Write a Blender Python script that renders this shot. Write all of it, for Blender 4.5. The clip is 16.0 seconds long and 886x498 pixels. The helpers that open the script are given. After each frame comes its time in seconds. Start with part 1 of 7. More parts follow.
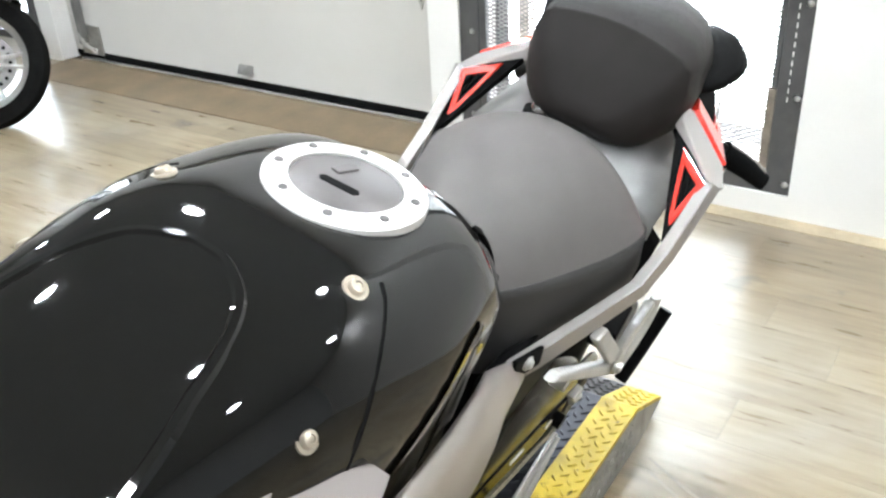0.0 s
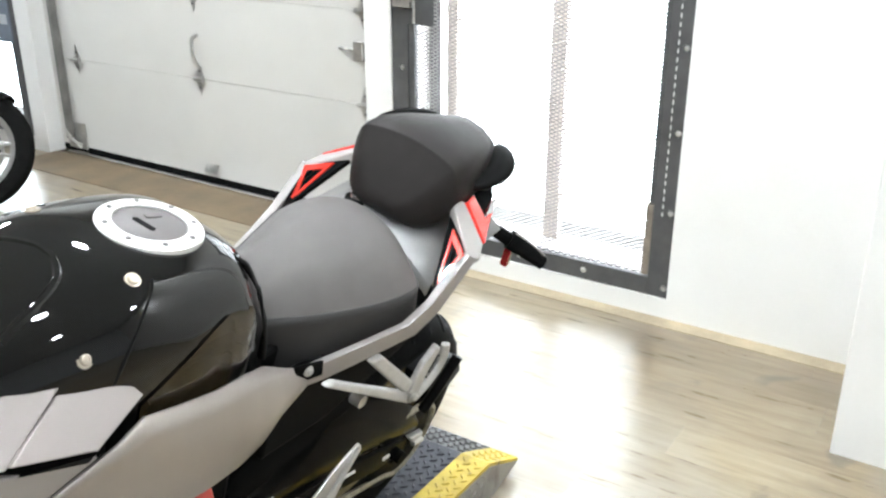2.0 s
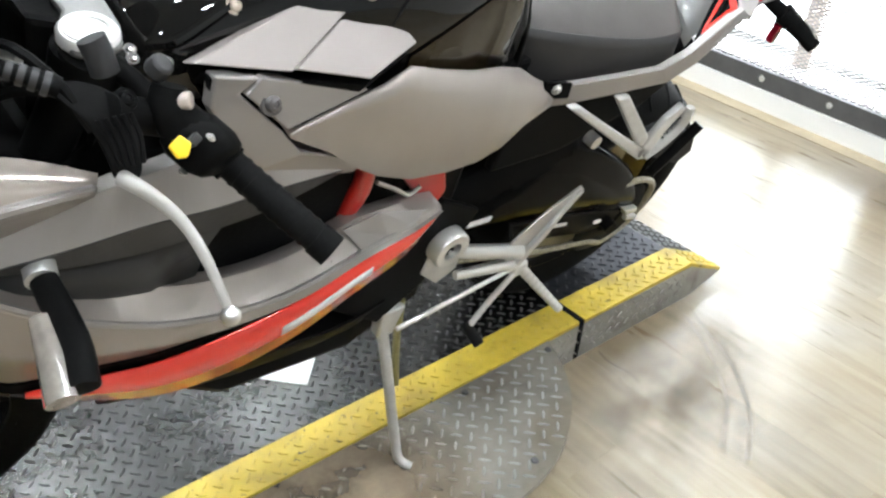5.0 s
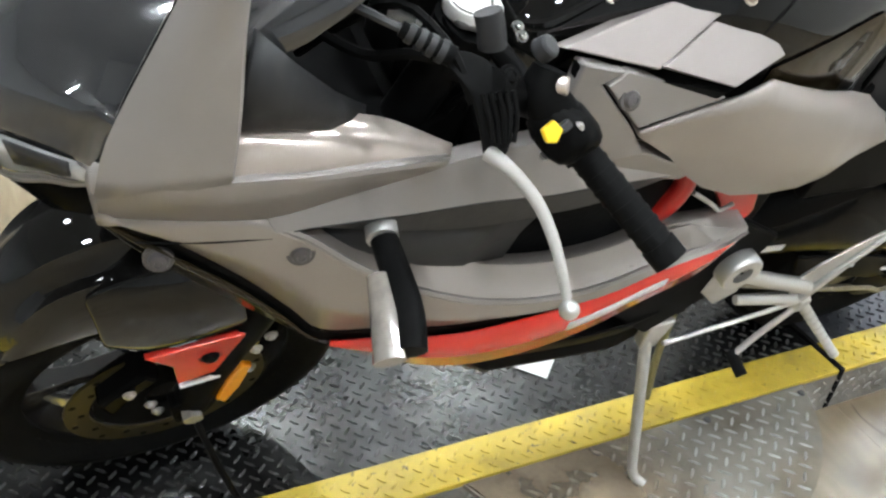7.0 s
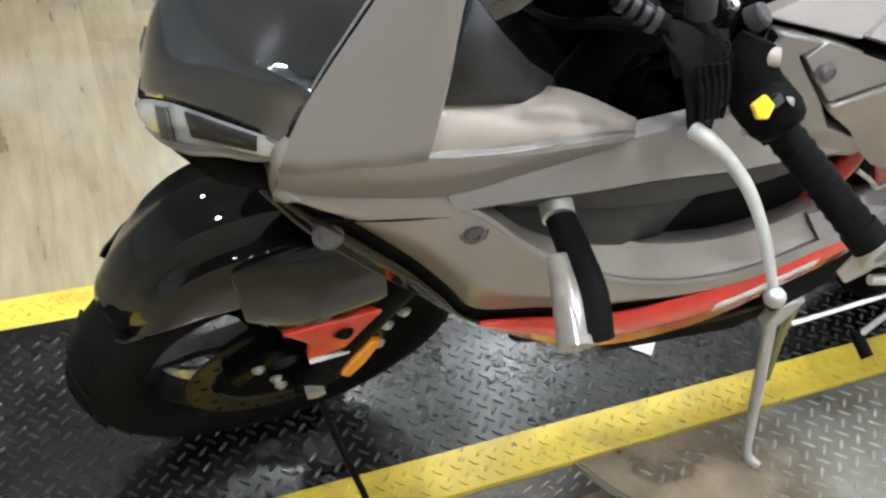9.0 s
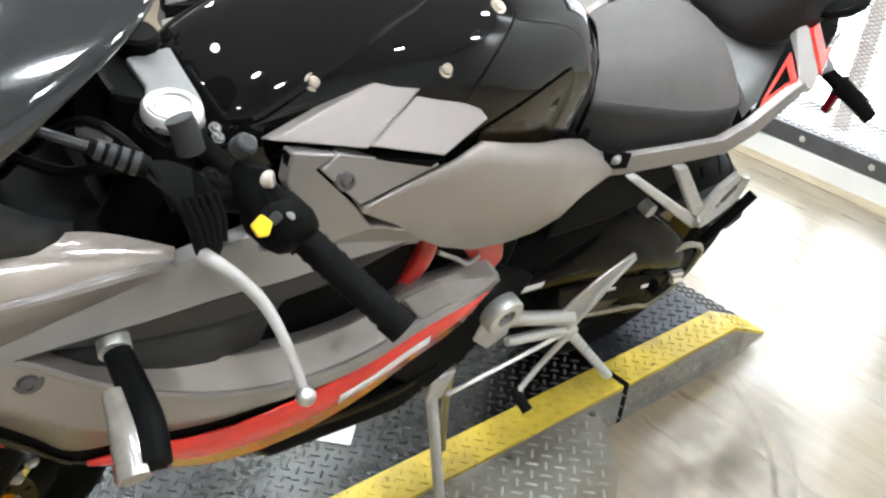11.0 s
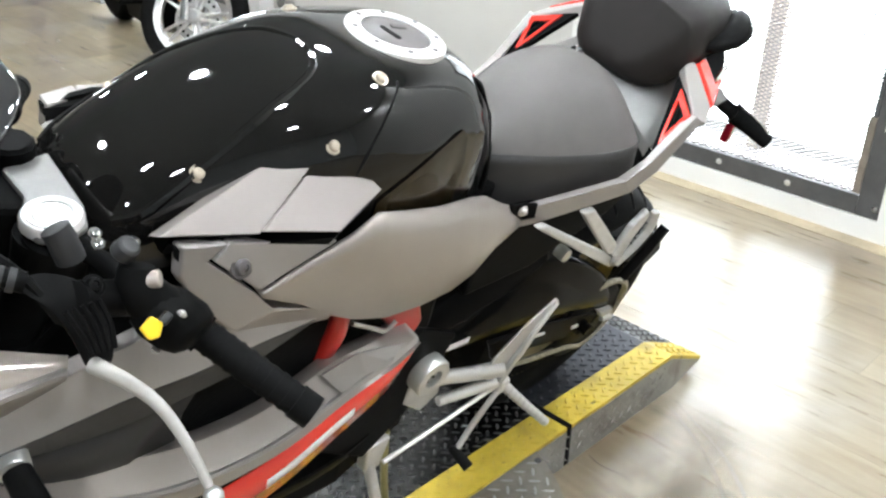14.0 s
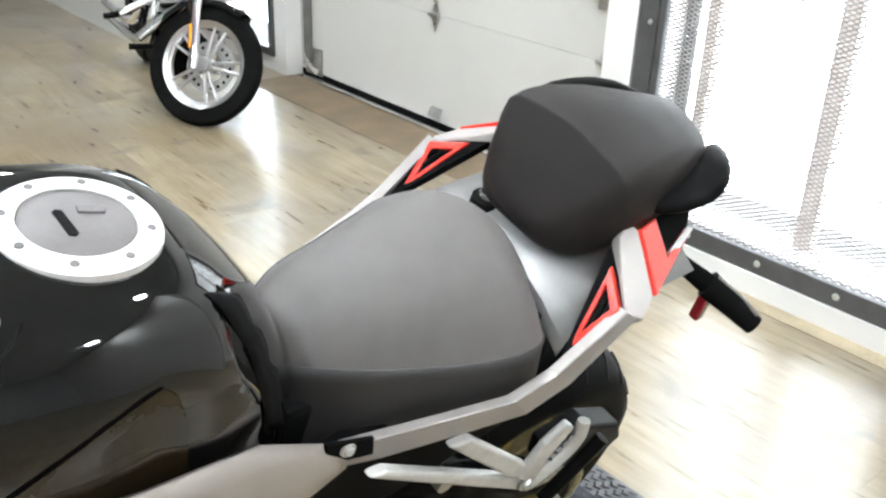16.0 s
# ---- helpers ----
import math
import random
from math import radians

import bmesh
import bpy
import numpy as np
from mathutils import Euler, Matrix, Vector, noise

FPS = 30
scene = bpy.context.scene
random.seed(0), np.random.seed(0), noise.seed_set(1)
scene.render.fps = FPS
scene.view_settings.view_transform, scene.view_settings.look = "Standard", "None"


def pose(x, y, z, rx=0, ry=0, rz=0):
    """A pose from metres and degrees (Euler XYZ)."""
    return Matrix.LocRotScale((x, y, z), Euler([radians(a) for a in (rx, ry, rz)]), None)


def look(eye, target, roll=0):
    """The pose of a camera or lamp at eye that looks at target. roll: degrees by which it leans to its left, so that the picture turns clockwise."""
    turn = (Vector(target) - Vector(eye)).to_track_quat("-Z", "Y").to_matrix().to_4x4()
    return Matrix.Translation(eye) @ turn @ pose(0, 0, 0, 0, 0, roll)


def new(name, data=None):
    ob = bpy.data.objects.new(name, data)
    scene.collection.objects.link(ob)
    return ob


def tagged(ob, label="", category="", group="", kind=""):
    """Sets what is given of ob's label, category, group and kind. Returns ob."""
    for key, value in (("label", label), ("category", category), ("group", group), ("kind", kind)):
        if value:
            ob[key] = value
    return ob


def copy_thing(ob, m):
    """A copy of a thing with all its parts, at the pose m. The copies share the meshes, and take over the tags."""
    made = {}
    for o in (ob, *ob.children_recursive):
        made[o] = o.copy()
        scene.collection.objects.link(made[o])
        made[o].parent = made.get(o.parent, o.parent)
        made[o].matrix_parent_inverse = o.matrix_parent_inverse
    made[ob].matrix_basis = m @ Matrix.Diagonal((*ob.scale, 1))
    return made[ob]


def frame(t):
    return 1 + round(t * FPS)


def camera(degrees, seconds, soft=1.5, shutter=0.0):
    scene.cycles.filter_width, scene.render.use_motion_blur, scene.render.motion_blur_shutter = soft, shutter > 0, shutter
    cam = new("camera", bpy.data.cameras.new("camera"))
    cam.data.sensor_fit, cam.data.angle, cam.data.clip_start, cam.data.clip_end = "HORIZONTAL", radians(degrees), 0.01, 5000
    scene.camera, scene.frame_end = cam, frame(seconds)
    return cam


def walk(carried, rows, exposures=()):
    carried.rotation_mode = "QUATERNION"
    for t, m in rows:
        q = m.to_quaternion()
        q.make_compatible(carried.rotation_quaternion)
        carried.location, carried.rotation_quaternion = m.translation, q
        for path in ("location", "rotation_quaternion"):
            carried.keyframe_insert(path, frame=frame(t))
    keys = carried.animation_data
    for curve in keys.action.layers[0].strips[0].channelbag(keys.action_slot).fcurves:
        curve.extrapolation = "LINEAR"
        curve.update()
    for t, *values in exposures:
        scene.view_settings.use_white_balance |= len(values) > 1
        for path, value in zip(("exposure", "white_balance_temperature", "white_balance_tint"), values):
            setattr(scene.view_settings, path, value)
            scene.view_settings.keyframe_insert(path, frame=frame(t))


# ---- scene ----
cam = camera(51.8, 16.0, soft=2.4)
PATH = [
    (0, (0.238, -0.907, 1.508), (1.692, 0.069, 0.542), -3.0),
    (0.5, (0.253, -0.961, 1.541), (1.811, -0.039, 0.69), -4.4),
    (1, (0.094, -1.125, 1.589), (1.688, -0.185, 0.832), -4.3),
    (1.5, (-0.028, -1.286, 1.633), (1.601, -0.361, 0.931), -0.6),
    (2, (0.044, -1.376, 1.608), (1.598, -0.362, 0.861), 0.1),
    (2.5, (0.081, -1.411, 1.546), (1.567, -0.381, 0.692), 0.5),
    (3, (0.069, -1.41, 1.511), (1.506, -0.386, 0.571), -0.1),
    (3.2, (0.057, -1.415, 1.499), (1.484, -0.412, 0.52), 1.2),
    (5.3, (-0.08, -1.356, 1.443), (1.004, -0.091, 0.337), 6.0),
    (5.5, (-0.096, -1.342, 1.438), (0.935, -0.041, 0.323), 6.2),
    (6, (-0.114, -1.318, 1.432), (0.837, 0.032, 0.304), 6.3),
    (6.5, (-0.139, -1.295, 1.43), (0.726, 0.106, 0.295), 6.9),
    (7, (-0.157, -1.276, 1.427), (0.642, 0.155, 0.282), 7.5),
    (7.5, (-0.177, -1.254, 1.423), (0.556, 0.204, 0.268), 8.1),
    (8, (-0.204, -1.233, 1.413), (0.477, 0.227, 0.228), 8.3),
    (8.5, (-0.245, -1.21, 1.406), (0.45, 0.225, 0.2), 9.3),
    (9, (-0.264, -1.183, 1.4), (0.45, 0.236, 0.186), 6.7),
    (9.5, (-0.247, -1.187, 1.402), (0.552, 0.201, 0.204), 6.2),
    (10, (-0.174, -1.244, 1.433), (0.799, 0.086, 0.299), 8.7),
    (10.2, (-0.147, -1.265, 1.442), (0.879, 0.048, 0.337), 8.5),
    (12.3, (-0.055, -1.356, 1.499), (1.176, -0.078, 0.576), 2.4),
    (12.5, (-0.053, -1.351, 1.496), (1.179, -0.074, 0.573), 2.1),
    (13, (-0.049, -1.341, 1.495), (1.172, -0.056, 0.57), 2.0),
    (13.5, (-0.046, -1.34, 1.494), (1.188, -0.062, 0.575), 1.8),
    (14, (-0.035, -1.345, 1.498), (1.228, -0.094, 0.583), 1.4),
    (14.5, (-0.026, -1.31, 1.52), (1.361, -0.18, 0.626), 0.5),
    (14.8, (0.017, -1.277, 1.516), (1.306, -0.384, 0.739), -1.3),
    (15, (0.095, -1.275, 1.525), (1.54, -0.193, 0.665), -2.1),
    (15.2, (0.182, -1.280, 1.536), (1.581, -0.098, 0.736), -2.6),
    (15.3, (0.229, -1.285, 1.541), (1.610, -0.062, 0.772), -1.9),
    (15.5, (0.316, -1.281, 1.542), (1.630, 0.006, 0.775), 1.5),
    (16, (0.541, -1.181, 1.515), (1.703, 0.203, 0.657), 2.2),
]
walk(cam, [(t, look(eye, target, roll)) for t, eye, target, roll in PATH])

# ---------------------------------------------------------------- light
world = bpy.data.worlds.new("world")
scene.world = world
world.use_nodes = True
wn = world.node_tree.nodes
sky = wn.new("ShaderNodeTexSky")
sky.sky_type, sky.sun_disc = "NISHITA", False
sky.sun_elevation, sky.sun_rotation = radians(40), radians(90)
world.node_tree.links.new(sky.outputs[0], wn["Background"].inputs[0])
wn["Background"].inputs[1].default_value = 0.12
scene.view_settings.exposure = 0.07

LAMP_GLOW, OUTSIDE = 550.0, 11.8


# ---------------------------------------------------------------- materials
def material(name, colour, rough=0.5, metal=0.0, coat=0.0, spread=0.15, scale=12.0, fine=160.0, bump=0.0, spec=0.5):
    """A surface with colour and gloss that vary at two scales and a fine relief."""
    m = bpy.data.materials.new(name)
    m.use_nodes = True
    n, l = m.node_tree.nodes, m.node_tree.links
    b = n["Principled BSDF"]
    tc = n.new("ShaderNodeTexCoord")
    big, small = n.new("ShaderNodeTexNoise"), n.new("ShaderNodeTexNoise")
    big.inputs["Scale"].default_value, small.inputs["Scale"].default_value = scale, fine
    big.inputs["Detail"].default_value = small.inputs["Detail"].default_value = 4
    l.new(tc.outputs["Object"], big.inputs["Vector"])
    l.new(tc.outputs["Object"], small.inputs["Vector"])
    ramp = n.new("ShaderNodeValToRGB")
    lo = [c * (1 - spread) for c in colour]
    hi = [min(1, c * (1 + spread)) for c in colour]
    ramp.color_ramp.elements[0].color, ramp.color_ramp.elements[1].color = (*lo, 1), (*hi, 1)
    ramp.color_ramp.elements[0].position, ramp.color_ramp.elements[1].position = 0.3, 0.7
    mix = n.new("ShaderNodeMath")
    mix.operation = "MULTIPLY_ADD"
    mix.inputs[1].default_value = 0.25
    l.new(small.outputs["Fac"], mix.inputs[0])
    mul = n.new("ShaderNodeMath")
    mul.operation = "MULTIPLY"
    mul.inputs[1].default_value = 0.75
    l.new(big.outputs["Fac"], mul.inputs[0])
    l.new(mul.outputs[0], mix.inputs[2])
    l.new(mix.outputs[0], ramp.inputs[0])
    l.new(ramp.outputs[0], b.inputs["Base Color"])
    rr = n.new("ShaderNodeMapRange")
    rr.inputs[3].default_value, rr.inputs[4].default_value = max(0.02, rough * 0.8), min(1, rough * 1.2)
    l.new(mix.outputs[0], rr.inputs[0])
    l.new(rr.outputs[0], b.inputs["Roughness"])
    b.inputs["Metallic"].default_value = metal
    b.inputs["Coat Weight"].default_value = coat
    b.inputs["Coat Roughness"].default_value = 0.03
    b.inputs["Specular IOR Level"].default_value = spec
    if bump:
        bp = n.new("ShaderNodeBump")
        bp.inputs["Strength"].default_value = bump
        bp.inputs["Distance"].default_value = 0.002
        l.new(small.outputs["Fac"], bp.inputs["Height"])
        l.new(bp.outputs[0], b.inputs["Normal"])
    return m


def dirt(m, size, lo, hi, strength, colour):
    """Spots and blots of another colour, by place."""
    n, l = m.node_tree.nodes, m.node_tree.links
    slot = n["Principled BSDF"].inputs["Base Color"]
    under = slot.links[0].from_socket
    geo, blot, mask, blend = n.new("ShaderNodeNewGeometry"), n.new("ShaderNodeTexNoise"), n.new("ShaderNodeMapRange"), n.new("ShaderNodeMix")
    blot.inputs["Scale"].default_value, blot.inputs["Detail"].default_value, blot.inputs["Distortion"].default_value = size, 6, 0.6
    l.new(geo.outputs["Position"], blot.inputs["Vector"])
    mask.inputs[1].default_value, mask.inputs[2].default_value, mask.inputs[4].default_value = lo, hi, strength
    l.new(blot.outputs["Fac"], mask.inputs[0])
    blend.data_type = "RGBA"
    l.new(mask.outputs[0], blend.inputs[0])
    l.new(under, blend.inputs[6])
    blend.inputs[7].default_value = (*colour, 1)
    l.new(blend.outputs[2], slot)
    return m


def glowing(name, colour, strength):
    m = bpy.data.materials.new(name)
    m.use_nodes = True
    b = m.node_tree.nodes["Principled BSDF"]
    b.inputs["Base Color"].default_value = (*colour, 1)
    b.inputs["Emission Color"].default_value = (*colour, 1)
    b.inputs["Emission Strength"].default_value = strength
    return m


WALL = material("white_wall_paint", (0.80, 0.79, 0.77), 0.55, spread=0.03, scale=2.0, fine=90, bump=0.08)
CEIL = material("ceiling_paint", (0.36, 0.385, 0.41), 0.8, spread=0.03, scale=2.0, bump=0.1)
DOORP = material("door_paint", (0.62, 0.605, 0.575), 0.4, spread=0.03, scale=3.0, fine=300, bump=0.12)
RUBBER = material("black_rubber", (0.007, 0.007, 0.007), 0.55, spread=0.3, scale=20, bump=0.25, spec=0.03)
TYRE = material("tyre_rubber", (0.008, 0.008, 0.0078), 0.55, spread=0.3, scale=20, bump=0.3, spec=0.02)
GLOSS = material("gloss_black_paint", (0.005, 0.0048, 0.0045), 0.07, coat=0.9, spread=0.2, scale=6, spec=0.02)
SATIN = material("satin_black_plastic", (0.006, 0.006, 0.006), 0.36, spread=0.2, scale=30, bump=0.12, spec=0.012)
DKGREY = material("dark_grey_plastic", (0.026, 0.026, 0.027), 0.45, spread=0.15, scale=30, bump=0.12, spec=0.3)
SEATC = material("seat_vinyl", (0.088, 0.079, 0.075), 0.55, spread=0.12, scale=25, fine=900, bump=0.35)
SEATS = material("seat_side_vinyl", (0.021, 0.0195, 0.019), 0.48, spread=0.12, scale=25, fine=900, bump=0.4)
SILVER = material("metallic_silver_paint", (0.305, 0.281, 0.268), 0.42, metal=0.38, coat=0.15, spread=0.06, scale=8, fine=900)
# the same silver paint, tinted taupe for faces that mirror the floor
SILVER_TAUPE = material("silver_paint_floor_tint", (0.305, 0.270, 0.246), 0.36, metal=0.42, coat=0.3, spread=0.07, scale=8, fine=900)
RED = material("red_paint", (0.70, 0.035, 0.022), 0.25, coat=0.8, spread=0.08, scale=10)
REDFR = material("red_frame_paint", (0.50, 0.020, 0.014), 0.32, coat=0.5, spread=0.12, scale=10)
ALU = material("brushed_aluminium", (0.62, 0.61, 0.60), 0.34, metal=0.95, spread=0.1, scale=20, bump=0.08)
CAST = material("cast_silver", (0.60, 0.59, 0.57), 0.42, metal=0.7, spread=0.1, scale=40, bump=0.1)
CHROME = material("chrome", (0.80, 0.80, 0.80), 0.08, metal=1.0, spread=0.04, scale=20)
DASHM = material("gloss_silver_inner_panel", (0.50, 0.43, 0.385), 0.16, metal=0.35, coat=0.6, spread=0.05, scale=8)
TAILG = material("satin_grey_tail", (0.27, 0.268, 0.265), 0.38, metal=0.2, spread=0.08, scale=20)
BLKCOAT = material("gloss_black_metal", (0.004, 0.004, 0.004), 0.16, spread=0.2, scale=20, spec=0.012)
POLISH = material("polished_alloy", (0.60, 0.59, 0.57), 0.34, metal=0.75, spread=0.05, scale=14)
PALECAST = material("pale_cast_alloy", (0.52, 0.51, 0.49), 0.42, metal=0.35, spread=0.12, scale=40, bump=0.1)
GOLDRIM = material("dull_gold_rim", (0.11, 0.088, 0.042), 0.30, metal=0.7, spread=0.25, scale=30)
# gloss black; at the knees the brown base paints in the floor's reflection
KNEE = material("brown_tinted_gloss_black", (0.022, 0.016, 0.008), 0.10, coat=0.35, spread=0.3, scale=9, spec=0.02)
WHITEM = material("white_anodised_ring", (0.74, 0.72, 0.70), 0.38, metal=0.35, spread=0.05, scale=30)
CAPGREY = material("cap_grey", (0.105, 0.095, 0.094), 0.45, metal=0.2, spread=0.1, scale=40)
STEEL = material("zinc_steel", (0.50, 0.49, 0.47), 0.40, metal=0.85, spread=0.2, scale=30, bump=0.1)
GATEM = material("dark_grey_gate_steel", (0.095, 0.095, 0.098), 0.45, metal=0.3, spread=0.2, scale=14, bump=0.1)
MESHM = material("mesh_steel", (0.30, 0.29, 0.29), 0.45, metal=0.6, spread=0.15, scale=14)
PLATE = material("tread_plate_steel", (0.046, 0.0455, 0.0445), 0.27, metal=0.92, spread=0.4, scale=4, fine=60, bump=0.04)
BLUEPL = material("dark_tread_plate", (0.045, 0.047, 0.056), 0.34, metal=0.6, spread=0.3, scale=5, fine=60, bump=0.15)
SKIRT = material("bright_tread_plate", (0.34, 0.335, 0.32), 0.35, metal=0.75, spread=0.25, scale=6, fine=60, bump=0.15)
LUGM = material("polished_lug_steel", (0.085, 0.084, 0.082), 0.30, metal=0.85, spread=0.4, scale=5, fine=60)
YELLOW = material("worn_yellow_paint", (0.56, 0.41, 0.042), 0.45, spread=0.22, scale=9, fine=70, bump=0.2)
ORANGE = material("amber_reflector", (0.85, 0.28, 0.01), 0.2, coat=0.6, spread=0.1, scale=40)
YBTN = material("yellow_button", (0.85, 0.55, 0.02), 0.35, spread=0.06, scale=40)
PAPER = material("white_paper", (0.82, 0.82, 0.80), 0.7, spread=0.03, scale=30)
WHITEP = material("white_lettering", (0.80, 0.79, 0.78), 0.45, spread=0.05, scale=30)
LAMPM = glowing("lamp_diffuser", (0.89, 0.955, 1.0), LAMP_GLOW)
OUTM = glowing("bright_outdoors", (0.88, 0.95, 1.0), OUTSIDE)
SMOKE = material("smoked_screen", (0.022, 0.022, 0.023), 0.12, coat=1.0, spread=0.1, scale=6, spec=0.9)
LENS = material("clear_lens", (0.46, 0.46, 0.45), 0.08, metal=0.2, coat=1.0, spread=0.1, scale=20)
SIGNALL = material("signal_lens", (0.19, 0.17, 0.15), 0.15, coat=1.0, spread=0.2, scale=60)
REDLENS = material("red_reflector", (0.30, 0.006, 0.02), 0.2, coat=0.8, spread=0.1, scale=40)


GLASS = material("hazy_glass", (0.62, 0.64, 0.66), 0.0, spread=0.02, scale=3)
GLASS.node_tree.nodes["Principled BSDF"].inputs["Transmission Weight"].default_value = 1.0


def planks_material():
    m = material("oak_laminate", (0.5, 0.42, 0.3), 0.30, coat=0.85)
    n, l = m.node_tree.nodes, m.node_tree.links
    b = n["Principled BSDF"]
    tc, info = n.new("ShaderNodeTexCoord"), n.new("ShaderNodeObjectInfo")
    add = n.new("ShaderNodeVectorMath")
    add.operation = "MULTIPLY_ADD"
    cb = n.new("ShaderNodeCombineXYZ")
    for i in range(3):
        l.new(info.outputs["Random"], cb.inputs[i])
    add.inputs[1].default_value = (37, 19, 11)
    l.new(cb.outputs[0], add.inputs[0])
    l.new(tc.outputs["Object"], add.inputs[2])
    b.inputs["Coat Roughness"].default_value = 0.25
    mp = n.new("ShaderNodeMapping")
    mp.inputs["Scale"].default_value = (11, 1.2, 1)
    l.new(add.outputs[0], mp.inputs[0])
    grain = n.new("ShaderNodeTexNoise")
    grain.inputs["Scale"].default_value, grain.inputs["Detail"].default_value, grain.inputs["Roughness"].default_value = 3.0, 5, 0.55
    l.new(mp.outputs[0], grain.inputs["Vector"])
    cloud = n.new("ShaderNodeTexNoise")
    cloud.inputs["Scale"].default_value = 2.2
    l.new(add.outputs[0], cloud.inputs["Vector"])
    ramp = n.new("ShaderNodeValToRGB")
    e = ramp.color_ramp.elements
    e[0].position, e[0].color = 0.30, (0.172, 0.125, 0.069, 1)
    e[1].position, e[1].color = 0.70, (0.36, 0.30, 0.205, 1)
    e.new(0.5).color = (0.278, 0.220, 0.137, 1)
    mixf = n.new("ShaderNodeMath")
    mixf.operation = "MULTIPLY_ADD"
    mixf.inputs[1].default_value = 0.35
    sc = n.new("ShaderNodeMath")
    sc.operation = "MULTIPLY"
    sc.inputs[1].default_value = 0.65
    l.new(grain.outputs["Fac"], sc.inputs[0])
    l.new(cloud.outputs["Fac"], mixf.inputs[0])
    l.new(sc.outputs[0], mixf.inputs[2])
    l.new(mixf.outputs[0], ramp.inputs[0])
    hsv = n.new("ShaderNodeHueSaturation")
    mr = n.new("ShaderNodeMapRange")
    mr.inputs[3].default_value, mr.inputs[4].default_value = 0.84, 1.12
    l.new(info.outputs["Random"], mr.inputs[0])
    l.new(mr.outputs[0], hsv.inputs["Value"])
    l.new(ramp.outputs[0], hsv.inputs["Color"])
    l.new(hsv.outputs[0], b.inputs["Base Color"])
    dirt(m, 1.3, 0.50, 0.72, 0.55, (0.36, 0.34, 0.31))
    dirt(m, 0.9, 0.48, 0.66, 0.45, (0.16, 0.112, 0.062))
    dirt(m, 2.1, 0.56, 0.68, 0.40, (0.15, 0.12, 0.085))
    dirt(m, 3.2, 0.62, 0.70, 0.55, (0.10, 0.085, 0.07))
    rr = n.new("ShaderNodeMapRange")
    rr.inputs[3].default_value, rr.inputs[4].default_value = 0.20, 0.42
    l.new(grain.outputs["Fac"], rr.inputs[0])
    l.new(rr.outputs[0], b.inputs["Roughness"])
    bp = n.new("ShaderNodeBump")
    bp.inputs["Strength"].default_value, bp.inputs["Distance"].default_value = 0.12, 0.002
    l.new(grain.outputs["Fac"], bp.inputs["Height"])
    l.new(bp.outputs[0], b.inputs["Normal"])
    return m


WOOD = planks_material()
dirt(YELLOW, 7, 0.56, 0.70, 0.55, (0.20, 0.14, 0.03))
dirt(YELLOW, 60, 0.66, 0.70, 0.85, (0.03, 0.025, 0.015))
dirt(PLATE, 5, 0.55, 0.70, 0.6, (0.02, 0.019, 0.017))
dirt(SKIRT, 9, 0.55, 0.70, 0.6, (0.10, 0.085, 0.065))
dirt(WALL, 1.1, 0.56, 0.75, 0.25, (0.66, 0.61, 0.55))
dirt(DOORP, 2.2, 0.58, 0.75, 0.3, (0.58, 0.56, 0.52))


# ---------------------------------------------------------------- mesh helpers
def part(name, bm, mat, parent=None, label="", smooth=True, bevel=0.0, sub=0, solid=0.0):
    """One mesh object, under a thing or a part."""
    bmesh.ops.recalc_face_normals(bm, faces=bm.faces[:])
    me = bpy.data.meshes.new(name)
    bm.to_mesh(me)
    bm.free()
    me.materials.append(mat)
    for p in me.polygons:
        p.use_smooth = smooth
    ob = new(name, me)
    if parent:
        ob.parent = parent
    if solid:
        md = ob.modifiers.new("thickness", "SOLIDIFY")
        md.thickness, md.offset = solid, 0.0
    if bevel:
        md = ob.modifiers.new("edges", "BEVEL")
        md.width, md.segments, md.limit_method, md.angle_limit = bevel, 2, "ANGLE", radians(35)
    if sub:
        md = ob.modifiers.new("round", "SUBSURF")
        md.levels = md.render_levels = sub
    if smooth and not sub:
        me.set_sharp_from_angle(angle=radians(40))
    if label:
        tagged(ob, label)
    return ob


def thing(name, label, category, m=None, group="", kind=""):
    ob = new(name)
    ob.empty_display_size = 0.1
    if m is not None:
        ob.matrix_basis = m
    return tagged(ob, label, category, group, kind)


def box(x0, y0, z0, x1, y1, z1, bm=None):
    bm = bm or bmesh.new()
    bmesh.ops.create_cube(bm, size=1, matrix=Matrix.LocRotScale(((x0 + x1) / 2, (y0 + y1) / 2, (z0 + z1) / 2), None, (x1 - x0, y1 - y0, z1 - z0)))
    return bm


def loft(rings, bm=None, closed=True, caps=True):
    bm = bm or bmesh.new()
    vs = [[bm.verts.new(p) for p in r] for r in rings]
    n = len(rings[0])
    for a, b in zip(vs, vs[1:]):
        for i in range(n if closed else n - 1):
            j = (i + 1) % n
            bm.faces.new((a[i], a[j], b[j], b[i]))
    if caps and closed:
        bm.faces.new(vs[0][::-1])
        bm.faces.new(vs[-1])
    return bm


def sheet(rows, bm=None):
    """A curved sheet through rows of points."""
    return loft(rows, bm, closed=False, caps=False)


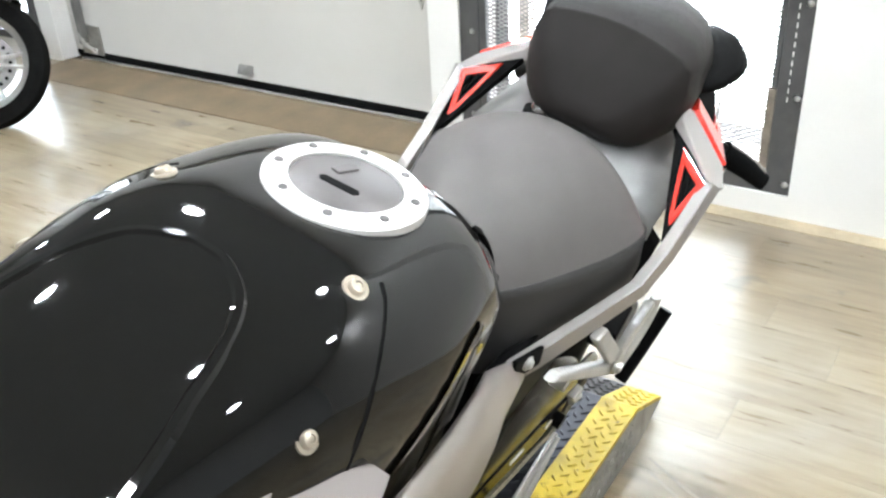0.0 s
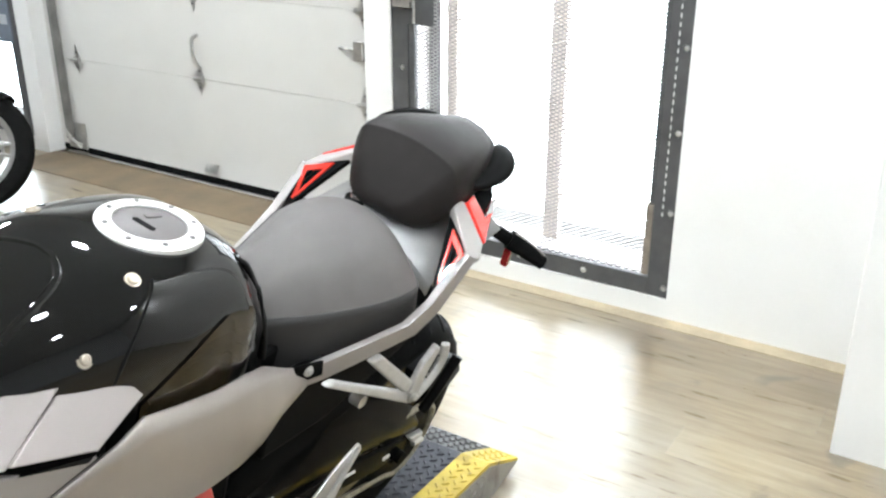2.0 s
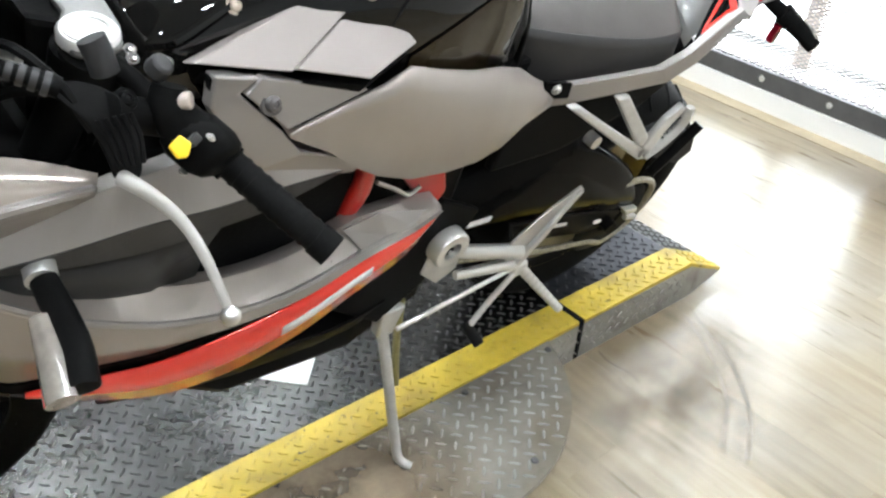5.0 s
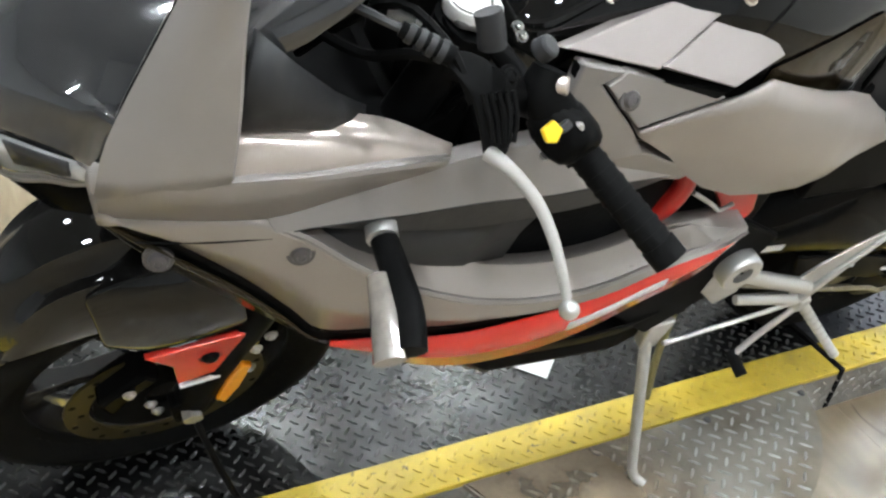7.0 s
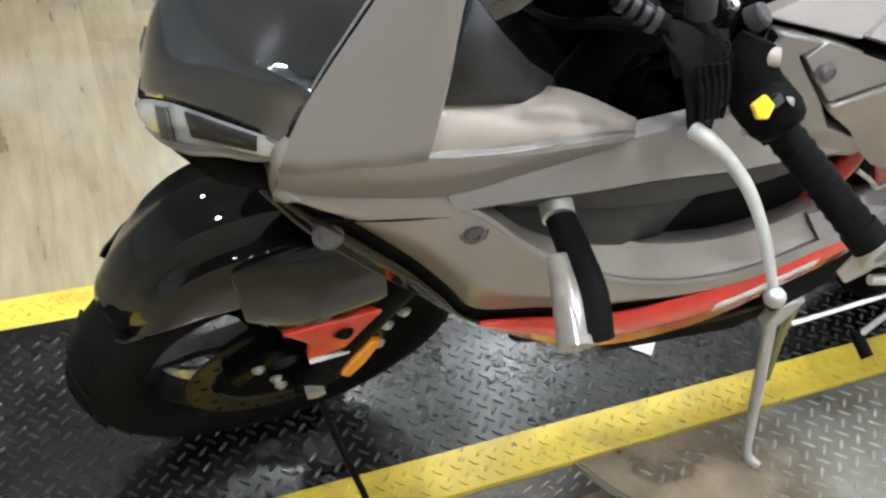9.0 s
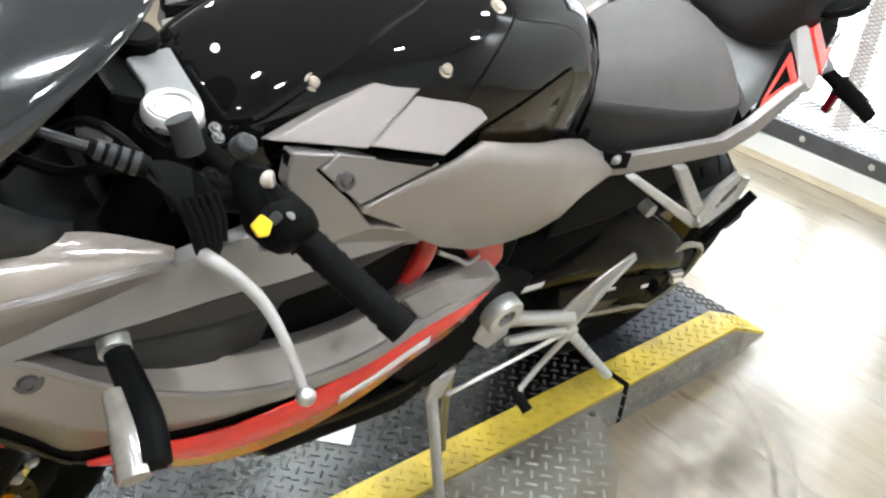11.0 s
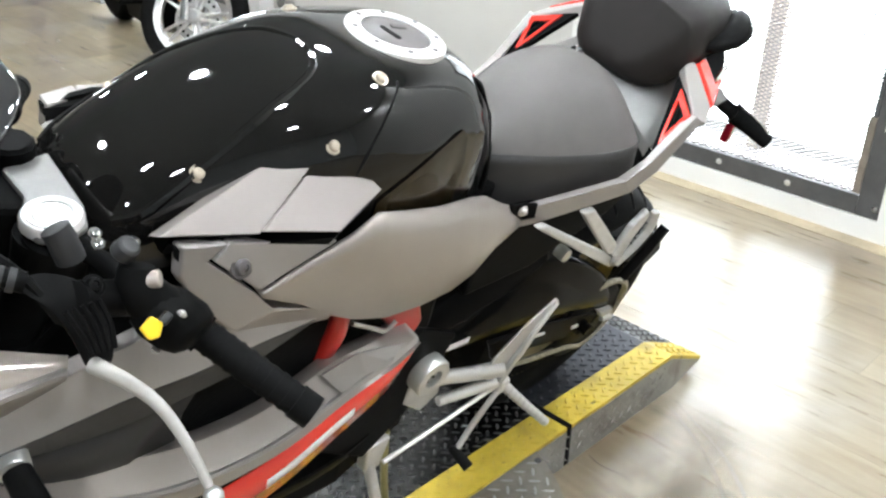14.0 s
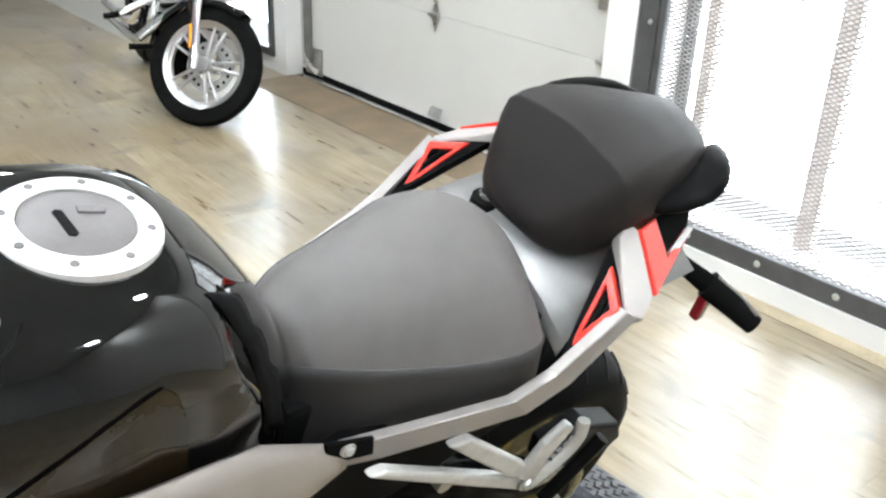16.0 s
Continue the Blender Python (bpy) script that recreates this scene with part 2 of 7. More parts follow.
def spline(pts, n):
    """n + 1 points on a smooth line through pts."""
    pts = [Vector(p) for p in pts]
    if len(pts) < 3:
        return [pts[0].lerp(pts[-1], i / n) for i in range(n + 1)]
    ext = [2 * pts[0] - pts[1]] + pts + [2 * pts[-1] - pts[-2]]
    out = []
    for k in range(n + 1):
        u = k / n * (len(pts) - 1)
        i = min(int(u), len(pts) - 2)
        t = u - i
        a, b, c, d = ext[i : i + 4]
        out.append(0.5 * (2 * b + (c - a) * t + (2 * a - 5 * b + 4 * c - d) * t * t + (3 * b - a - 3 * c + d) * t**3))
    return out


def tube(pts, radius, n=16, seg=10, bm=None, flat=1.0):
    """A round bar along a smooth line; radius may be a number or one for each end."""
    line = spline(pts, n) if len(pts) > 2 else [Vector(p) for p in pts]
    n = len(line) - 1
    r0, r1 = radius if isinstance(radius, tuple) else (radius, radius)
    rings, side = [], None
    for i, p in enumerate(line):
        d = (line[min(i + 1, n)] - line[max(i - 1, 0)]).normalized()
        if side is None:
            side = d.orthogonal().normalized()
        side = (side - d * side.dot(d)).normalized()
        up = d.cross(side)
        r = r0 + (r1 - r0) * i / n
        rings.append([p + side * r * math.cos(a) + up * r * flat * math.sin(a) for a in (2 * math.pi * k / seg for k in range(seg))])
    return loft(rings, bm)


def rod(p, q, r, seg=14, bm=None):
    return tube([p, q], r, seg=seg, bm=bm)


def slab(poly, depth, bm=None):
    """A flat plate: the outline, pushed along the vector depth."""
    bm = bm or bmesh.new()
    poly = [Vector(p) for p in poly]
    mid = sum(poly, Vector()) / len(poly)
    up = sum((p.cross(q) for p, q in zip(poly, poly[1:] + poly[:1])), Vector()).normalized()
    poly = [p - up * (p - mid).dot(up) for p in poly]
    a = [bm.verts.new(p) for p in poly]
    b = [bm.verts.new(Vector(p) + Vector(depth)) for p in poly]
    bm.faces.new(a)
    bm.faces.new(b[::-1])
    for i in range(len(a)):
        j = (i + 1) % len(a)
        bm.faces.new((a[i], b[i], b[j], a[j]))
    return bm


def turned(profile, centre=(0, 0, 0), seg=48, bm=None, tilt=None, closed=False):
    """A body of revolution about the y axis: rows of (radius, y)."""
    bm = bm or bmesh.new()
    m = Matrix.Translation(centre) @ (tilt or Matrix())
    rings = [[m @ Vector((r * math.cos(2 * math.pi * k / seg), y, r * math.sin(2 * math.pi * k / seg))) for k in range(seg)] for r, y in profile]
    if closed:
        rings.append(rings[0])
    return loft(rings, bm, caps=not closed)


def both(name, make, mat, parent, label="", **kw):
    """The same part on both sides of the machine: make(s) with s = 1 for its left and -1 for its right."""
    return [part(name, make(s), mat, parent, label, **kw) for s in (1, -1)]


def side(pts, s):
    return [(x, y * s, z) for x, y, z in pts]


# ---------------------------------------------------------------- the room
GREYW = material("grey_wall_paint", (0.47, 0.49, 0.51), 0.6, spread=0.06, scale=2.0, fine=90, bump=0.08)
WX = 3.25          # the front wall's face
DX = 3.50          # the garage door's face
D0, D1, DH = 1.13, 3.80, 2.42      # the door's opening
G0, G1, GB, GH = -0.330, 0.985, 0.085, 2.35   # the gate's outer edges, sill and head
XB, YB, YF, CEILZ = -6.5, -6.0, 9.5, 3.3


def structure(name, bm, mat, label, category, bevel=0.0):
    return tagged(part(name, bm, mat, bevel=bevel, smooth=False), label, category, kind="structure")


bm = box(WX, -1.08, -0.1, WX + 0.3, G0 - 0.002, CEILZ)
box(WX, G0 - 0.002, -0.1, WX + 0.3, G1 + 0.002, GB - 0.002, bm)
box(WX, G0 - 0.002, GH + 0.002, WX + 0.3, G1 + 0.002, CEILZ, bm)
box(WX, G1 + 0.002, -0.1, WX + 0.3, D0, CEILZ, bm)
box(WX, D0, DH, WX + 0.3, D1, CEILZ, bm)
DT = D1 - 0.11     # the end of the door leaf, at its track
W2 = WX + 0.14     # the face of the wall past the garage door
box(W2, D1, 0, WX + 0.3, 3.94, CEILZ, bm)
box(W2, 3.94, 0, WX + 0.3, 4.95, 0.09, bm)
box(W2, 3.94, 2.2, WX + 0.3, 4.95, CEILZ, bm)
box(W2, 4.95, 0, WX + 0.3, 6.2, CEILZ, bm)
structure("wall_front", bm, WALL, "white painted wall with the garage door and the gated doorway", "wall")
structure("wall_corner", box(2.65, YB, -0.1, WX + 0.3, -1.08, CEILZ), WALL, "white painted projecting wall beside the gate", "wall", 0.004)
structure("wall_far", box(XB, YF, -0.1, 5.2, YF + 0.2, CEILZ), WALL, "plain white wall at the far end of the showroom", "wall")
structure("wall_back", box(XB - 0.2, YB, -0.1, XB, YF, CEILZ), GREYW, "plain pale grey wall behind the showroom", "wall")
structure("wall_side", box(XB, YB - 0.2, -0.1, 2.65, YB, CEILZ), GREYW, "plain pale grey side wall of the showroom", "wall")
structure("wall_annex", box(5.0, 6.2, -0.1, 5.2, YF, CEILZ), WALL, "plain white wall of the far annex", "wall")
structure("wall_return", box(WX + 0.3, 6.0, -0.1, 5.2, 6.2, CEILZ), WALL, "plain white wall turning the corner", "wall")
structure("wall_projecting", box(2.92, 5.12, -0.1, W2 - 0.002, YF, CEILZ), WALL, "plain white projecting wall past the window", "wall")
structure("ceiling", box(XB - 0.2, YB - 0.2, CEILZ, 8.2, YF + 0.2, CEILZ + 0.1), CEIL, "plain pale grey painted ceiling", "ceiling")
structure("subfloor", box(XB - 0.2, YB - 0.2, -0.12, WX + 0.3, YF + 0.2, -0.012), material("dark_underlay", (0.07, 0.05, 0.03), 0.8), "dark underlay below the floor planks", "floor")
structure("outdoor_ground", box(WX + 0.305, -1.2, -0.1, 4.115, 5.7, -0.02), material("pale_concrete", (0.15, 0.147, 0.14), 0.8, spread=0.1, scale=4, bump=0.2), "pale concrete ground outside the doorway", "ground")
structure("outdoor_backdrop", box(4.12, 3.9, -0.8, 4.14, 5.7, 3.6, box(4.12, -1.2, -0.8, 4.14, 2.3, 3.6)), OUTM, "bright daylight outside the doorway and window", "backdrop")

# ---------------------------------------------------------------- the lift deck
DZ = 0.12
Y1, Y2 = -0.33, 0.40
XE, XT, XF = 1.885, 2.05, -1.0
STRIPE = 0.092
deck = thing("lift_deck", "low steel tread-plate lift deck with yellow edge stripes", "platform")


JOIN = 1.437
def deck_part(x0, y0, y1, ramp, z=DZ):
    """A length of deck top, from x0 to the joint or down the ramp."""
    prof = [(x0, z - 0.012), (x0, z), (XE, z), (XT, 0.045), (XT, 0.033), (XE, z - 0.012)] if ramp else [(x0, z - 0.012), (x0, z), (JOIN - 0.008, z), (JOIN - 0.008, z - 0.012)]
    return slab([(x, y0, h) for x, h in prof], (0, y1 - y0, 0))


part("top_plate", deck_part(XF, Y1 + STRIPE, Y2 - STRIPE, False), PLATE, deck, "worn grey tread plate", smooth=False)
part("ramp_plate", deck_part(JOIN + 0.008, Y1 + STRIPE, Y2 - STRIPE, True), BLUEPL, deck, "dark blue-grey tread plate ramp", smooth=False)
for a in (Y1, Y2 - STRIPE):
    part("edge_stripe", deck_part(XF, a, a + STRIPE, False, DZ + 0.0008), YELLOW, deck, "worn yellow edge stripe", smooth=False, bevel=0.002)
    part("ramp_stripe", deck_part(JOIN + 0.008, a, a + STRIPE, True, DZ + 0.0008), YELLOW, deck, "yellow painted tread plate", smooth=False, bevel=0.002)
for y in (Y1, Y2 - 0.006):
    part("side_plate", slab([(XF, y, 0.0), (JOIN - 0.008, y, 0.0), (JOIN - 0.008, y, DZ - 0.0125), (XF, y, DZ - 0.0125)], (0, 0.006, 0)), SKIRT, deck, "bright tread-plate skirt", smooth=False)
    part("ramp_side", slab([(JOIN + 0.008, y, 0.0), (XE + 0.03, y, 0.0), (XT, y, 0.034), (XE, y, DZ - 0.0125), (JOIN + 0.008, y, DZ - 0.0125)], (0, 0.006, 0)), SKIRT, deck, "bright tread-plate skirt", smooth=False)
part("joint_strip", slab([(JOIN - 0.0075, Y1 - 0.003, 0.004), (JOIN + 0.0075, Y1 - 0.003, 0.004), (JOIN + 0.0075, Y1 - 0.003, DZ + 0.004), (JOIN - 0.0075, Y1 - 0.003, DZ + 0.004)], (0, Y2 - Y1 + 0.006, 0)), RUBBER, deck, "black rubber joint strip", smooth=False, bevel=0.002)
part("end_plate", box(XF, Y1 + 0.007, 0, XF + 0.006, Y2 - 0.007, DZ - 0.013), PLATE, deck, smooth=False)

WC, WR = (0.895, -0.20), 0.437
WINGM = material("dirty_tread_plate", (0.26, 0.24, 0.205), 0.42, metal=0.6, spread=0.45, scale=3.5, fine=40, bump=0.2)
WLUG = material("bright_lug_steel", (0.46, 0.45, 0.43), 0.30, metal=0.9, spread=0.3, scale=6, fine=60)
wing = thing("stand_plate", "round tread-plate wing beside the lift deck, brown with dirt", "platform")
pts = [(WC[0] + WR * math.cos(a), WC[1] + WR * math.sin(a)) for a in (radians(197 + i * 146 / 40) for i in range(41))]
part("plate", slab([(x, min(y, Y1 - 0.003), DZ - 0.012) for x, y in pts], (0, 0, 0.010)), WINGM, wing, smooth=False)
part("support_leg", slab([(0.72, -0.50, 0), (1.05, -0.50, 0), (1.05, Y1 - 0.004, 0), (0.72, Y1 - 0.004, 0)], (0, 0, DZ - 0.0125)), PLATE, wing, smooth=False)


def lug(verts, faces, o, u, v, w, long, wide, high):
    """One raised bar of the tread pattern: long along u, wide along v, raised along w."""
    k = len(verts)
    for a, b, h in ((-1, 0, 0), (-0.5, -1, 0), (0.5, -1, 0), (1, 0, 0), (0.5, 1, 0), (-0.5, 1, 0), (-0.62, 0, 1), (0, -0.45, 1), (0.62, 0, 1), (0, 0.45, 1)):
        verts.append(o + u * (a * long / 2) + v * (b * wide / 2) + w * (h * high))
    for q in ((0, 1, 7, 6), (1, 2, 7), (2, 3, 8, 7), (3, 4, 9, 8), (4, 5, 9), (5, 0, 6, 9), (6, 7, 8, 9)):
        faces.append([k + i for i in q])


def lugs(name, origin, u, v, nu, nv, mat, parent, inside, pitch=0.0250, size=(0.0250, 0.0062, 0.0034), step=0.0250):
    """The raised tread pattern over a plane patch: bars on a slanting grid, each across its neighbours."""
    u, v, o = Vector(u).normalized(), Vector(v).normalized(), Vector(origin)
    w = u.cross(v)
    verts, faces = [], []
    d1, d2 = (u + v).normalized(), (u - v).normalized()
    wide, deep, h = nu * pitch, nv * pitch, step / math.sqrt(2)
    for k in range(int(wide / h) + 2):
        for m in range(int(deep / h) + 2):
            if (k + m) % 2:
                continue
            a, b = (k + 0.5) * h, (m + 0.5) * h
            if a > wide - 0.008 or b > deep - 0.008 or a < 0.008 or b < 0.008 or not inside(a, b):
                continue
            p = o + u * a + v * b
            x, y = (d1, d2) if k % 2 else (d2, d1)
            lug(verts, faces, p, x, y if x.cross(y).dot(w) > 0 else -y, w, *size)
    me = bpy.data.meshes.new(name)
    me.from_pydata(verts, [], faces)
    me.materials.append(mat)
    ob = new(name, me)
    ob.parent = parent
    return tagged(ob, kind="stuff")


P_ = 0.0250
NJ = int((JOIN - 0.01 + 0.98) / P_)
NV = int((Y2 - Y1 - 2 * STRIPE) / P_)
lugs("tread_relief", (-0.98, Y1 + STRIPE, DZ), (1, 0, 0), (0, 1, 0), NJ, NV, LUGM, deck, lambda a, b: True)
lugs("ramp_top_relief", (JOIN + 0.01, Y1 + STRIPE, DZ), (1, 0, 0), (0, 1, 0), int((XE - JOIN) / P_), NV, BLUEPL, deck, lambda a, b: True)
slope = Vector((XT - XE, 0, 0.045 - DZ))
lugs("ramp_relief", (XE + 0.002, Y1 + STRIPE, DZ), slope, (0, 1, 0), int(slope.length / P_), NV, LUGM, deck, lambda a, b: True)
for a in (Y1, Y2 - STRIPE):
    lugs("stripe_relief", (JOIN + 0.01, a + 0.006, DZ + 0.0008), (1, 0, 0), (0, 1, 0), int((XE - JOIN) / P_), 3, YELLOW, deck, lambda a, b: True)
    lugs("ramp_stripe_relief", (XE + 0.002, a + 0.006, DZ + 0.0008), slope, (0, 1, 0), int(slope.length / P_), 3, YELLOW, deck, lambda a, b: True)
for a in (Y1, Y2 - STRIPE):
    lugs("long_stripe_relief", (-0.98, a + 0.008, DZ - 0.0004), (1, 0, 0), (0, 1, 0), NJ, 3, YELLOW, deck, lambda a, b: True)
lugs("skirt_relief", (-0.98, Y1, 0.012), (1, 0, 0), (0, 0, 1), int((XE + 0.98) / P_), 4, SKIRT, deck, lambda a, b: True)
lugs("wing_relief", (0.2, Y1 - 0.33, DZ - 0.002), (1, 0, 0), (0, 1, 0), 37, 10, WLUG, wing,
     lambda a, b: (0.2 + a - WC[0]) ** 2 + (Y1 - 0.33 + b - WC[1]) ** 2 < (WR - 0.018) ** 2, 0.0325, (0.030, 0.0066, 0.0026), 0.0300)

BRASSB = material("tan_bolt_steel", (0.46, 0.40, 0.32), 0.35, metal=0.6, spread=0.15, scale=60)
dirt(WINGM, 4.5, 0.50, 0.66, 0.75, (0.17, 0.125, 0.075))


def grime(name, colour, size, far, near, lo, hi, strength):
    """Dried dirt that thins out with the distance from its own middle, in patches."""
    m = material(name, colour, 0.62, spread=0.3, scale=14, fine=120, bump=0.3, spec=0.2)
    n, l = m.node_tree.nodes, m.node_tree.links
    tc, away, ring, blot, spots, both_ = n.new("ShaderNodeTexCoord"), n.new("ShaderNodeVectorMath"), n.new("ShaderNodeMapRange"), n.new("ShaderNodeTexNoise"), n.new("ShaderNodeMapRange"), n.new("ShaderNodeMath")
    away.operation, both_.operation = "LENGTH", "MULTIPLY"
    l.new(tc.outputs["Object"], away.inputs[0])
    l.new(away.outputs["Value"], ring.inputs[0])
    ring.inputs[1].default_value, ring.inputs[2].default_value, ring.inputs[3].default_value, ring.inputs[4].default_value = near, far, strength, 0.0
    blot.inputs["Scale"].default_value, blot.inputs["Detail"].default_value = size, 6
    l.new(tc.outputs["Object"], blot.inputs["Vector"])
    spots.inputs[1].default_value, spots.inputs[2].default_value = lo, hi
    l.new(blot.outputs["Fac"], spots.inputs[0])
    l.new(ring.outputs[0], both_.inputs[0])
    l.new(spots.outputs[0], both_.inputs[1])
    l.new(both_.outputs[0], n["Principled BSDF"].inputs["Alpha"])
    return m


layer = [(x + 0.004, min(y + 0.004, Y1 - 0.005)) for x, y in pts if x < 0.93]
crust = part("dirt_layer", slab([(x - 0.60, y + 0.43, 0.0) for x, y in layer] + [(0.93 - 0.60, Y1 - 0.005 + 0.43, 0.0)], (0, 0, 0.0030)), grime("dried_brown_dirt", (0.20, 0.155, 0.105), 9.0, 0.34, 0.12, 0.30, 0.50, 0.95), wing, "dried brown dirt over the plate", smooth=False)
crust.matrix_basis = pose(0.60, -0.43, DZ - 0.0018)
for x, y in ((1.032, -0.352), (1.012, -0.584), (1.288, -0.356)):
    part("plate_bolt", turned([(0.0005, -0.003), (0.006, -0.003), (0.0085, 0.0), (0.0085, 0.002), (0.0005, 0.002)], seg=12, tilt=pose(x, y, DZ - 0.001, -90, 0, 0)), GATEM, wing)
# ---------------------------------------------------------------- the sports motorcycle
bike = thing("sports_motorcycle", "black, silver and red sports motorcycle leaning on its side stand", "motorcycle",
             pose(0, -0.152, DZ, 16.2, 0, 0))


def along(rows, n):
    """Rows of numbers, filled in smoothly to n + 1 rows."""
    out = []
    for k in range(n + 1):
        u = k / n * (len(rows) - 1)
        i = min(int(u), len(rows) - 2)
        t = u - i
        g = lambda j: rows[max(0, min(len(rows) - 1, j))]
        a, b, c, d = g(i - 1), g(i), g(i + 1), g(i + 2)
        out.append([0.5 * (2 * q + (r - p) * t + (2 * p - 5 * q + 4 * r - s) * t * t + (3 * q - p - 3 * r + s) * t**3) for p, q, r, s in zip(a, b, c, d)])
    return out


# fuel tank: x, top, half width, base, squareness
TANK = [
    (0.285, 1.012, 0.074, 0.985, 0.75), (0.330, 1.064, 0.102, 0.975, 0.72), (0.420, 1.108, 0.119, 0.975, 0.66),
    (0.520, 1.135, 0.145, 0.965, 0.62), (0.620, 1.145, 0.163, 0.945, 0.60), (0.700, 1.138, 0.168, 0.925, 0.58),
    (0.780, 1.127, 0.160, 0.905, 0.58), (0.825, 1.112, 0.148, 0.885, 0.60), (0.865, 1.078, 0.125, 0.865, 0.66), (0.905, 1.026, 0.100, 0.842, 0.72), (0.935, 0.962, 0.076, 0.825, 0.78), (0.955, 0.890, 0.050, 0.815, 0.85),
]
# ridge over the knee hollows: x, angle of the ridge, how far the flank draws in below it
NIP = [(0.28, 5, 0.0), (0.60, 7, 0.02), (0.66, 18, 0.09), (0.72, 29, 0.15), (0.77, 36, 0.19), (0.84, 28, 0.16), (0.90, 15, 0.08), (0.96, 6, 0.0)]


def ridge(x):
    for (x0, a0, n0), (x1, a1, n1) in zip(NIP, NIP[1:]):
        if x <= x1:
            t = (x - x0) / (x1 - x0)
            return a0 + (a1 - a0) * t, n0 + (n1 - n0) * t
    return NIP[-1][1:]


def tank_ring(x, zt, w, zb, flat):
    """A cross-section of the tank, hollowed below the ridge."""
    ar, nip = ridge(x)
    angles = [ar * k / 5 for k in range(5)] + [ar + (90 - ar) * k / 10 for k in range(11)]
    half = []
    for a in angles:
        c, h = math.cos(radians(a)) ** flat if a < 90 else 0.0, math.sin(radians(a)) ** flat
        half.append((w * c * (1 - nip * max(0.0, 1 - a / ar)), zb + (zt - zb) * h))
    return [(x, -y, z) for y, z in half] + [(x, y, z) for y, z in half[-2::-1]]


tank = part("fuel_tank", loft([tank_ring(*r) for r in along(TANK, 40)]), GLOSS, bike, "gloss black fuel tank")
TROWS = along(TANK, 90)


def tank_top(x, y, lift=0.0):
    """A point of the tank's skin."""
    r = min(TROWS, key=lambda q: abs(q[0] - x))
    c = min(1.0, abs(y) / r[2]) ** (1 / r[4])
    return (x, y, r[3] + (r[1] - r[3]) * max(0.0, 1 - c * c) ** (0.5 * r[4]) + lift)


def tank_skin(x, a, s, lift=0.0):
    """A point of the tank's side at the angle a up from its base, on side s."""
    r = min(TROWS, key=lambda q: abs(q[0] - x))
    c, h = math.cos(radians(a)) ** r[4], math.sin(radians(a)) ** r[4]
    ar, nip = ridge(x)
    c *= 1 - nip * max(0.0, 1 - a / ar)
    return (x, -(r[2] * c + lift) * s, r[3] + (r[1] - r[3]) * h + lift * math.sin(radians(a)))


RIB = [(0.322, -0.078), (0.345, -0.090), (0.38, -0.091), (0.464, -0.086), (0.512, -0.076), (0.550, -0.066), (0.582, -0.048), (0.600, -0.018), (0.602, 0.0)]
RIB += [(x, -y) for x, y in RIB[-2::-1]]
part("tank_rib", tube([tank_top(x, y, -0.0052) for x, y in RIB], 0.007, n=60, seg=8), GLOSS, tank, "raised rib round the tank top")
cap = part("fuel_cap", turned([(0.0005, 0.0005), (0.046, 0.0005), (0.0490, 0.002), (0.0495, 0.010), (0.0005, 0.010)], seg=40), CAPGREY, bike, "dark grey cap with a key slot")
ringp = part("cap_ring", turned([(0.0500, 0.000), (0.0515, -0.001), (0.068, 0.000), (0.072, 0.003), (0.073, 0.016), (0.0500, 0.016)], seg=48, closed=True), WHITEM, bike, "pale machined filler ring")
capm = pose(0.746, -0.009, 1.137, 0, 7, 0) @ pose(0, 0, 0, -90, 0, 0) @ Matrix.Scale(0.94, 4)
cap.matrix_basis = capm
ringp.matrix_basis = capm
for i in range(8):
    a = radians(22 + 45 * i)
    b = part("ring_bolt", turned([(0.0005, -0.0015), (0.004, -0.0015), (0.0045, 0.000), (0.0045, 0.004), (0.0005, 0.004)], seg=10), CAPGREY, ringp)
    b.location = (0.0605 * math.cos(a), 0.0, 0.0605 * math.sin(a))
slot = part("key_slot", slab([(-0.017, -0.0005, -0.0045), (0.017, -0.0005, -0.0045), (0.020, -0.0005, 0), (0.017, -0.0005, 0.0045), (-0.017, -0.0005, 0.0045), (-0.020, -0.0005, 0)], (0, 0.002, 0)), RUBBER, cap)
slot.rotation_euler = (0, radians(86), 0)
slot.location.x = -0.011
part("key_flap", slab([(0.004, -0.0012, 0.012), (0.026, -0.0012, 0.006), (0.030, -0.0012, 0.012), (0.026, -0.0012, 0.018), (0.006, -0.0012, 0.022)], (0, 0.003, 0)), CAPGREY, cap, "small grey key flap", smooth=False, bevel=0.0008)


def bolt_head(p, aim, r, mat, parent, name="bolt"):
    """A round button bolt on its washer."""
    ob = part(name, turned([(0.0005, -0.55 * r), (0.32 * r, -0.5 * r), (0.34 * r, -0.30 * r), (0.38 * r, -0.30 * r), (0.40 * r, -0.62 * r), (0.75 * r, -0.5 * r), (0.95 * r, -0.1 * r), (0.95 * r, 0), (1.3 * r, 0), (1.35 * r, 0.15 * r), (1.35 * r, 0.5 * r), (0.0005, 0.5 * r)], seg=20), mat, parent)
    ob.matrix_basis = Matrix.Translation(p) @ Vector(aim).to_track_quat("-Y", "Z").to_matrix().to_4x4()
    return ob


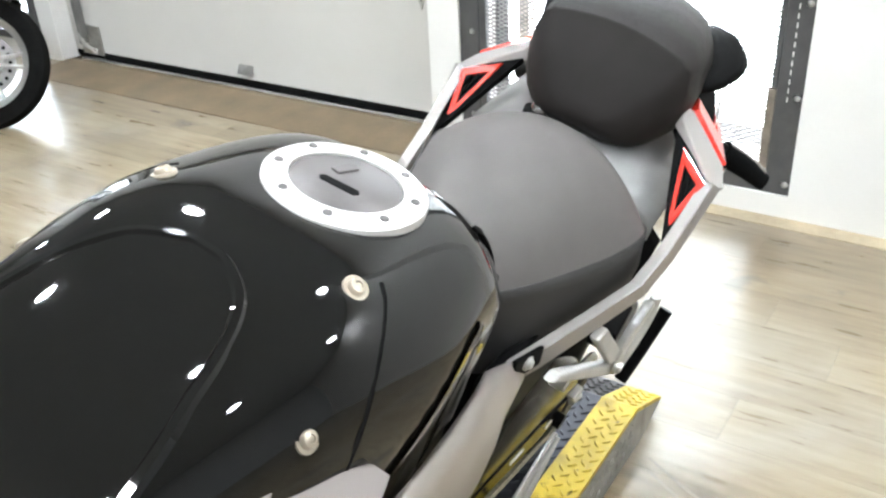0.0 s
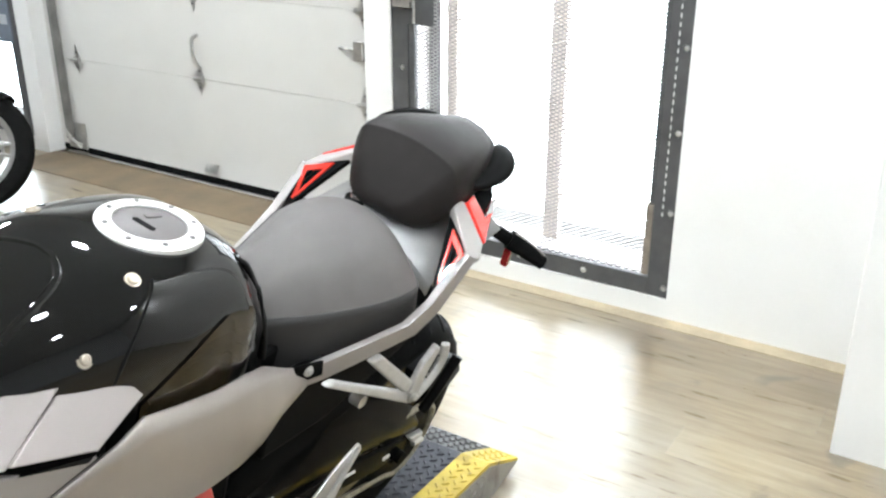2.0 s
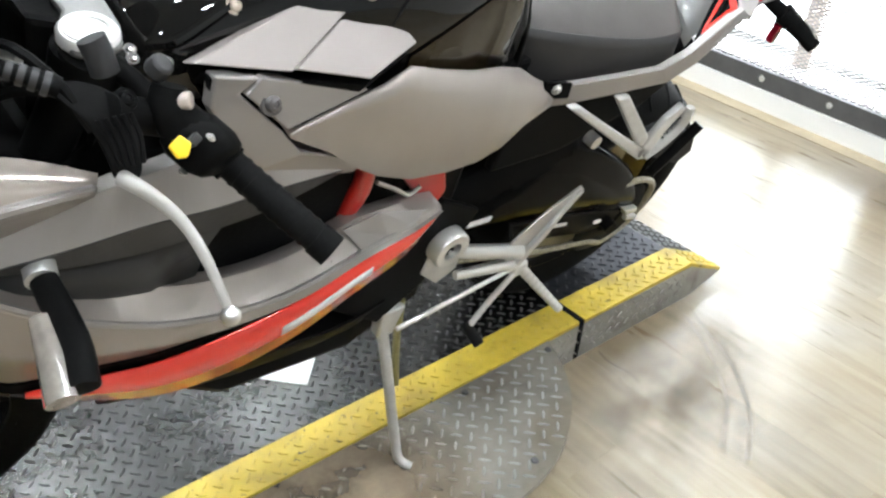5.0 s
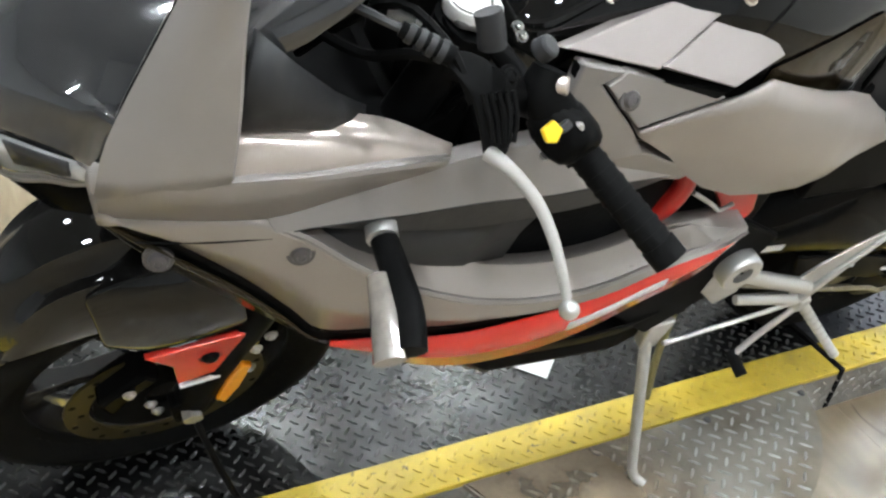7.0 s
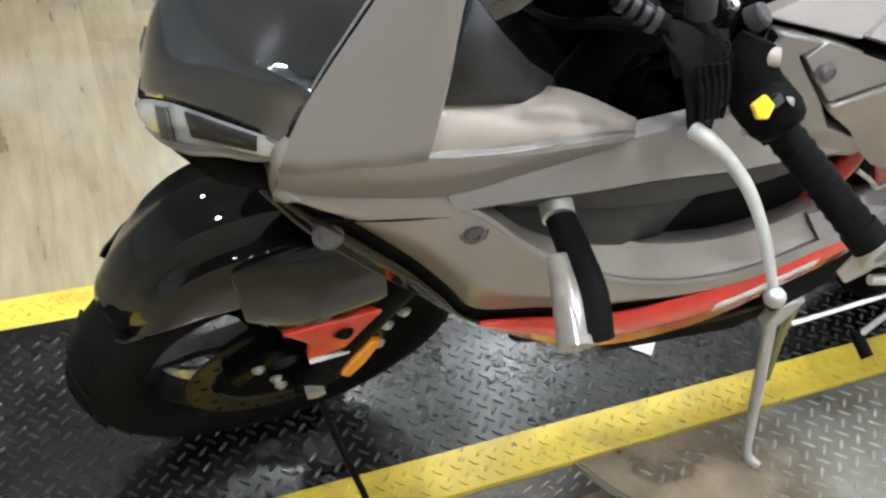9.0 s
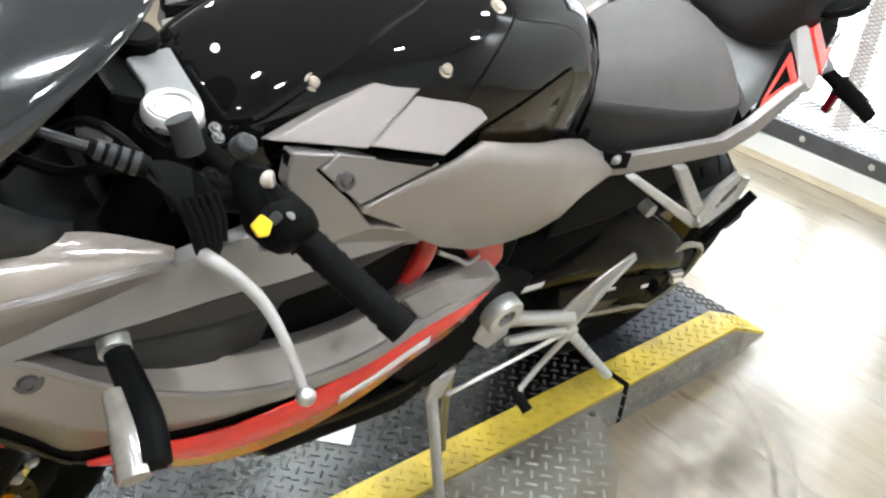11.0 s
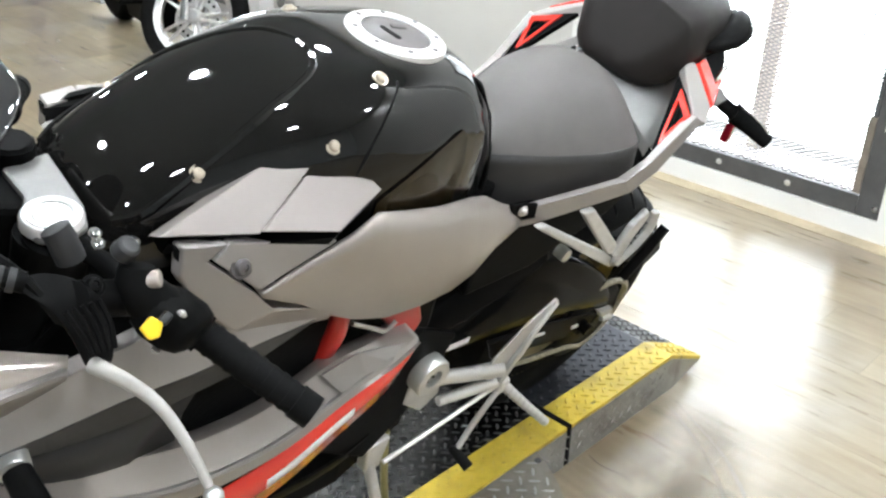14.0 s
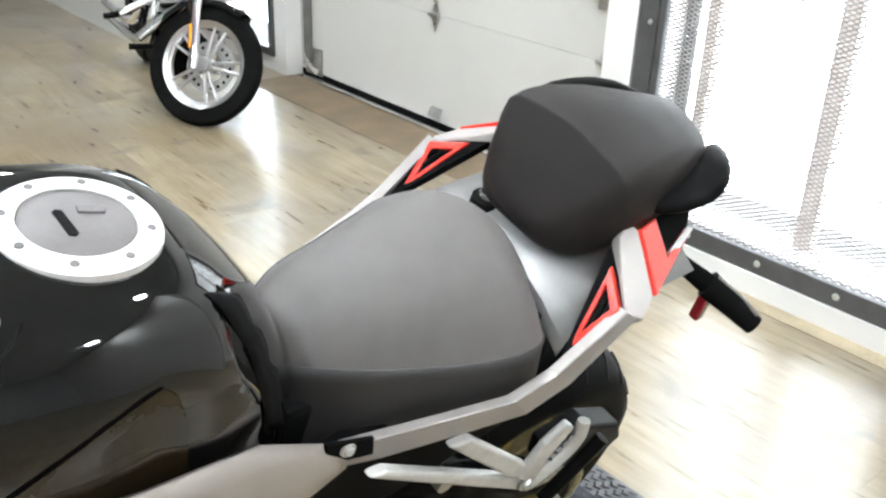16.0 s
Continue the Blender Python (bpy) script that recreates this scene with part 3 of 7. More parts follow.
for s in (1, -1):
    for x, y in ((0.557, -0.132), (0.410, -0.094)):
        bolt_head(tank_top(x, y * s, -0.004), (0, -0.75 * s, 0.65), 0.0075, BRASSB, bike, "tank_bolt")
    bolt_head(tank_top(0.650, -0.092 * s, 0.001), (0, -0.45 * s, 0.89), 0.0075, BRASSB, bike, "tank_bolt")
    # seam between tank cover and knee panel
    part("knee_seam", tube([tank_skin(x, a, s, -0.0012) for x, a in ((0.672, 66), (0.661, 60), (0.637, 49), (0.614, 38), (0.596, 29), (0.581, 20))], 0.0024, n=20, seg=6), RUBBER, tank)
    edge = [(x, ridge(x)[0]) for x in (0.612, 0.63, 0.65, 0.67, 0.69, 0.71, 0.73, 0.745, 0.758)] + [(0.772, 28.0), (0.784, 16.0), (0.790, 3.0)]
    part("knee_panel", sheet([[tank_skin(x, 1.0 + (a - 1.0) * k / 6, s, 0.002) for x, a in edge] for k in range(7)]), KNEE, tank, "gloss black knee panel with a brown floor reflection painted in")

# matte black trim down the tank's rear corners, towards the seat
for s in (1, -1):
    line = spline([(0.818, 64, 0), (0.834, 52, 0), (0.850, 40, 0), (0.866, 26, 0), (0.884, 8, 0)], 16)
    part("tank_trim", sheet([[tank_skin(p.x + d, p.y, s, 0.0016 - 0.003 * (d > 0.036)) for p in line] for d in (0.0, 0.014, 0.028, 0.042)]), RUBBER, tank, "matte black trim behind the tank", solid=0.0015)

# silver cheek fins on the tank's sides
# a darkened copy of the silver paint, against glare on these upward faces
FINM = material("dimmed_silver_paint", (0.205, 0.180, 0.168), 0.45, metal=0.38, coat=0.05, spread=0.06, scale=8, fine=900)
FIN_F = [(0.338, -0.137, 1.044), (0.480, -0.118, 1.088), (0.5315, -0.128, 1.068), (0.4355, -0.178, 1.048)]
FIN_R = [(0.5330, -0.1284, 1.0678), (0.602, -0.160, 1.048), (0.607, -0.172, 1.042), (0.524, -0.200, 1.029), (0.4375, -0.1784, 1.0478)]


def fin_side(pts, s):
    """The far cheek sits closer and lower than the near one."""
    return side(pts, 1) if s == 1 else [(x, -0.82 * y, z - 0.022) for x, y, z in pts]


both("front_fin", lambda s: slab(fin_side(FIN_F, s), (0, 0.022 * s, -0.014)), FINM, bike, "silver cheek fin", smooth=False, bevel=0.0018)
both("rear_fin", lambda s: slab(fin_side(FIN_R, s), (0, 0.022 * s, -0.014)), FINM, bike, "silver cheek fin", smooth=False, bevel=0.0018)
both("fin_underside", lambda s: slab(side([(0.350, -0.136, 1.030), (0.436, -0.172, 1.030), (0.524, -0.193, 1.012), (0.602, -0.166, 1.026), (0.56, -0.130, 1.030), (0.46, -0.110, 1.040)], s), (0, 0.01 * s, -0.02)), SATIN, bike, "black gap below the fin", smooth=False)


def shrunk(pts, k):
    """An outline drawn in towards its middle."""
    mid = sum((Vector(p) for p in pts), Vector()) / len(pts)
    return [tuple(mid + (Vector(p) - mid) * k) for p in pts]


# notched panel under the fins, and the frame cover round it
PANEL = [(0.404, -0.168, 1.038), (0.541, -0.186, 1.001), (0.435, -0.188, 0.970), (0.384, -0.168, 1.020)]
both("panel_backing", lambda s: slab(side([(0.352, -0.150, 1.036), (0.42, -0.158, 1.036), (0.56, -0.170, 0.995), (0.57, -0.166, 0.885), (0.44, -0.168, 0.88), (0.36, -0.150, 0.98)], s), (0, 0.01 * s, 0)), SATIN, bike, "black gap behind the panels", smooth=False)
both("upper_side_panel", lambda s: slab(side(shrunk(PANEL, 0.965), s), (0, 0.022 * s, -0.004)), SILVER, bike, "silver side panel", smooth=False, bevel=0.002)
both("frame_band", lambda s: slab(side([(0.352, -0.163, 1.003), (0.357, -0.150, 1.041), (0.402, -0.166, 1.037), (0.381, -0.168, 1.019), (0.432, -0.187, 0.966), (0.457, -0.187, 0.934), (0.412, -0.179, 0.914), (0.376, -0.172, 0.950)], s), (0, 0.02 * s, -0.004)), SILVER, bike, "silver frame cover", smooth=False, bevel=0.0025)
both("frame_band_lower", lambda s: slab(side([(0.458, -0.187, 0.932), (0.573, -0.182, 0.876), (0.561, -0.168, 0.850), (0.437, -0.168, 0.876), (0.413, -0.176, 0.911)], s), (0, 0.02 * s, 0.004)), SILVER_TAUPE, bike, "silver frame cover, tinted for the reflected floor", smooth=False, bevel=0.0025)
for s in (1, -1):
    bolt_head((0.416, -0.176 * s, 1.006), (0.05, -1 * s, 0.45), 0.0105, CAPGREY, bike, "panel_bolt")
# x, top, bottom, y top, y middle, y bottom
COVER = [
    (0.437, 0.969, 0.965, -0.1885, -0.1885, -0.1885), (0.500, 0.989, 0.922, -0.188, -0.190, -0.186), (0.560, 1.003, 0.868, -0.187, -0.191, -0.178), (0.605, 1.012, 0.834, -0.178, -0.189, -0.172),
    (0.667, 0.986, 0.806, -0.168, -0.186, -0.172), (0.743, 0.957, 0.787, -0.155, -0.178, -0.166), (0.814, 0.937, 0.776, -0.142, -0.168, -0.158), (0.870, 0.912, 0.780, -0.127, -0.155, -0.150),
    (0.920, 0.878, 0.802, -0.121, -0.140, -0.140), (0.978, 0.845, 0.818, -0.121, -0.130, -0.132),
]


def cover(s):
    rows = [[a + (b - a) * k / 3 for a, b in zip(p, q)] for p, q in zip(COVER, COVER[1:]) for k in range(3)] + [list(COVER[-1])]
    prof = [[(x, (a * (1 - t) * (1 - 2 * t) + 4 * m * t * (1 - t) + b * t * (2 * t - 1)) * s, zt + (zb - zt) * t) for x, zt, zb, a, m, b in rows] for t in [k / 6 for k in range(7)]]
    prof.append([(x, (b + 0.03) * s, zb + 0.006) for x, zt, zb, a, m, b in rows])
    return sheet(prof)


both("side_cover", cover, SILVER_TAUPE, bike, "silver side cover, tinted for the reflected floor", solid=0.006)
for s in (1, -1):
    bolt_head((0.690, -0.172 * s, 0.945), (0, -1 * s, 0.3), 0.007, BRASSB, bike, "cover_bolt")

# rider's seat: x, top, half width, crease height, base, half width at the base
SEAT = [
    (0.944, 0.936, 0.044, 0.912, 0.826, 0.062), (0.950, 0.946, 0.054, 0.915, 0.814, 0.074), (0.972, 0.958, 0.072, 0.918, 0.809, 0.090), (1.011, 0.976, 0.095, 0.919, 0.810, 0.106), (1.079, 0.991, 0.120, 0.915, 0.822, 0.125),
    (1.147, 1.001, 0.143, 0.915, 0.826, 0.148), (1.204, 1.005, 0.156, 0.921, 0.830, 0.160), (1.235, 0.999, 0.142, 0.919, 0.830, 0.146), (1.254, 0.984, 0.105, 0.908, 0.836, 0.110), (1.265, 0.958, 0.056, 0.896, 0.845, 0.06),
]


def seat_top(x, zt, w, zc, zb, wb):
    return [(x, w * u, zc + (zt - zc) * (1 - abs(u) ** 2.2)) for u in (-1 + k / 9 for k in range(19))]


rows = along(SEAT, 45)
seat = part("rider_seat", loft([seat_top(*r) for r in rows]), SEATC, bike, "grey-black vinyl rider seat")
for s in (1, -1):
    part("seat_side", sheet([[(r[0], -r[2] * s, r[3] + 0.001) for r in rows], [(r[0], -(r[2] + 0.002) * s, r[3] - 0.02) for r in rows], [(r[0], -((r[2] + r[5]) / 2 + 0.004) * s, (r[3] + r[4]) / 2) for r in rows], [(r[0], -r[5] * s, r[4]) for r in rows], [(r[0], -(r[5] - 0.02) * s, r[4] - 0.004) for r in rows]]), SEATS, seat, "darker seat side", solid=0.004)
part("seat_base", box(0.92, -0.08, 0.80, 1.24, 0.08, 0.875), SATIN, bike, smooth=False, bevel=0.01)

# pillion pad: x, top, half width, base
SEATP = material("pillion_vinyl", (0.021, 0.0185, 0.0175), 0.42, spread=0.12, scale=25, fine=900, bump=0.25, spec=0.09)
PILLION = [
    (1.279, 1.000, 0.030, 0.986), (1.285, 1.014, 0.052, 0.974), (1.294, 1.030, 0.070, 0.966), (1.304, 1.050, 0.084, 0.963), (1.318, 1.074, 0.098, 0.963), (1.340, 1.107, 0.115, 0.970), (1.365, 1.112, 0.119, 0.979),
    (1.392, 1.116, 0.119, 0.988), (1.448, 1.116, 0.111, 0.998), (1.504, 1.108, 0.094, 1.004), (1.545, 1.100, 0.074, 1.014), (1.562, 1.086, 0.050, 1.024), (1.572, 1.066, 0.026, 1.036),
]


def pad_ring(x, zt, w, zb):
    """A cross-section of the pad: sides that lean in to a soft shoulder, and a crowned top."""
    h = zt - zb
    half = [(0.0, 0.0), (0.55, 0.01), (0.86, 0.08), (0.985, 0.24), (1.0, 0.42), (0.955, 0.60), (0.86, 0.74), (0.70, 0.835), (0.52, 0.90), (0.34, 0.955), (0.16, 0.99)]
    square = [(0.0, 0.0), (0.55, 0.01), (0.86, 0.08), (0.975, 0.22), (1.0, 0.44), (0.985, 0.66), (0.945, 0.82), (0.84, 0.905), (0.64, 0.945), (0.42, 0.975), (0.20, 0.995)]
    k = max(0.0, 1.0 - abs(x - 1.35) / 0.13)
    half = [(a + (c - a) * k, b + (d - b) * k) for (a, b), (c, d) in zip(half, square)]
    pts = [(x, -w * a, zb + h * b) for a, b in half] + [(x, 0.0, zt)] + [(x, w * a, zb + h * b) for a, b in half[:0:-1]]
    return pts


part("pillion_seat", loft([pad_ring(*r) for r in PILLION]), SEATP, bike, "black vinyl pillion pad with a crease across its front", bevel=0.007)

# tail: top plate, centre body
part("tail_plate", sheet([[(x, y, z - 2.2 * y * y) for y in (-0.15, -0.10, -0.05, 0, 0.05, 0.10, 0.15)] for x, z in ((1.262, 0.900), (1.272, 0.948), (1.30, 0.964), (1.34, 0.968), (1.40, 0.974), (1.50, 0.985))]), TAILG, bike, "satin grey tail top", solid=0.01)
part("seat_cowl", sheet([[(x, y, z - 2.2 * y * y) for y in (-0.165, -0.14, -0.10, -0.05, 0, 0.05, 0.10, 0.14, 0.165)] for x, z in ((1.225, 0.895), (1.255, 0.918), (1.268, 0.932), (1.280, 0.9395))]), SATIN, bike, "black gap panel behind the seat", solid=0.004)
lock = part("seat_lock", turned([(0.0005, -0.006), (0.010, -0.006), (0.012, -0.003), (0.012, 0.01), (0.0005, 0.01)], seg=20), CHROME, bike, "chrome seat lock")
lock.matrix_basis = pose(1.299, 0.059, 0.970, -90, 0, 0)
surround = part("lock_surround", turned([(0.013, -0.004), (0.021, -0.003), (0.022, 0.01), (0.013, 0.01)], seg=24, closed=True), RUBBER, bike)
surround.matrix_basis = pose(1.299, 0.059, 0.964, -90, 0, 0)
part("tail_body", loft([[(x, -w, zt), (x, w, zt), (x, w * 0.8, zb), (x, -w * 0.8, zb)] for x, w, zt, zb in ((1.20, 0.11, 0.90, 0.84), (1.35, 0.115, 0.93, 0.85), (1.48, 0.105, 0.985, 0.90), (1.58, 0.07, 1.01, 0.96), (1.63, 0.03, 1.015, 0.99))]), SATIN, bike, bevel=0.006)
# silver side rail, turning up into the open tail frame
def plate(poly, thick, s):
    """A flat plate whose back lies along its own normal, towards the machine's middle and down."""
    q = [Vector(p) for p in side(poly, s)]
    n = (q[1] - q[0]).cross(q[2] - q[0]).normalized()
    if n.z > 0:
        n = -n
    return slab(q, n * thick)


RAIL = [(0.977, -0.122, 0.804), (1.023, -0.138, 0.811), (1.112, -0.166, 0.832), (1.192, -0.189, 0.850), (1.242, -0.197, 0.884), (1.310, -0.206, 0.972)]
RAIL_T = [(0.965, -0.120, 0.837), (1.000, -0.136, 0.852), (1.088, -0.163, 0.868), (1.167, -0.185, 0.881), (1.218, -0.191, 0.907), (1.300, -0.196, 0.980)]
both("side_rail", lambda s: loft([[(a[0], a[1] * s, a[2]), (b[0], b[1] * s, b[2]), (b[0], (b[1] + 0.016) * s, b[2] - 0.004), (a[0], (a[1] + 0.016) * s, a[2] - 0.004)] for a, b in zip(RAIL, RAIL_T)]), SILVER, bike, "silver side rail", smooth=False, bevel=0.002)
both("tail_upright", lambda s: plate([(1.322, -0.206, 0.964), (1.302, -0.194, 0.976), (1.346, -0.118, 1.018), (1.366, -0.108, 1.028), (1.372, -0.128, 1.030), (1.350, -0.190, 0.979)], 0.014, s), SILVER, bike, "silver tail frame", smooth=False, bevel=0.002)
both("vent_backing", lambda s: plate([(1.222, -0.182, 0.890), (1.338, -0.118, 1.008), (1.304, -0.196, 0.970)], 0.012, s), SATIN, bike, smooth=False)
TRI = [(1.251, -0.172, 0.912), (1.325, -0.139, 0.995), (1.298, -0.187, 0.974)]


def tri_frame(s):
    c = [sum(p[i] for p in TRI) / 3 for i in range(3)]
    inner = [tuple(p[i] + (c[i] - p[i]) * 0.46 for i in range(3)) for p in TRI]
    q = [Vector(p) for p in side(TRI, s)]
    n = (q[1] - q[0]).cross(q[2] - q[0]).normalized()
    n = n if n.z > 0 else -n
    bm = bmesh.new()
    lev = [[bm.verts.new(Vector((x, y * s, z)) + n * d) for x, y, z in w] for w in (TRI, inner) for d in (0.004, -0.008)]
    for i in range(3):
        j = (i + 1) % 3
        for a, b in ((0, 2), (2, 3), (3, 1), (1, 0)):
            bm.faces.new((lev[a][i], lev[a][j], lev[b][j], lev[b][i]))
    return bm


both("vent_frame", tri_frame, RED, bike, "red triangular vent frame", smooth=False, bevel=0.0015)
for s in (1, -1):
    for t in (0.35, 0.6):
        a = Vector(TRI[0]).lerp(Vector(TRI[2]), t)
        b = Vector(TRI[1]).lerp(Vector(TRI[2]), t)
        a, b = a.lerp(b, 0.25), a.lerp(b, 0.75)
        part("vent_slat", tube([(a.x, a.y * s, a.z), (b.x, b.y * s, b.z)], 0.0035, seg=6), SATIN, bike)
both("tail_red_panel", lambda s: plate([(1.374, -0.129, 1.030), (1.414, -0.114, 1.024), (1.408, -0.152, 0.990), (1.478, -0.130, 1.006), (1.490, -0.134, 0.996), (1.352, -0.191, 0.979)], 0.012, s), RED, bike, "red tail panel", smooth=False, bevel=0.002)
both("tail_black_panel", lambda s: plate([(1.416, -0.113, 1.024), (1.411, -0.150, 0.992), (1.478, -0.128, 1.008), (1.50, -0.104, 1.022)], 0.012, s), SATIN, bike, smooth=False, bevel=0.002)
both("tail_lettering_bar", lambda s: plate([(1.400, -0.1565, 0.9895), (1.470, -0.1330, 1.0095), (1.481, -0.1345, 1.0035), (1.414, -0.1585, 0.981)], 0.0015, s), WHITEP, bike, smooth=False)
both("grab_handle", lambda s: loft([[(x, y, z + 0.008) for x, y, z in side(q, s)] for q in ([(1.395, -0.090, 1.010), (1.395, -0.130, 1.030), (1.395, -0.130, 1.046), (1.395, -0.090, 1.046)], [(1.440, -0.085, 1.010), (1.440, -0.158, 1.044), (1.440, -0.154, 1.060), (1.440, -0.085, 1.058)], [(1.490, -0.075, 1.012), (1.490, -0.160, 1.046), (1.490, -0.150, 1.070), (1.490, -0.075, 1.064)], [(1.545, -0.05, 1.030), (1.545, -0.125, 1.055), (1.545, -0.115, 1.078), (1.545, -0.07, 1.075)], [(1.60, -0.04, 1.035), (1.60, -0.07, 1.040), (1.60, -0.065, 1.052), (1.60, -0.04, 1.052)])]), SATIN, bike, "black grab handle", sub=1)
for s in (1, -1):
    sg = part("rear_signal", tube(side([(1.500, -0.085, 0.938), (1.530, -0.125, 0.914), (1.556, -0.160, 0.896)], s), (0.010, 0.016), n=8, seg=10, flat=0.8), SATIN, bike, "black rear turn signal")
    part("signal_body", tube(side([(1.552, -0.155, 0.899), (1.575, -0.190, 0.882), (1.588, -0.208, 0.870), (1.598, -0.224, 0.860)], s), (0.021, 0.015), n=8, seg=12, flat=0.75), SATIN, sg)
    part("signal_lens", tube(side([(1.558, -0.160, 0.910), (1.580, -0.192, 0.893), (1.598, -0.220, 0.876)], s), (0.008, 0.005), n=8, seg=10, flat=0.7), SIGNALL, sg, "pale signal lens")
both("rear_reflector", lambda s: box(1.546, min(-0.168 * s, -0.152 * s), 0.838, 1.562, max(-0.168 * s, -0.152 * s), 0.878), REDLENS, bike, "red side reflector", smooth=False, bevel=0.003)
# front bracket of the rail with its bolt
both("rail_bracket", lambda s: slab(side([(0.948, -0.124, 0.868), (0.952, -0.124, 0.832), (1.012, -0.132, 0.825), (1.008, -0.132, 0.856)], s), (0, -0.006 * s, 0)), SATIN, bike, "black bracket", smooth=False, bevel=0.002)
for s in (1, -1):
    bolt_head((0.976, -0.136 * s, 0.850), (0, -1 * s, 0), 0.007, STEEL, bike, "bracket_bolt")

# pillion footrest hangers
both("hanger_arm", lambda s: slab(side([(0.984, -0.150, 0.833), (1.010, -0.150, 0.830), (1.215, -0.160, 0.698), (1.293, -0.160, 0.650), (1.268, -0.160, 0.638), (1.180, -0.160, 0.698)], s), (0, -0.016 * s, 0)), PALECAST, bike, "cast silver hanger arm", smooth=False, bevel=0.004)
both("hanger_strut", lambda s: slab(side([(1.090, -0.162, 0.832), (1.126, -0.162, 0.828), (1.253, -0.164, 0.706), (1.284, -0.164, 0.663), (1.232, -0.164, 0.688)], s), (0, -0.014 * s, 0)), PALECAST, bike, "cast silver hanger arm", smooth=False, bevel=0.004)
both("hanger_plate", lambda s: slab(side([(1.247, -0.168, 0.680), (1.268, -0.172, 0.745), (1.296, -0.176, 0.775), (1.312, -0.176, 0.760), (1.290, -0.172, 0.706), (1.284, -0.168, 0.652)], s), (0, -0.014 * s, 0)), PALECAST, bike, "cast silver footrest hanger", smooth=False, bevel=0.004)
both("hanger_hook", lambda s: tube(side([(1.276, -0.176, 0.650), (1.318, -0.180, 0.678), (1.344, -0.182, 0.712), (1.340, -0.182, 0.752)], s), (0.012, 0.009), n=10, seg=8, flat=0.7), PALECAST, bike, "cast silver footrest hook")
for s in (1, -1):
    bolt_head((1.266, -0.183 * s, 0.662), (0, -1 * s, 0), 0.010, STEEL, bike, "hanger_bolt")
    for k in range(5):
        u = k / 4
        part("hanger_notch", rod((1.298 + 0.026 * u, -0.178 * s, 0.692 + 0.040 * u), (1.308 + 0.026 * u, -0.178 * s, 0.684 + 0.040 * u), 0.0024, 6), DKGREY, bike)
both("linkage_bolt", lambda s: rod((1.14, -0.128 * s, 0.70), (1.14, -0.150 * s, 0.70), 0.013, 14), STEEL, bike)
both("pillion_peg", lambda s: tube(side([(1.315, -0.186, 0.600), (1.345, -0.192, 0.650), (1.378, -0.198, 0.712)], s), 0.0105, n=6, seg=10), SATIN, bike, "folded dark footrest")
both("peg_pad", lambda s: slab(side([(1.352, -0.150, 0.640), (1.356, -0.150, 0.596), (1.535, -0.132, 0.500), (1.590, -0.124, 0.515), (1.560, -0.128, 0.566), (1.452, -0.140, 0.632)], s), (0, 0.045 * s, 0)), SATIN, bike, "dark rubber pad", smooth=False, bevel=0.005)
# wheels
def wheel(name, centre, R, half, hub_half, parent, m, rim_mat, spokes=6):
    w = part(name, turned([(0.0005, -hub_half), (0.035, -hub_half), (0.040, -hub_half * 0.6), (0.040, hub_half * 0.6), (0.035, hub_half), (0.0005, hub_half)], seg=24), rim_mat, parent)
    w.matrix_basis = m
    rr = 0.218
    prof = [(rr - 0.012, -half * 0.62), (rr, -half * 0.70), (rr + 0.02, -half * 0.90), (R - 0.055, -half), (R - 0.030, -half * 0.90), (R - 0.010, -half * 0.55), (R, 0), (R - 0.010, half * 0.55), (R - 0.030, half * 0.90), (R - 0.055, half), (rr + 0.02, half * 0.90), (rr, half * 0.70), (rr - 0.012, half * 0.62)]
    part("tyre", turned(prof, seg=64, closed=True), TYRE, w, "black sports tyre")
    part("rim", turned([(rr + 0.002, -half * 0.72), (rr + 0.006, -half * 0.66), (rr - 0.010, -half * 0.55), (rr - 0.022, -half * 0.2), (rr - 0.022, half * 0.2), (rr - 0.010, half * 0.55), (rr + 0.006, half * 0.66), (rr + 0.002, half * 0.72), (rr - 0.014, half * 0.5), (rr - 0.034, 0), (rr - 0.014, -half * 0.5)], seg=56, closed=True), rim_mat, w)
    for i in range(spokes):
        a = 2 * math.pi * i / spokes
        c, s = math.cos(a), math.sin(a)
        part("spoke", loft([[(r * c - q * wd * s, y, r * s + q * wd * c) for q, y in ((-1, -d), (1, -d), (1, d), (-1, d))] for r, wd, d in ((0.03, 0.016, 0.022), (0.12, 0.011, 0.014), (rr - 0.015, 0.015, 0.020))]), rim_mat, w, bevel=0.003)
    return w


BLKRIM = material("gloss_black_wheel", (0.010, 0.009, 0.0085), 0.22, coat=0.4, spread=0.2, scale=12)
REAR = pose(1.48, 0, 1.05) @ pose(0, 0, 0, 4, 0, 0) @ pose(-1.48, 0, -1.05)
rear_wheel = wheel("rear_wheel", None, 0.328, 0.090, 0.09, bike, REAR @ pose(1.48, 0, 0.297), GOLDRIM)
# the front end: steered a little, its foot out of the frame's plane
FRONT = pose(0.25, 0, 1.05) @ pose(0, 0, 0, 7, 0, 0) @ pose(-0.25, 0, -1.05)
AX, AZ = -0.015, 0.262
front = []
front.append(wheel("front_wheel", None, 0.310, 0.062, 0.06, bike, pose(AX, 0, AZ + 0.003, 0, 0, 3), BLKRIM))
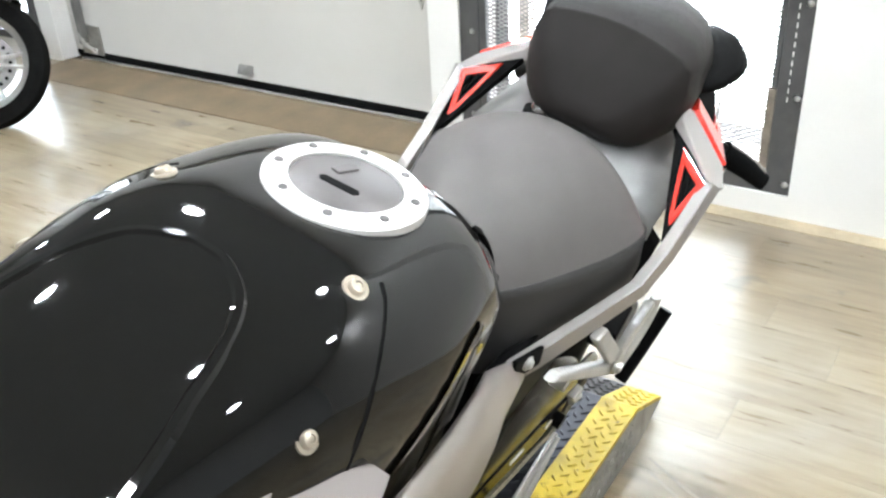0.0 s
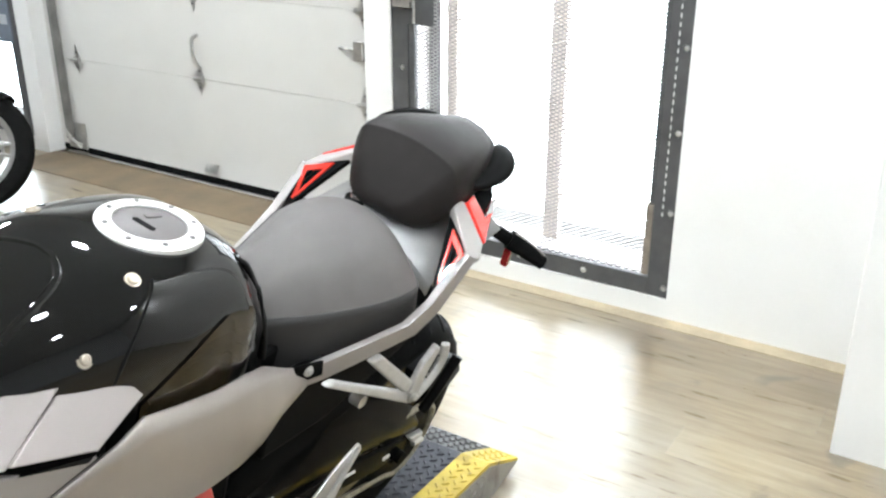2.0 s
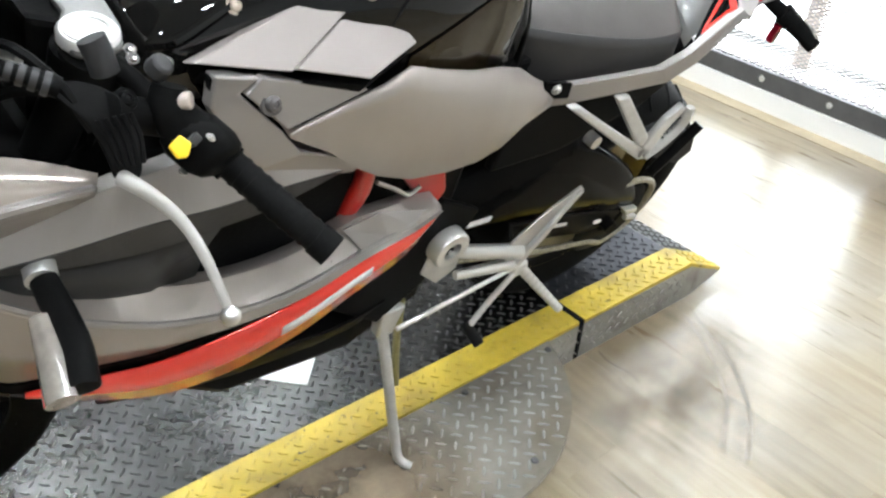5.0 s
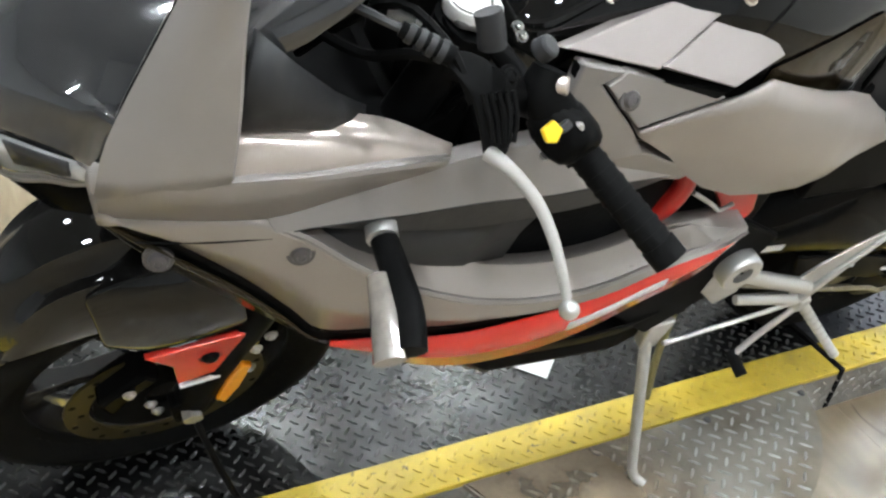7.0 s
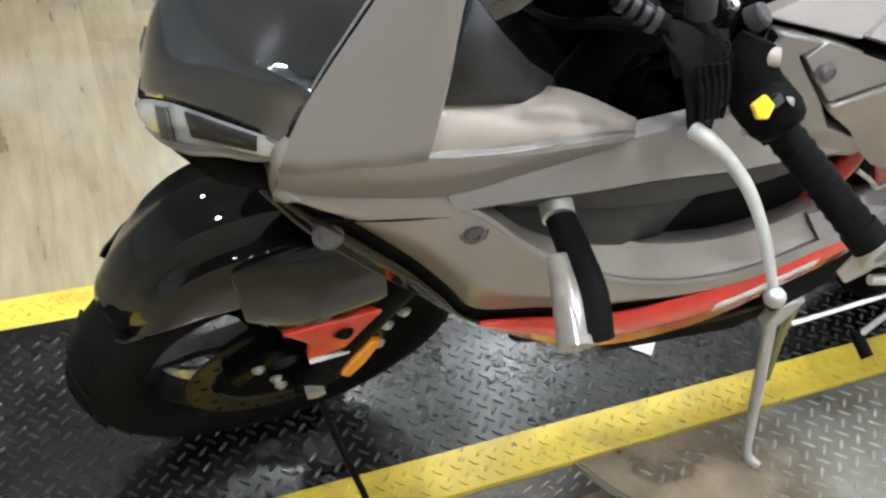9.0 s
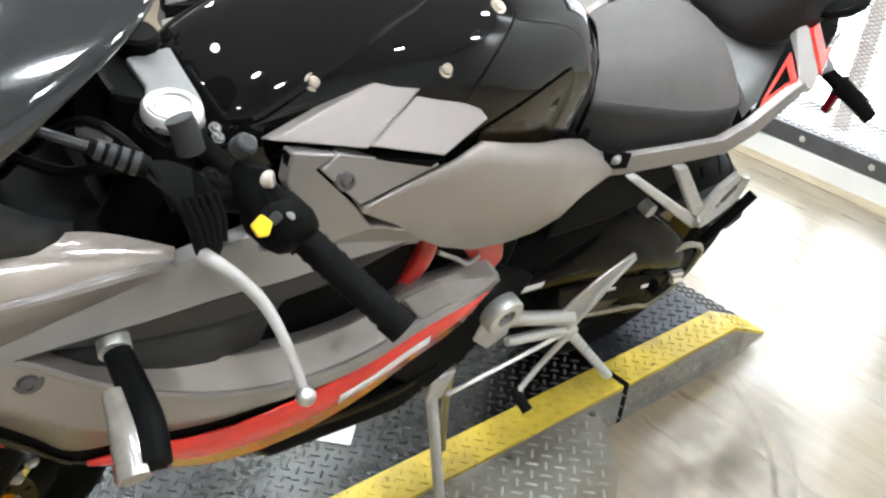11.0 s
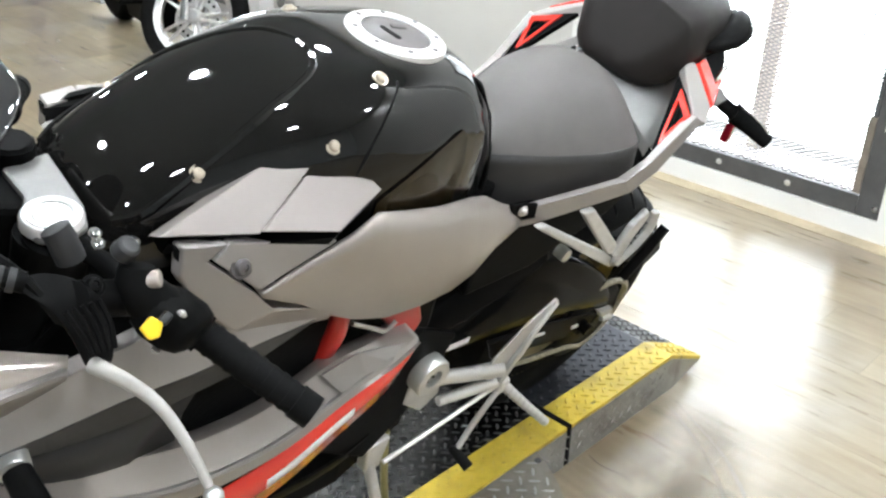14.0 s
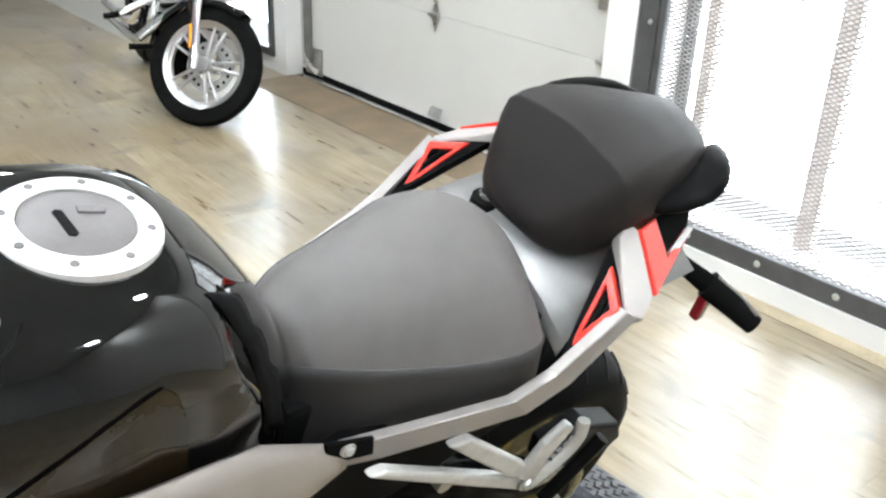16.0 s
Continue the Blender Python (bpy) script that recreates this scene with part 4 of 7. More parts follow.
for i in range(26):
    a = 2 * math.pi * i / 26
    for sg in (1, -1):
        part("tread_groove", tube([(0.3088 * math.cos(a), 0.008 * sg, 0.3088 * math.sin(a)), (0.3022 * math.cos(a + 0.06), 0.030 * sg, 0.3022 * math.sin(a + 0.06)), (0.289 * math.cos(a + 0.12), 0.052 * sg, 0.289 * math.sin(a + 0.12))], 0.0026, n=6, seg=5), RUBBER, front[0])
        part("tread_groove", tube([(0.3285 * math.cos(a), 0.010 * sg, 0.3285 * math.sin(a)), (0.3195 * math.cos(a + 0.07), 0.045 * sg, 0.3195 * math.sin(a + 0.07)), (0.301 * math.cos(a + 0.11), 0.077 * sg, 0.301 * math.sin(a + 0.11))], 0.0032, n=6, seg=5), RUBBER, rear_wheel)
DISCM = material("dull_gold_disc", (0.055, 0.043, 0.014), 0.40, metal=0.6, spread=0.35, scale=50)
front.append(part("brake_disc", turned([(0.118, -0.0025), (0.155, -0.0025), (0.155, 0.0025), (0.118, 0.0025)], (AX, -0.066, AZ), seg=48, closed=True), DISCM, bike, "dull gold brake disc"))
for k in range(24):
    a = 2 * math.pi * k / 24
    r = 0.137 + 0.008 * (1 if k % 2 else -1)
    p = (AX + r * math.cos(a), -0.0690, AZ + r * math.sin(a))
    front.append(part("disc_hole", rod(p, (p[0], -0.063, p[2]), 0.0055, 8), RUBBER, bike))
STEER = pose(AX, 0, AZ, 0, 0, 3) @ pose(-AX, 0, -AZ)
front.append(part("disc_carrier", turned([(0.035, -0.004), (0.060, -0.004), (0.112, -0.002), (0.112, 0.002), (0.035, 0.004)], (AX, -0.062, AZ), seg=32, closed=True), SATIN, bike))
for ob in front[1:]:
    ob.matrix_basis = STEER @ ob.matrix_basis
front.append(part("brake_caliper", loft([[(-0.100, y, 0.300), (-0.072, y, 0.352), (-0.030, y, 0.402), (-0.052, y, 0.428), (-0.120, y, 0.352)] for y in (-0.106, -0.05)]), BLKCOAT, bike, "black brake caliper", smooth=False, bevel=0.008))

# fork legs and the red fender brackets
for s in (1, -1):
    front.append(part("fork_lower", tube([(0.012, -0.098 * s, 0.275), (0.040, -0.100 * s, 0.40), (0.095, -0.10 * s, 0.56), (0.125, -0.10 * s, 0.66)], (0.030, 0.028), n=8, seg=14), SATIN, bike, "black fork leg"))
    front.append(part("fork_tube", tube([(0.12, -0.10 * s, 0.64), (0.250, -0.095 * s, 1.060)], 0.0255, seg=16), SATIN, bike, "black fork leg"))
    front.append(part("fork_foot", slab(side([(-0.02, -0.118, 0.315), (0.03, -0.118, 0.335), (0.052, -0.118, 0.300), (0.028, -0.118, 0.250), (-0.010, -0.118, 0.252)], s), (0, 0.03 * s, 0)), SATIN, bike, smooth=False, bevel=0.006))
    br = part("fender_bracket", slab(side([(-0.057, -0.125, 0.522), (0.076, -0.125, 0.541), (0.057, -0.125, 0.443), (-0.012, -0.125, 0.420), (-0.020, -0.125, 0.480)], s), (0, 0.010 * s, 0)), RED, bike, "red fender bracket", smooth=False, bevel=0.002)
    front.append(br)
    part("bracket_edge", rod((-0.010, -0.1265 * s, 0.417), (0.046, -0.1265 * s, 0.427), 0.004, 8), WHITEP, br, "pale lower edge")
    front.append(bolt_head((0.029, -0.125 * s, 0.493), (0, -1 * s, 0), 0.013, RUBBER, bike, "bracket_bolt"))
    front.append(part("fork_reflector", slab(side([(0.044, -0.132, 0.345), (0.060, -0.132, 0.328), (0.078, -0.132, 0.375), (0.091, -0.132, 0.445), (0.074, -0.132, 0.455), (0.055, -0.132, 0.400)], s), (0, 0.010 * s, 0)), ORANGE, bike, "amber reflector", smooth=False, bevel=0.004))
    front.append(part("reflector_stay", slab(side([(0.055, -0.124, 0.455), (0.070, -0.124, 0.450), (0.098, -0.124, 0.545), (0.080, -0.124, 0.550)], s), (0, 0.006 * s, 0)), material("brass_stay", (0.42, 0.36, 0.24), 0.45, metal=0.5), bike, smooth=False, bevel=0.001))
    front.append(part("axle_nut", rod((0.012, -0.10 * s, 0.300), (0.012, -0.136 * s, 0.300), 0.016, 6), CAST, bike, "silver axle nut"))
    for p in ((0.088, -0.128, 0.430), (0.115, -0.118, 0.500), (0.096, -0.120, 0.470), (-0.045, -0.11, 0.330), (-0.035, -0.11, 0.300), (-0.075, -0.112, 0.385)):
        front.append(bolt_head((p[0], p[1] * s, p[2]), (0, -1 * s, 0), 0.007, STEEL, bike, "pinch_bolt"))


# fender
def fender_ring(a, w, r, edge, flute):
    """Across the fender at one angle: a crown, a ridge, a flute beside it, a crease, and the side down to its edge."""
    c, s = math.cos(radians(a)), math.sin(radians(a))
    half = [(0.0, r), (0.22 * w, r - 0.0015), (0.34 * w, r - 0.005), (0.42 * w, r - 0.009 - 0.010 * flute), (0.55 * w, r - 0.014 - 0.020 * flute), (0.68 * w, r - 0.021 - 0.012 * flute), (0.76 * w, r - 0.028 + 0.002 * flute), (0.84 * w, r - 0.040)]
    last = r - 0.040
    half += [(w * (0.84 + 0.16 * k), last + (edge - last) * q) for k, q in ((0.45, 0.22), (0.80, 0.55), (1.0, 0.9), (0.98, 1.0))]
    return [(AX + q * c, -y, AZ + q * s) for y, q in half[:0:-1]] + [(AX + q * c, y, AZ + q * s) for y, q in half]


# angle, half width, crown radius, edge radius, depth of the flute
FEND = [(139, 0.062, 0.331, 0.314, 0.0), (137, 0.069, 0.337, 0.314, 0.0), (134, 0.074, 0.344, 0.314, 0.0), (124, 0.088, 0.371, 0.320, 0.2), (112, 0.096, 0.408, 0.322, 0.9), (103, 0.100, 0.422, 0.322, 1.0), (95, 0.102, 0.425, 0.320, 1.0), (75, 0.100, 0.405, 0.318, 0.6), (55, 0.088, 0.375, 0.315, 0.0)]
front.append(part("front_fender", sheet([fender_ring(*r) for r in along(FEND, 40)]), GLOSS, bike, "gloss black front fender", solid=0.005))
CHEEK = [
    [(-0.122, -0.080, 0.636), (-0.080, -0.086, 0.668), (-0.020, -0.088, 0.688), (0.066, -0.086, 0.680)], [(-0.112, -0.098, 0.604), (-0.066, -0.108, 0.646), (-0.012, -0.112, 0.664), (0.066, -0.106, 0.650)],
    [(-0.107, -0.110, 0.574), (-0.059, -0.126, 0.600), (0.0, -0.131, 0.616), (0.068, -0.122, 0.612)], [(-0.104, -0.115, 0.556), (-0.056, -0.131, 0.550), (0.0, -0.135, 0.555), (0.077, -0.128, 0.570)], [(-0.100, -0.100, 0.552), (-0.054, -0.114, 0.543), (0.0, -0.116, 0.548), (0.075, -0.110, 0.564)],
]
front += both("fender_cheek", lambda s: sheet([spline(side(q, s), 12) for q in CHEEK]), GLOSS, bike, "gloss black fender side", solid=0.004, sub=1)
for ob in front:
    ob.matrix_basis = FRONT @ ob.matrix_basis

# engine and frame core
part("engine_block", loft([[(x, -w, zb), (x, -w, zt), (x, w, zt), (x, w, zb)] for x, w, zb, zt in ((0.30, 0.09, 0.45, 0.90), (0.45, 0.125, 0.36, 0.93), (0.70, 0.125, 0.33, 0.90), (0.88, 0.10, 0.36, 0.86))]), SATIN, bike, "black engine", smooth=False, bevel=0.02)
both("belly_pan", lambda s: sheet([side([(0.22, -0.15, 0.545), (0.40, -0.155, 0.510), (0.55, -0.150, 0.480), (0.68, -0.145, 0.450), (0.80, -0.135, 0.50)], s), side([(0.24, -0.13, 0.48), (0.40, -0.135, 0.41), (0.55, -0.130, 0.385), (0.68, -0.125, 0.365), (0.79, -0.125, 0.42)], s), side([(0.26, -0.04, 0.45), (0.40, -0.04, 0.37), (0.55, -0.04, 0.35), (0.68, -0.04, 0.34), (0.78, -0.04, 0.38)], s)]), SATIN, bike, "black belly pan", solid=0.006, sub=1)
both("engine_side", lambda s: slab(side([(0.62, -0.125, 0.50), (0.74, -0.125, 0.40), (0.86, -0.125, 0.50), (0.90, -0.125, 0.62), (0.80, -0.125, 0.68), (0.66, -0.125, 0.60)], s), (0, -0.014 * s, 0)), SATIN, bike, smooth=False, bevel=0.006)
both("trellis_tube", lambda s: tube(side([(0.606, -0.140, 0.850), (0.610, -0.144, 0.800), (0.604, -0.138, 0.750), (0.594, -0.120, 0.700), (0.585, -0.09, 0.66)], s), 0.0145, n=14, seg=10), REDFR, bike, "red frame tube")
both("frame_lug", lambda s: slab(side([(0.695, -0.132, 0.762), (0.790, -0.132, 0.738), (0.806, -0.132, 0.694), (0.794, -0.132, 0.668), (0.772, -0.132, 0.672), (0.746, -0.132, 0.697)], s), (0, 0.025 * s, 0)), REDFR, bike, "red frame lug", smooth=False, bevel=0.006)
both("clutch_cable", lambda s: tube(side([(0.63, -0.15, 0.79), (0.67, -0.155, 0.765), (0.70, -0.15, 0.74), (0.72, -0.15, 0.75)], s), 0.0035, n=8, seg=6), STEEL, bike)

# upper fairing: a shoulder that overhangs from its ridge down to a fold, and the blade that grows out of the fold
RIDGE = [(-0.107, -0.140, 0.924), (-0.054, -0.178, 0.964), (0.001, -0.192, 0.975), (0.070, -0.190, 0.966), (0.162, -0.180, 0.953), (0.226, -0.171, 0.942)]
FOLD = [(-0.104, -0.123, 0.880), (-0.042, -0.156, 0.899), (0.044, -0.170, 0.898), (0.120, -0.170, 0.913), (0.175, -0.169, 0.922), (0.226, -0.168, 0.934)]
BLADE_T = [(0.044, -0.170, 0.898), (0.120, -0.170, 0.913), (0.223, -0.167, 0.934), (0.290, -0.164, 0.940), (0.360, -0.162, 0.942), (0.440, -0.168, 0.915), (0.560, -0.166, 0.872)]
BLADE_B = [(0.052, -0.178, 0.882), (0.120, -0.183, 0.888), (0.195, -0.186, 0.889), (0.275, -0.188, 0.892), (0.355, -0.188, 0.886), (0.430, -0.184, 0.882), (0.560, -0.170, 0.862)]
BLADE_U = [(0.060, -0.160, 0.872), (0.125, -0.166, 0.860), (0.200, -0.168, 0.840), (0.290, -0.172, 0.830), (0.380, -0.174, 0.834), (0.450, -0.174, 0.840), (0.560, -0.160, 0.850)]


def shoulder(s):
    up, lo = spline(side(RIDGE, s), 20), spline(side(FOLD, s), 20)
    inner = [(p.x, p.y + 0.022 * s, p.z + 0.003) for p in up]
    edge = [p + Vector((0, 0.0015 * s, 0.0022)) for p in up]
    return sheet([inner, edge, [p.lerp(q, 0.04) for p, q in zip(up, lo)], [p.lerp(q, 0.5) + Vector((0, 0.004 * s, 0)) for p, q in zip(up, lo)], lo])


def blade(s):
    return sheet([[tuple(p + Vector((0, 0.02 * s, -0.002))) for p in spline(side(BLADE_T, s), 24)], spline(side(BLADE_T, s), 24), spline(side(BLADE_B, s), 24)])


both("fairing_shoulder", shoulder, SILVER, bike, "silver upper fairing shoulder", solid=0.003)
both("fairing_blade", blade, SILVER, bike, "silver upper fairing blade", smooth=False, solid=0.003)
both("blade_underside", lambda s: sheet([[tuple(p + Vector((0, 0.001 * s, -0.002))) for p in spline(side(BLADE_B, s), 24)], spline(side(BLADE_U, s), 24), [tuple(p + Vector((0, 0.03 * s, 0))) for p in spline(side(BLADE_U, s), 24)]]), DKGREY, bike, "dark grey blade underside", smooth=False, solid=0.003)
# lower fairing: x, top, stripe, bottom, y top, y stripe, y bottom
LOWER = [
    (-0.104, 0.879, 0.872, 0.862, -0.123, -0.118, -0.108), (-0.050, 0.895, 0.836, 0.785, -0.152, -0.140, -0.110), (0.030, 0.896, 0.765, 0.715, -0.169, -0.156, -0.130),
    (0.085, 0.866, 0.702, 0.680, -0.176, -0.164, -0.152), (0.125, 0.828, 0.654, 0.648, -0.180, -0.169, -0.163), (0.2, 0.770, 0.645, 0.596, -0.189, -0.179, -0.171),
    (0.3, 0.716, 0.633, 0.557, -0.195, -0.190, -0.187), (0.4, 0.690, 0.640, 0.553, -0.198, -0.195, -0.195), (0.5, 0.688, 0.656, 0.576, -0.197, -0.195, -0.198),
    (0.6, 0.704, 0.684, 0.612, -0.188, -0.188, -0.191), (0.7, 0.706, 0.694, 0.645, -0.177, -0.179, -0.181), (0.765, 0.702, 0.696, 0.674, -0.162, -0.162, -0.157),
]
LROWS = along(LOWER, 44)


def lower_grey(s):
    r = LROWS
    gap = lambda x: 0.030 * min(1.0, max(0.0, (0.54 - x) / 0.20))
    shelf = lambda x: 0.004 + 0.030 * min(1.0, max(0.0, (x - 0.14) / 0.16)) * min(1.0, max(0.0, (0.76 - x) / 0.16))
    return sheet([[(q[0], (q[4] + 0.050) * s, q[1] + shelf(q[0]) - 0.004) for q in r], [(q[0], (q[4] + 0.030) * s, q[1] + shelf(q[0])) for q in r], [(q[0], (q[4] + 0.003) * s, q[1] + 0.001) for q in r], [(q[0], q[4] * s, q[1]) for q in r], [(q[0], (q[4] - 0.004) * s, q[1] - 0.006) for q in r], [(q[0], ((q[4] + q[5]) / 2 - 0.008) * s, (q[1] + q[2]) / 2 + 0.3 * gap(q[0])) for q in r], [(q[0], (q[5] - 0.002) * s, q[2] + gap(q[0])) for q in r]])


def lower_red(s):
    r = [q for q in LROWS if q[0] > 0.135]
    return sheet([[(q[0], q[5] * s, q[2]) for q in r], [(q[0], ((q[5] + q[6]) / 2 - 0.004) * s, (q[2] + q[3]) / 2) for q in r], [(q[0], q[6] * s, q[3]) for q in r]])


def lower_under(s):
    return sheet([[(q[0], q[6] * s, q[3]) for q in LROWS], [(q[0], (q[6] + 0.02) * s, q[3] - 0.022) for q in LROWS], [(q[0], (q[6] + 0.05) * s, q[3] - 0.03) for q in LROWS]])


def lower_front(s):
    r = [q for q in LROWS if q[0] <= 0.13]
    return sheet([[(q[0], q[5] * s, q[2]) for q in r], [(q[0], q[6] * s, q[3]) for q in r]])


# black sheet that draws the shade between the grey panel and the stripe
def fairing_gap_shade(s):
    return sheet([[(q[0], (q[5] + 0.006) * s, q[2] + 0.034) for q in LROWS if q[0] < 0.56], [(q[0], (q[5] + 0.006) * s, q[2] - 0.006) for q in LROWS if q[0] < 0.56]])


both("fairing_gap_shade", fairing_gap_shade, SATIN, bike, "black sheet for the shade in the gap over the stripe", solid=0.002)
both("lower_fairing", lower_grey, SILVER_TAUPE, bike, "silver lower fairing, tinted for the reflected floor", solid=0.004)
both("fairing_stripe", lower_red, RED, bike, "red lower fairing stripe", solid=0.004)
both("fairing_nose", lower_front, KNEE, bike, solid=0.004)
both("fairing_underside", lower_under, DKGREY, bike, solid=0.004)
def stripe_graphic(s):
    r = [q for q in LROWS if 0.46 < q[0] < 0.64]
    return sheet([[(q[0], (q[5] + (q[6] - q[5]) * t - 0.0065) * s, q[2] + (q[3] - q[2]) * t) for q in r] for t in (0.40, 0.62)])


both("stripe_lettering_bar", stripe_graphic, WHITEP, bike, solid=0.001)
both("silver_edging", lambda s: tube([(q[0], (q[4] - 0.002) * s, q[1] + 0.001) for q in LROWS[10:42:2]], 0.0045, n=30, seg=6), SILVER, bike, "pale fairing edge")
both("tip_panel", lambda s: sheet([side([(0.572, -0.168, 0.738), (0.632, -0.170, 0.750), (0.690, -0.166, 0.726), (0.748, -0.162, 0.703)], s), side([(0.596, -0.190, 0.707), (0.640, -0.186, 0.716), (0.700, -0.181, 0.703), (0.772, -0.163, 0.686)], s)]), SILVER, bike, "silver fairing tip", smooth=False, solid=0.003)
for s in (1, -1):
    part("fairing_seam", tube(side([(-0.074, -0.1465, 0.861), (-0.009, -0.1665, 0.869), (0.05, -0.1765, 0.873)], s), 0.0014, n=10, seg=5), RUBBER, bike)
    for p in ((-0.052, -0.142, 0.822), (0.080, -0.181, 0.846)):
        bolt_head((p[0], p[1] * s, p[2]), (-0.2, -1 * s, 0.25), 0.0115, CAPGREY, bike, "fairing_bolt")
# air duct behind the cutout
both("side_duct", lambda s: sheet([side([(0.09, -0.150, 0.860), (0.18, -0.155, 0.850), (0.30, -0.150, 0.842), (0.42, -0.14, 0.835)], s), side([(0.10, -0.155, 0.830), (0.20, -0.165, 0.800), (0.29, -0.165, 0.775), (0.37, -0.150, 0.775)], s), side([(0.13, -0.150, 0.800), (0.22, -0.160, 0.740), (0.30, -0.165, 0.705), (0.36, -0.150, 0.730)], s)]), DKGREY, bike, "dark grey air duct", solid=0.006)
both("inner_duct", lambda s: box(0.36, min(-0.135 * s, -0.05 * s), 0.62, 0.62, max(-0.135 * s, -0.05 * s), 0.84), RUBBER, bike, smooth=False, bevel=0.01)

# screen, nose and lamps
# x, z, half width, bow
SCR = [(-0.196, 0.893, 0.136, 4.9), (-0.190, 0.925, 0.136, 5.15), (-0.176, 0.965, 0.135, 4.8), (-0.150, 1.008, 0.133, 4.0), (-0.085, 1.068, 0.132, 3.3), (0.010, 1.120, 0.136, 3.2), (0.105, 1.156, 0.118, 2.4), (0.168, 1.176, 0.100, 1.6), (0.212, 1.190, 0.080, 1.0), (0.238, 1.198, 0.056, 0.6), (0.248, 1.201, 0.030, 0.4)]


def screen_row(x, z, w, bow):
    """One level of the screen: a bowed line that climbs quickly to its ends near the lamps and droops at the top."""
    lean = -0.085 * max(0.0, z - 0.95)
    low = min(1.0, max(0.0, 1.02 - z) / 0.127)
    out = []
    for k in range(-6, 7):
        u = abs(k) / 6
        run = bow * w * w * (u ** 2 * (1 - low) + u ** 1.55 * low)
        out.append((x + run, lean + w * k / 6, z - 0.07 * bow * u ** 3 * w * (z > 1.02) + 0.068 * low * (1 - (1 - u) ** 2)))
    return out


part("windscreen", sheet([screen_row(*r) for r in along(SCR, 24)]), SMOKE, bike, "dark smoked windscreen", solid=0.004)
PIL_L = [(-0.106, -0.140, 0.924), (-0.094, -0.139, 0.979), (-0.072, -0.139, 1.037), (-0.046, -0.142, 1.100), (-0.020, -0.145, 1.165), (-0.003, -0.146, 1.210)]
PIL_R = [(0.000, -0.191, 0.977), (0.004, -0.185, 1.020), (0.007, -0.178, 1.058), (0.010, -0.165, 1.118), (0.016, -0.158, 1.170), (0.022, -0.155, 1.212)]


def pillar(s):
    lf, rt = spline(side(PIL_L, s), 12), spline(side(PIL_R, s), 12)
    mid = [p.lerp(q, 0.5) + Vector((-0.004, -0.011 * s, 0.014 * max(0.0, 1 - k / 2))) for k, (p, q) in enumerate(zip(lf, rt))]
    return sheet([[p + Vector((0.004, 0.012 * s, 0)) for p in lf], lf, [p.lerp(m, 0.5) + Vector((-0.001, -0.003 * s, 0)) for p, m in zip(lf, mid)], mid, [p.lerp(m, 0.5) + Vector((-0.001, -0.003 * s, 0)) for p, m in zip(rt, mid)], rt, [p + Vector((0.003, 0.003 * s, 0)) for p in rt], [p + Vector((0.004, 0.022 * s, 0)) for p in rt]])


both("screen_pillar", pillar, SILVER, bike, "silver screen surround", solid=0.003)
DASH = [[(0.004, -0.188, 0.974), (0.075, -0.184, 0.966), (0.160, -0.174, 0.953), (0.228, -0.166, 0.942)], [(0.008, -0.168, 0.996), (0.075, -0.164, 0.984), (0.160, -0.156, 0.966), (0.232, -0.160, 0.944)], [(0.012, -0.144, 1.018), (0.080, -0.140, 1.002), (0.160, -0.134, 0.978), (0.236, -0.152, 0.947)]]
both("dash_panel", lambda s: sheet([spline(side(r, s), 14) for r in DASH]), DASHM, bike, "gloss silver inner fairing panel", solid=0.003)
for s in (1, -1):
    part("dash_edge", tube(side([(0.006, -0.189, 0.976), (0.075, -0.185, 0.968), (0.160, -0.175, 0.955), (0.228, -0.167, 0.944)], s), 0.0026, n=14, seg=6), SILVER, bike, "silver panel edge")
both("inner_screen_panel", lambda s: sheet([side([(0.022, -0.160, 1.115), (0.060, -0.150, 1.070), (0.105, -0.135, 1.020), (0.145, -0.122, 0.985)], s), side([(0.014, -0.168, 1.050), (0.055, -0.160, 1.030), (0.100, -0.148, 1.003), (0.142, -0.130, 0.980)], s), side([(0.010, -0.162, 1.012), (0.050, -0.160, 1.006), (0.098, -0.150, 0.988), (0.140, -0.134, 0.974)], s)]), DKGREY, bike, "dark grey inner panel", solid=0.006)
part("cockpit_tray", loft([[(x, -w, zb), (x, -w, zt), (x, w, zt), (x, w, zb)] for x, w, zb, zt in ((-0.06, 0.09, 0.84, 0.92), (0.06, 0.13, 0.80, 0.95), (0.20, 0.12, 0.78, 0.93), (0.29, 0.09, 0.78, 0.96))]), SATIN, bike, smooth=False, bevel=0.01)
part("instrument_panel", loft([[(0.075, -0.075, 1.03), (0.075, 0.075, 1.03), (0.115, 0.075, 1.095), (0.115, -0.075, 1.095)], [(0.02, -0.06, 1.02), (0.02, 0.06, 1.02), (0.05, 0.06, 1.09), (0.05, -0.06, 1.09)]]), SATIN, bike, "black instrument panel", smooth=False, bevel=0.008)
SCREEN_EDGE = [(-0.196, 0.0, 0.893), (-0.188, -0.020, 0.912), (-0.174, -0.050, 0.934), (-0.154, -0.080, 0.948), (-0.134, -0.105, 0.957), (-0.103, -0.132, 0.961)]
LAMP_LOW = [(-0.193, 0.0, 0.856), (-0.184, -0.020, 0.857), (-0.164, -0.050, 0.867), (-0.138, -0.080, 0.892), (-0.120, -0.105, 0.910), (-0.107, -0.125, 0.929)]


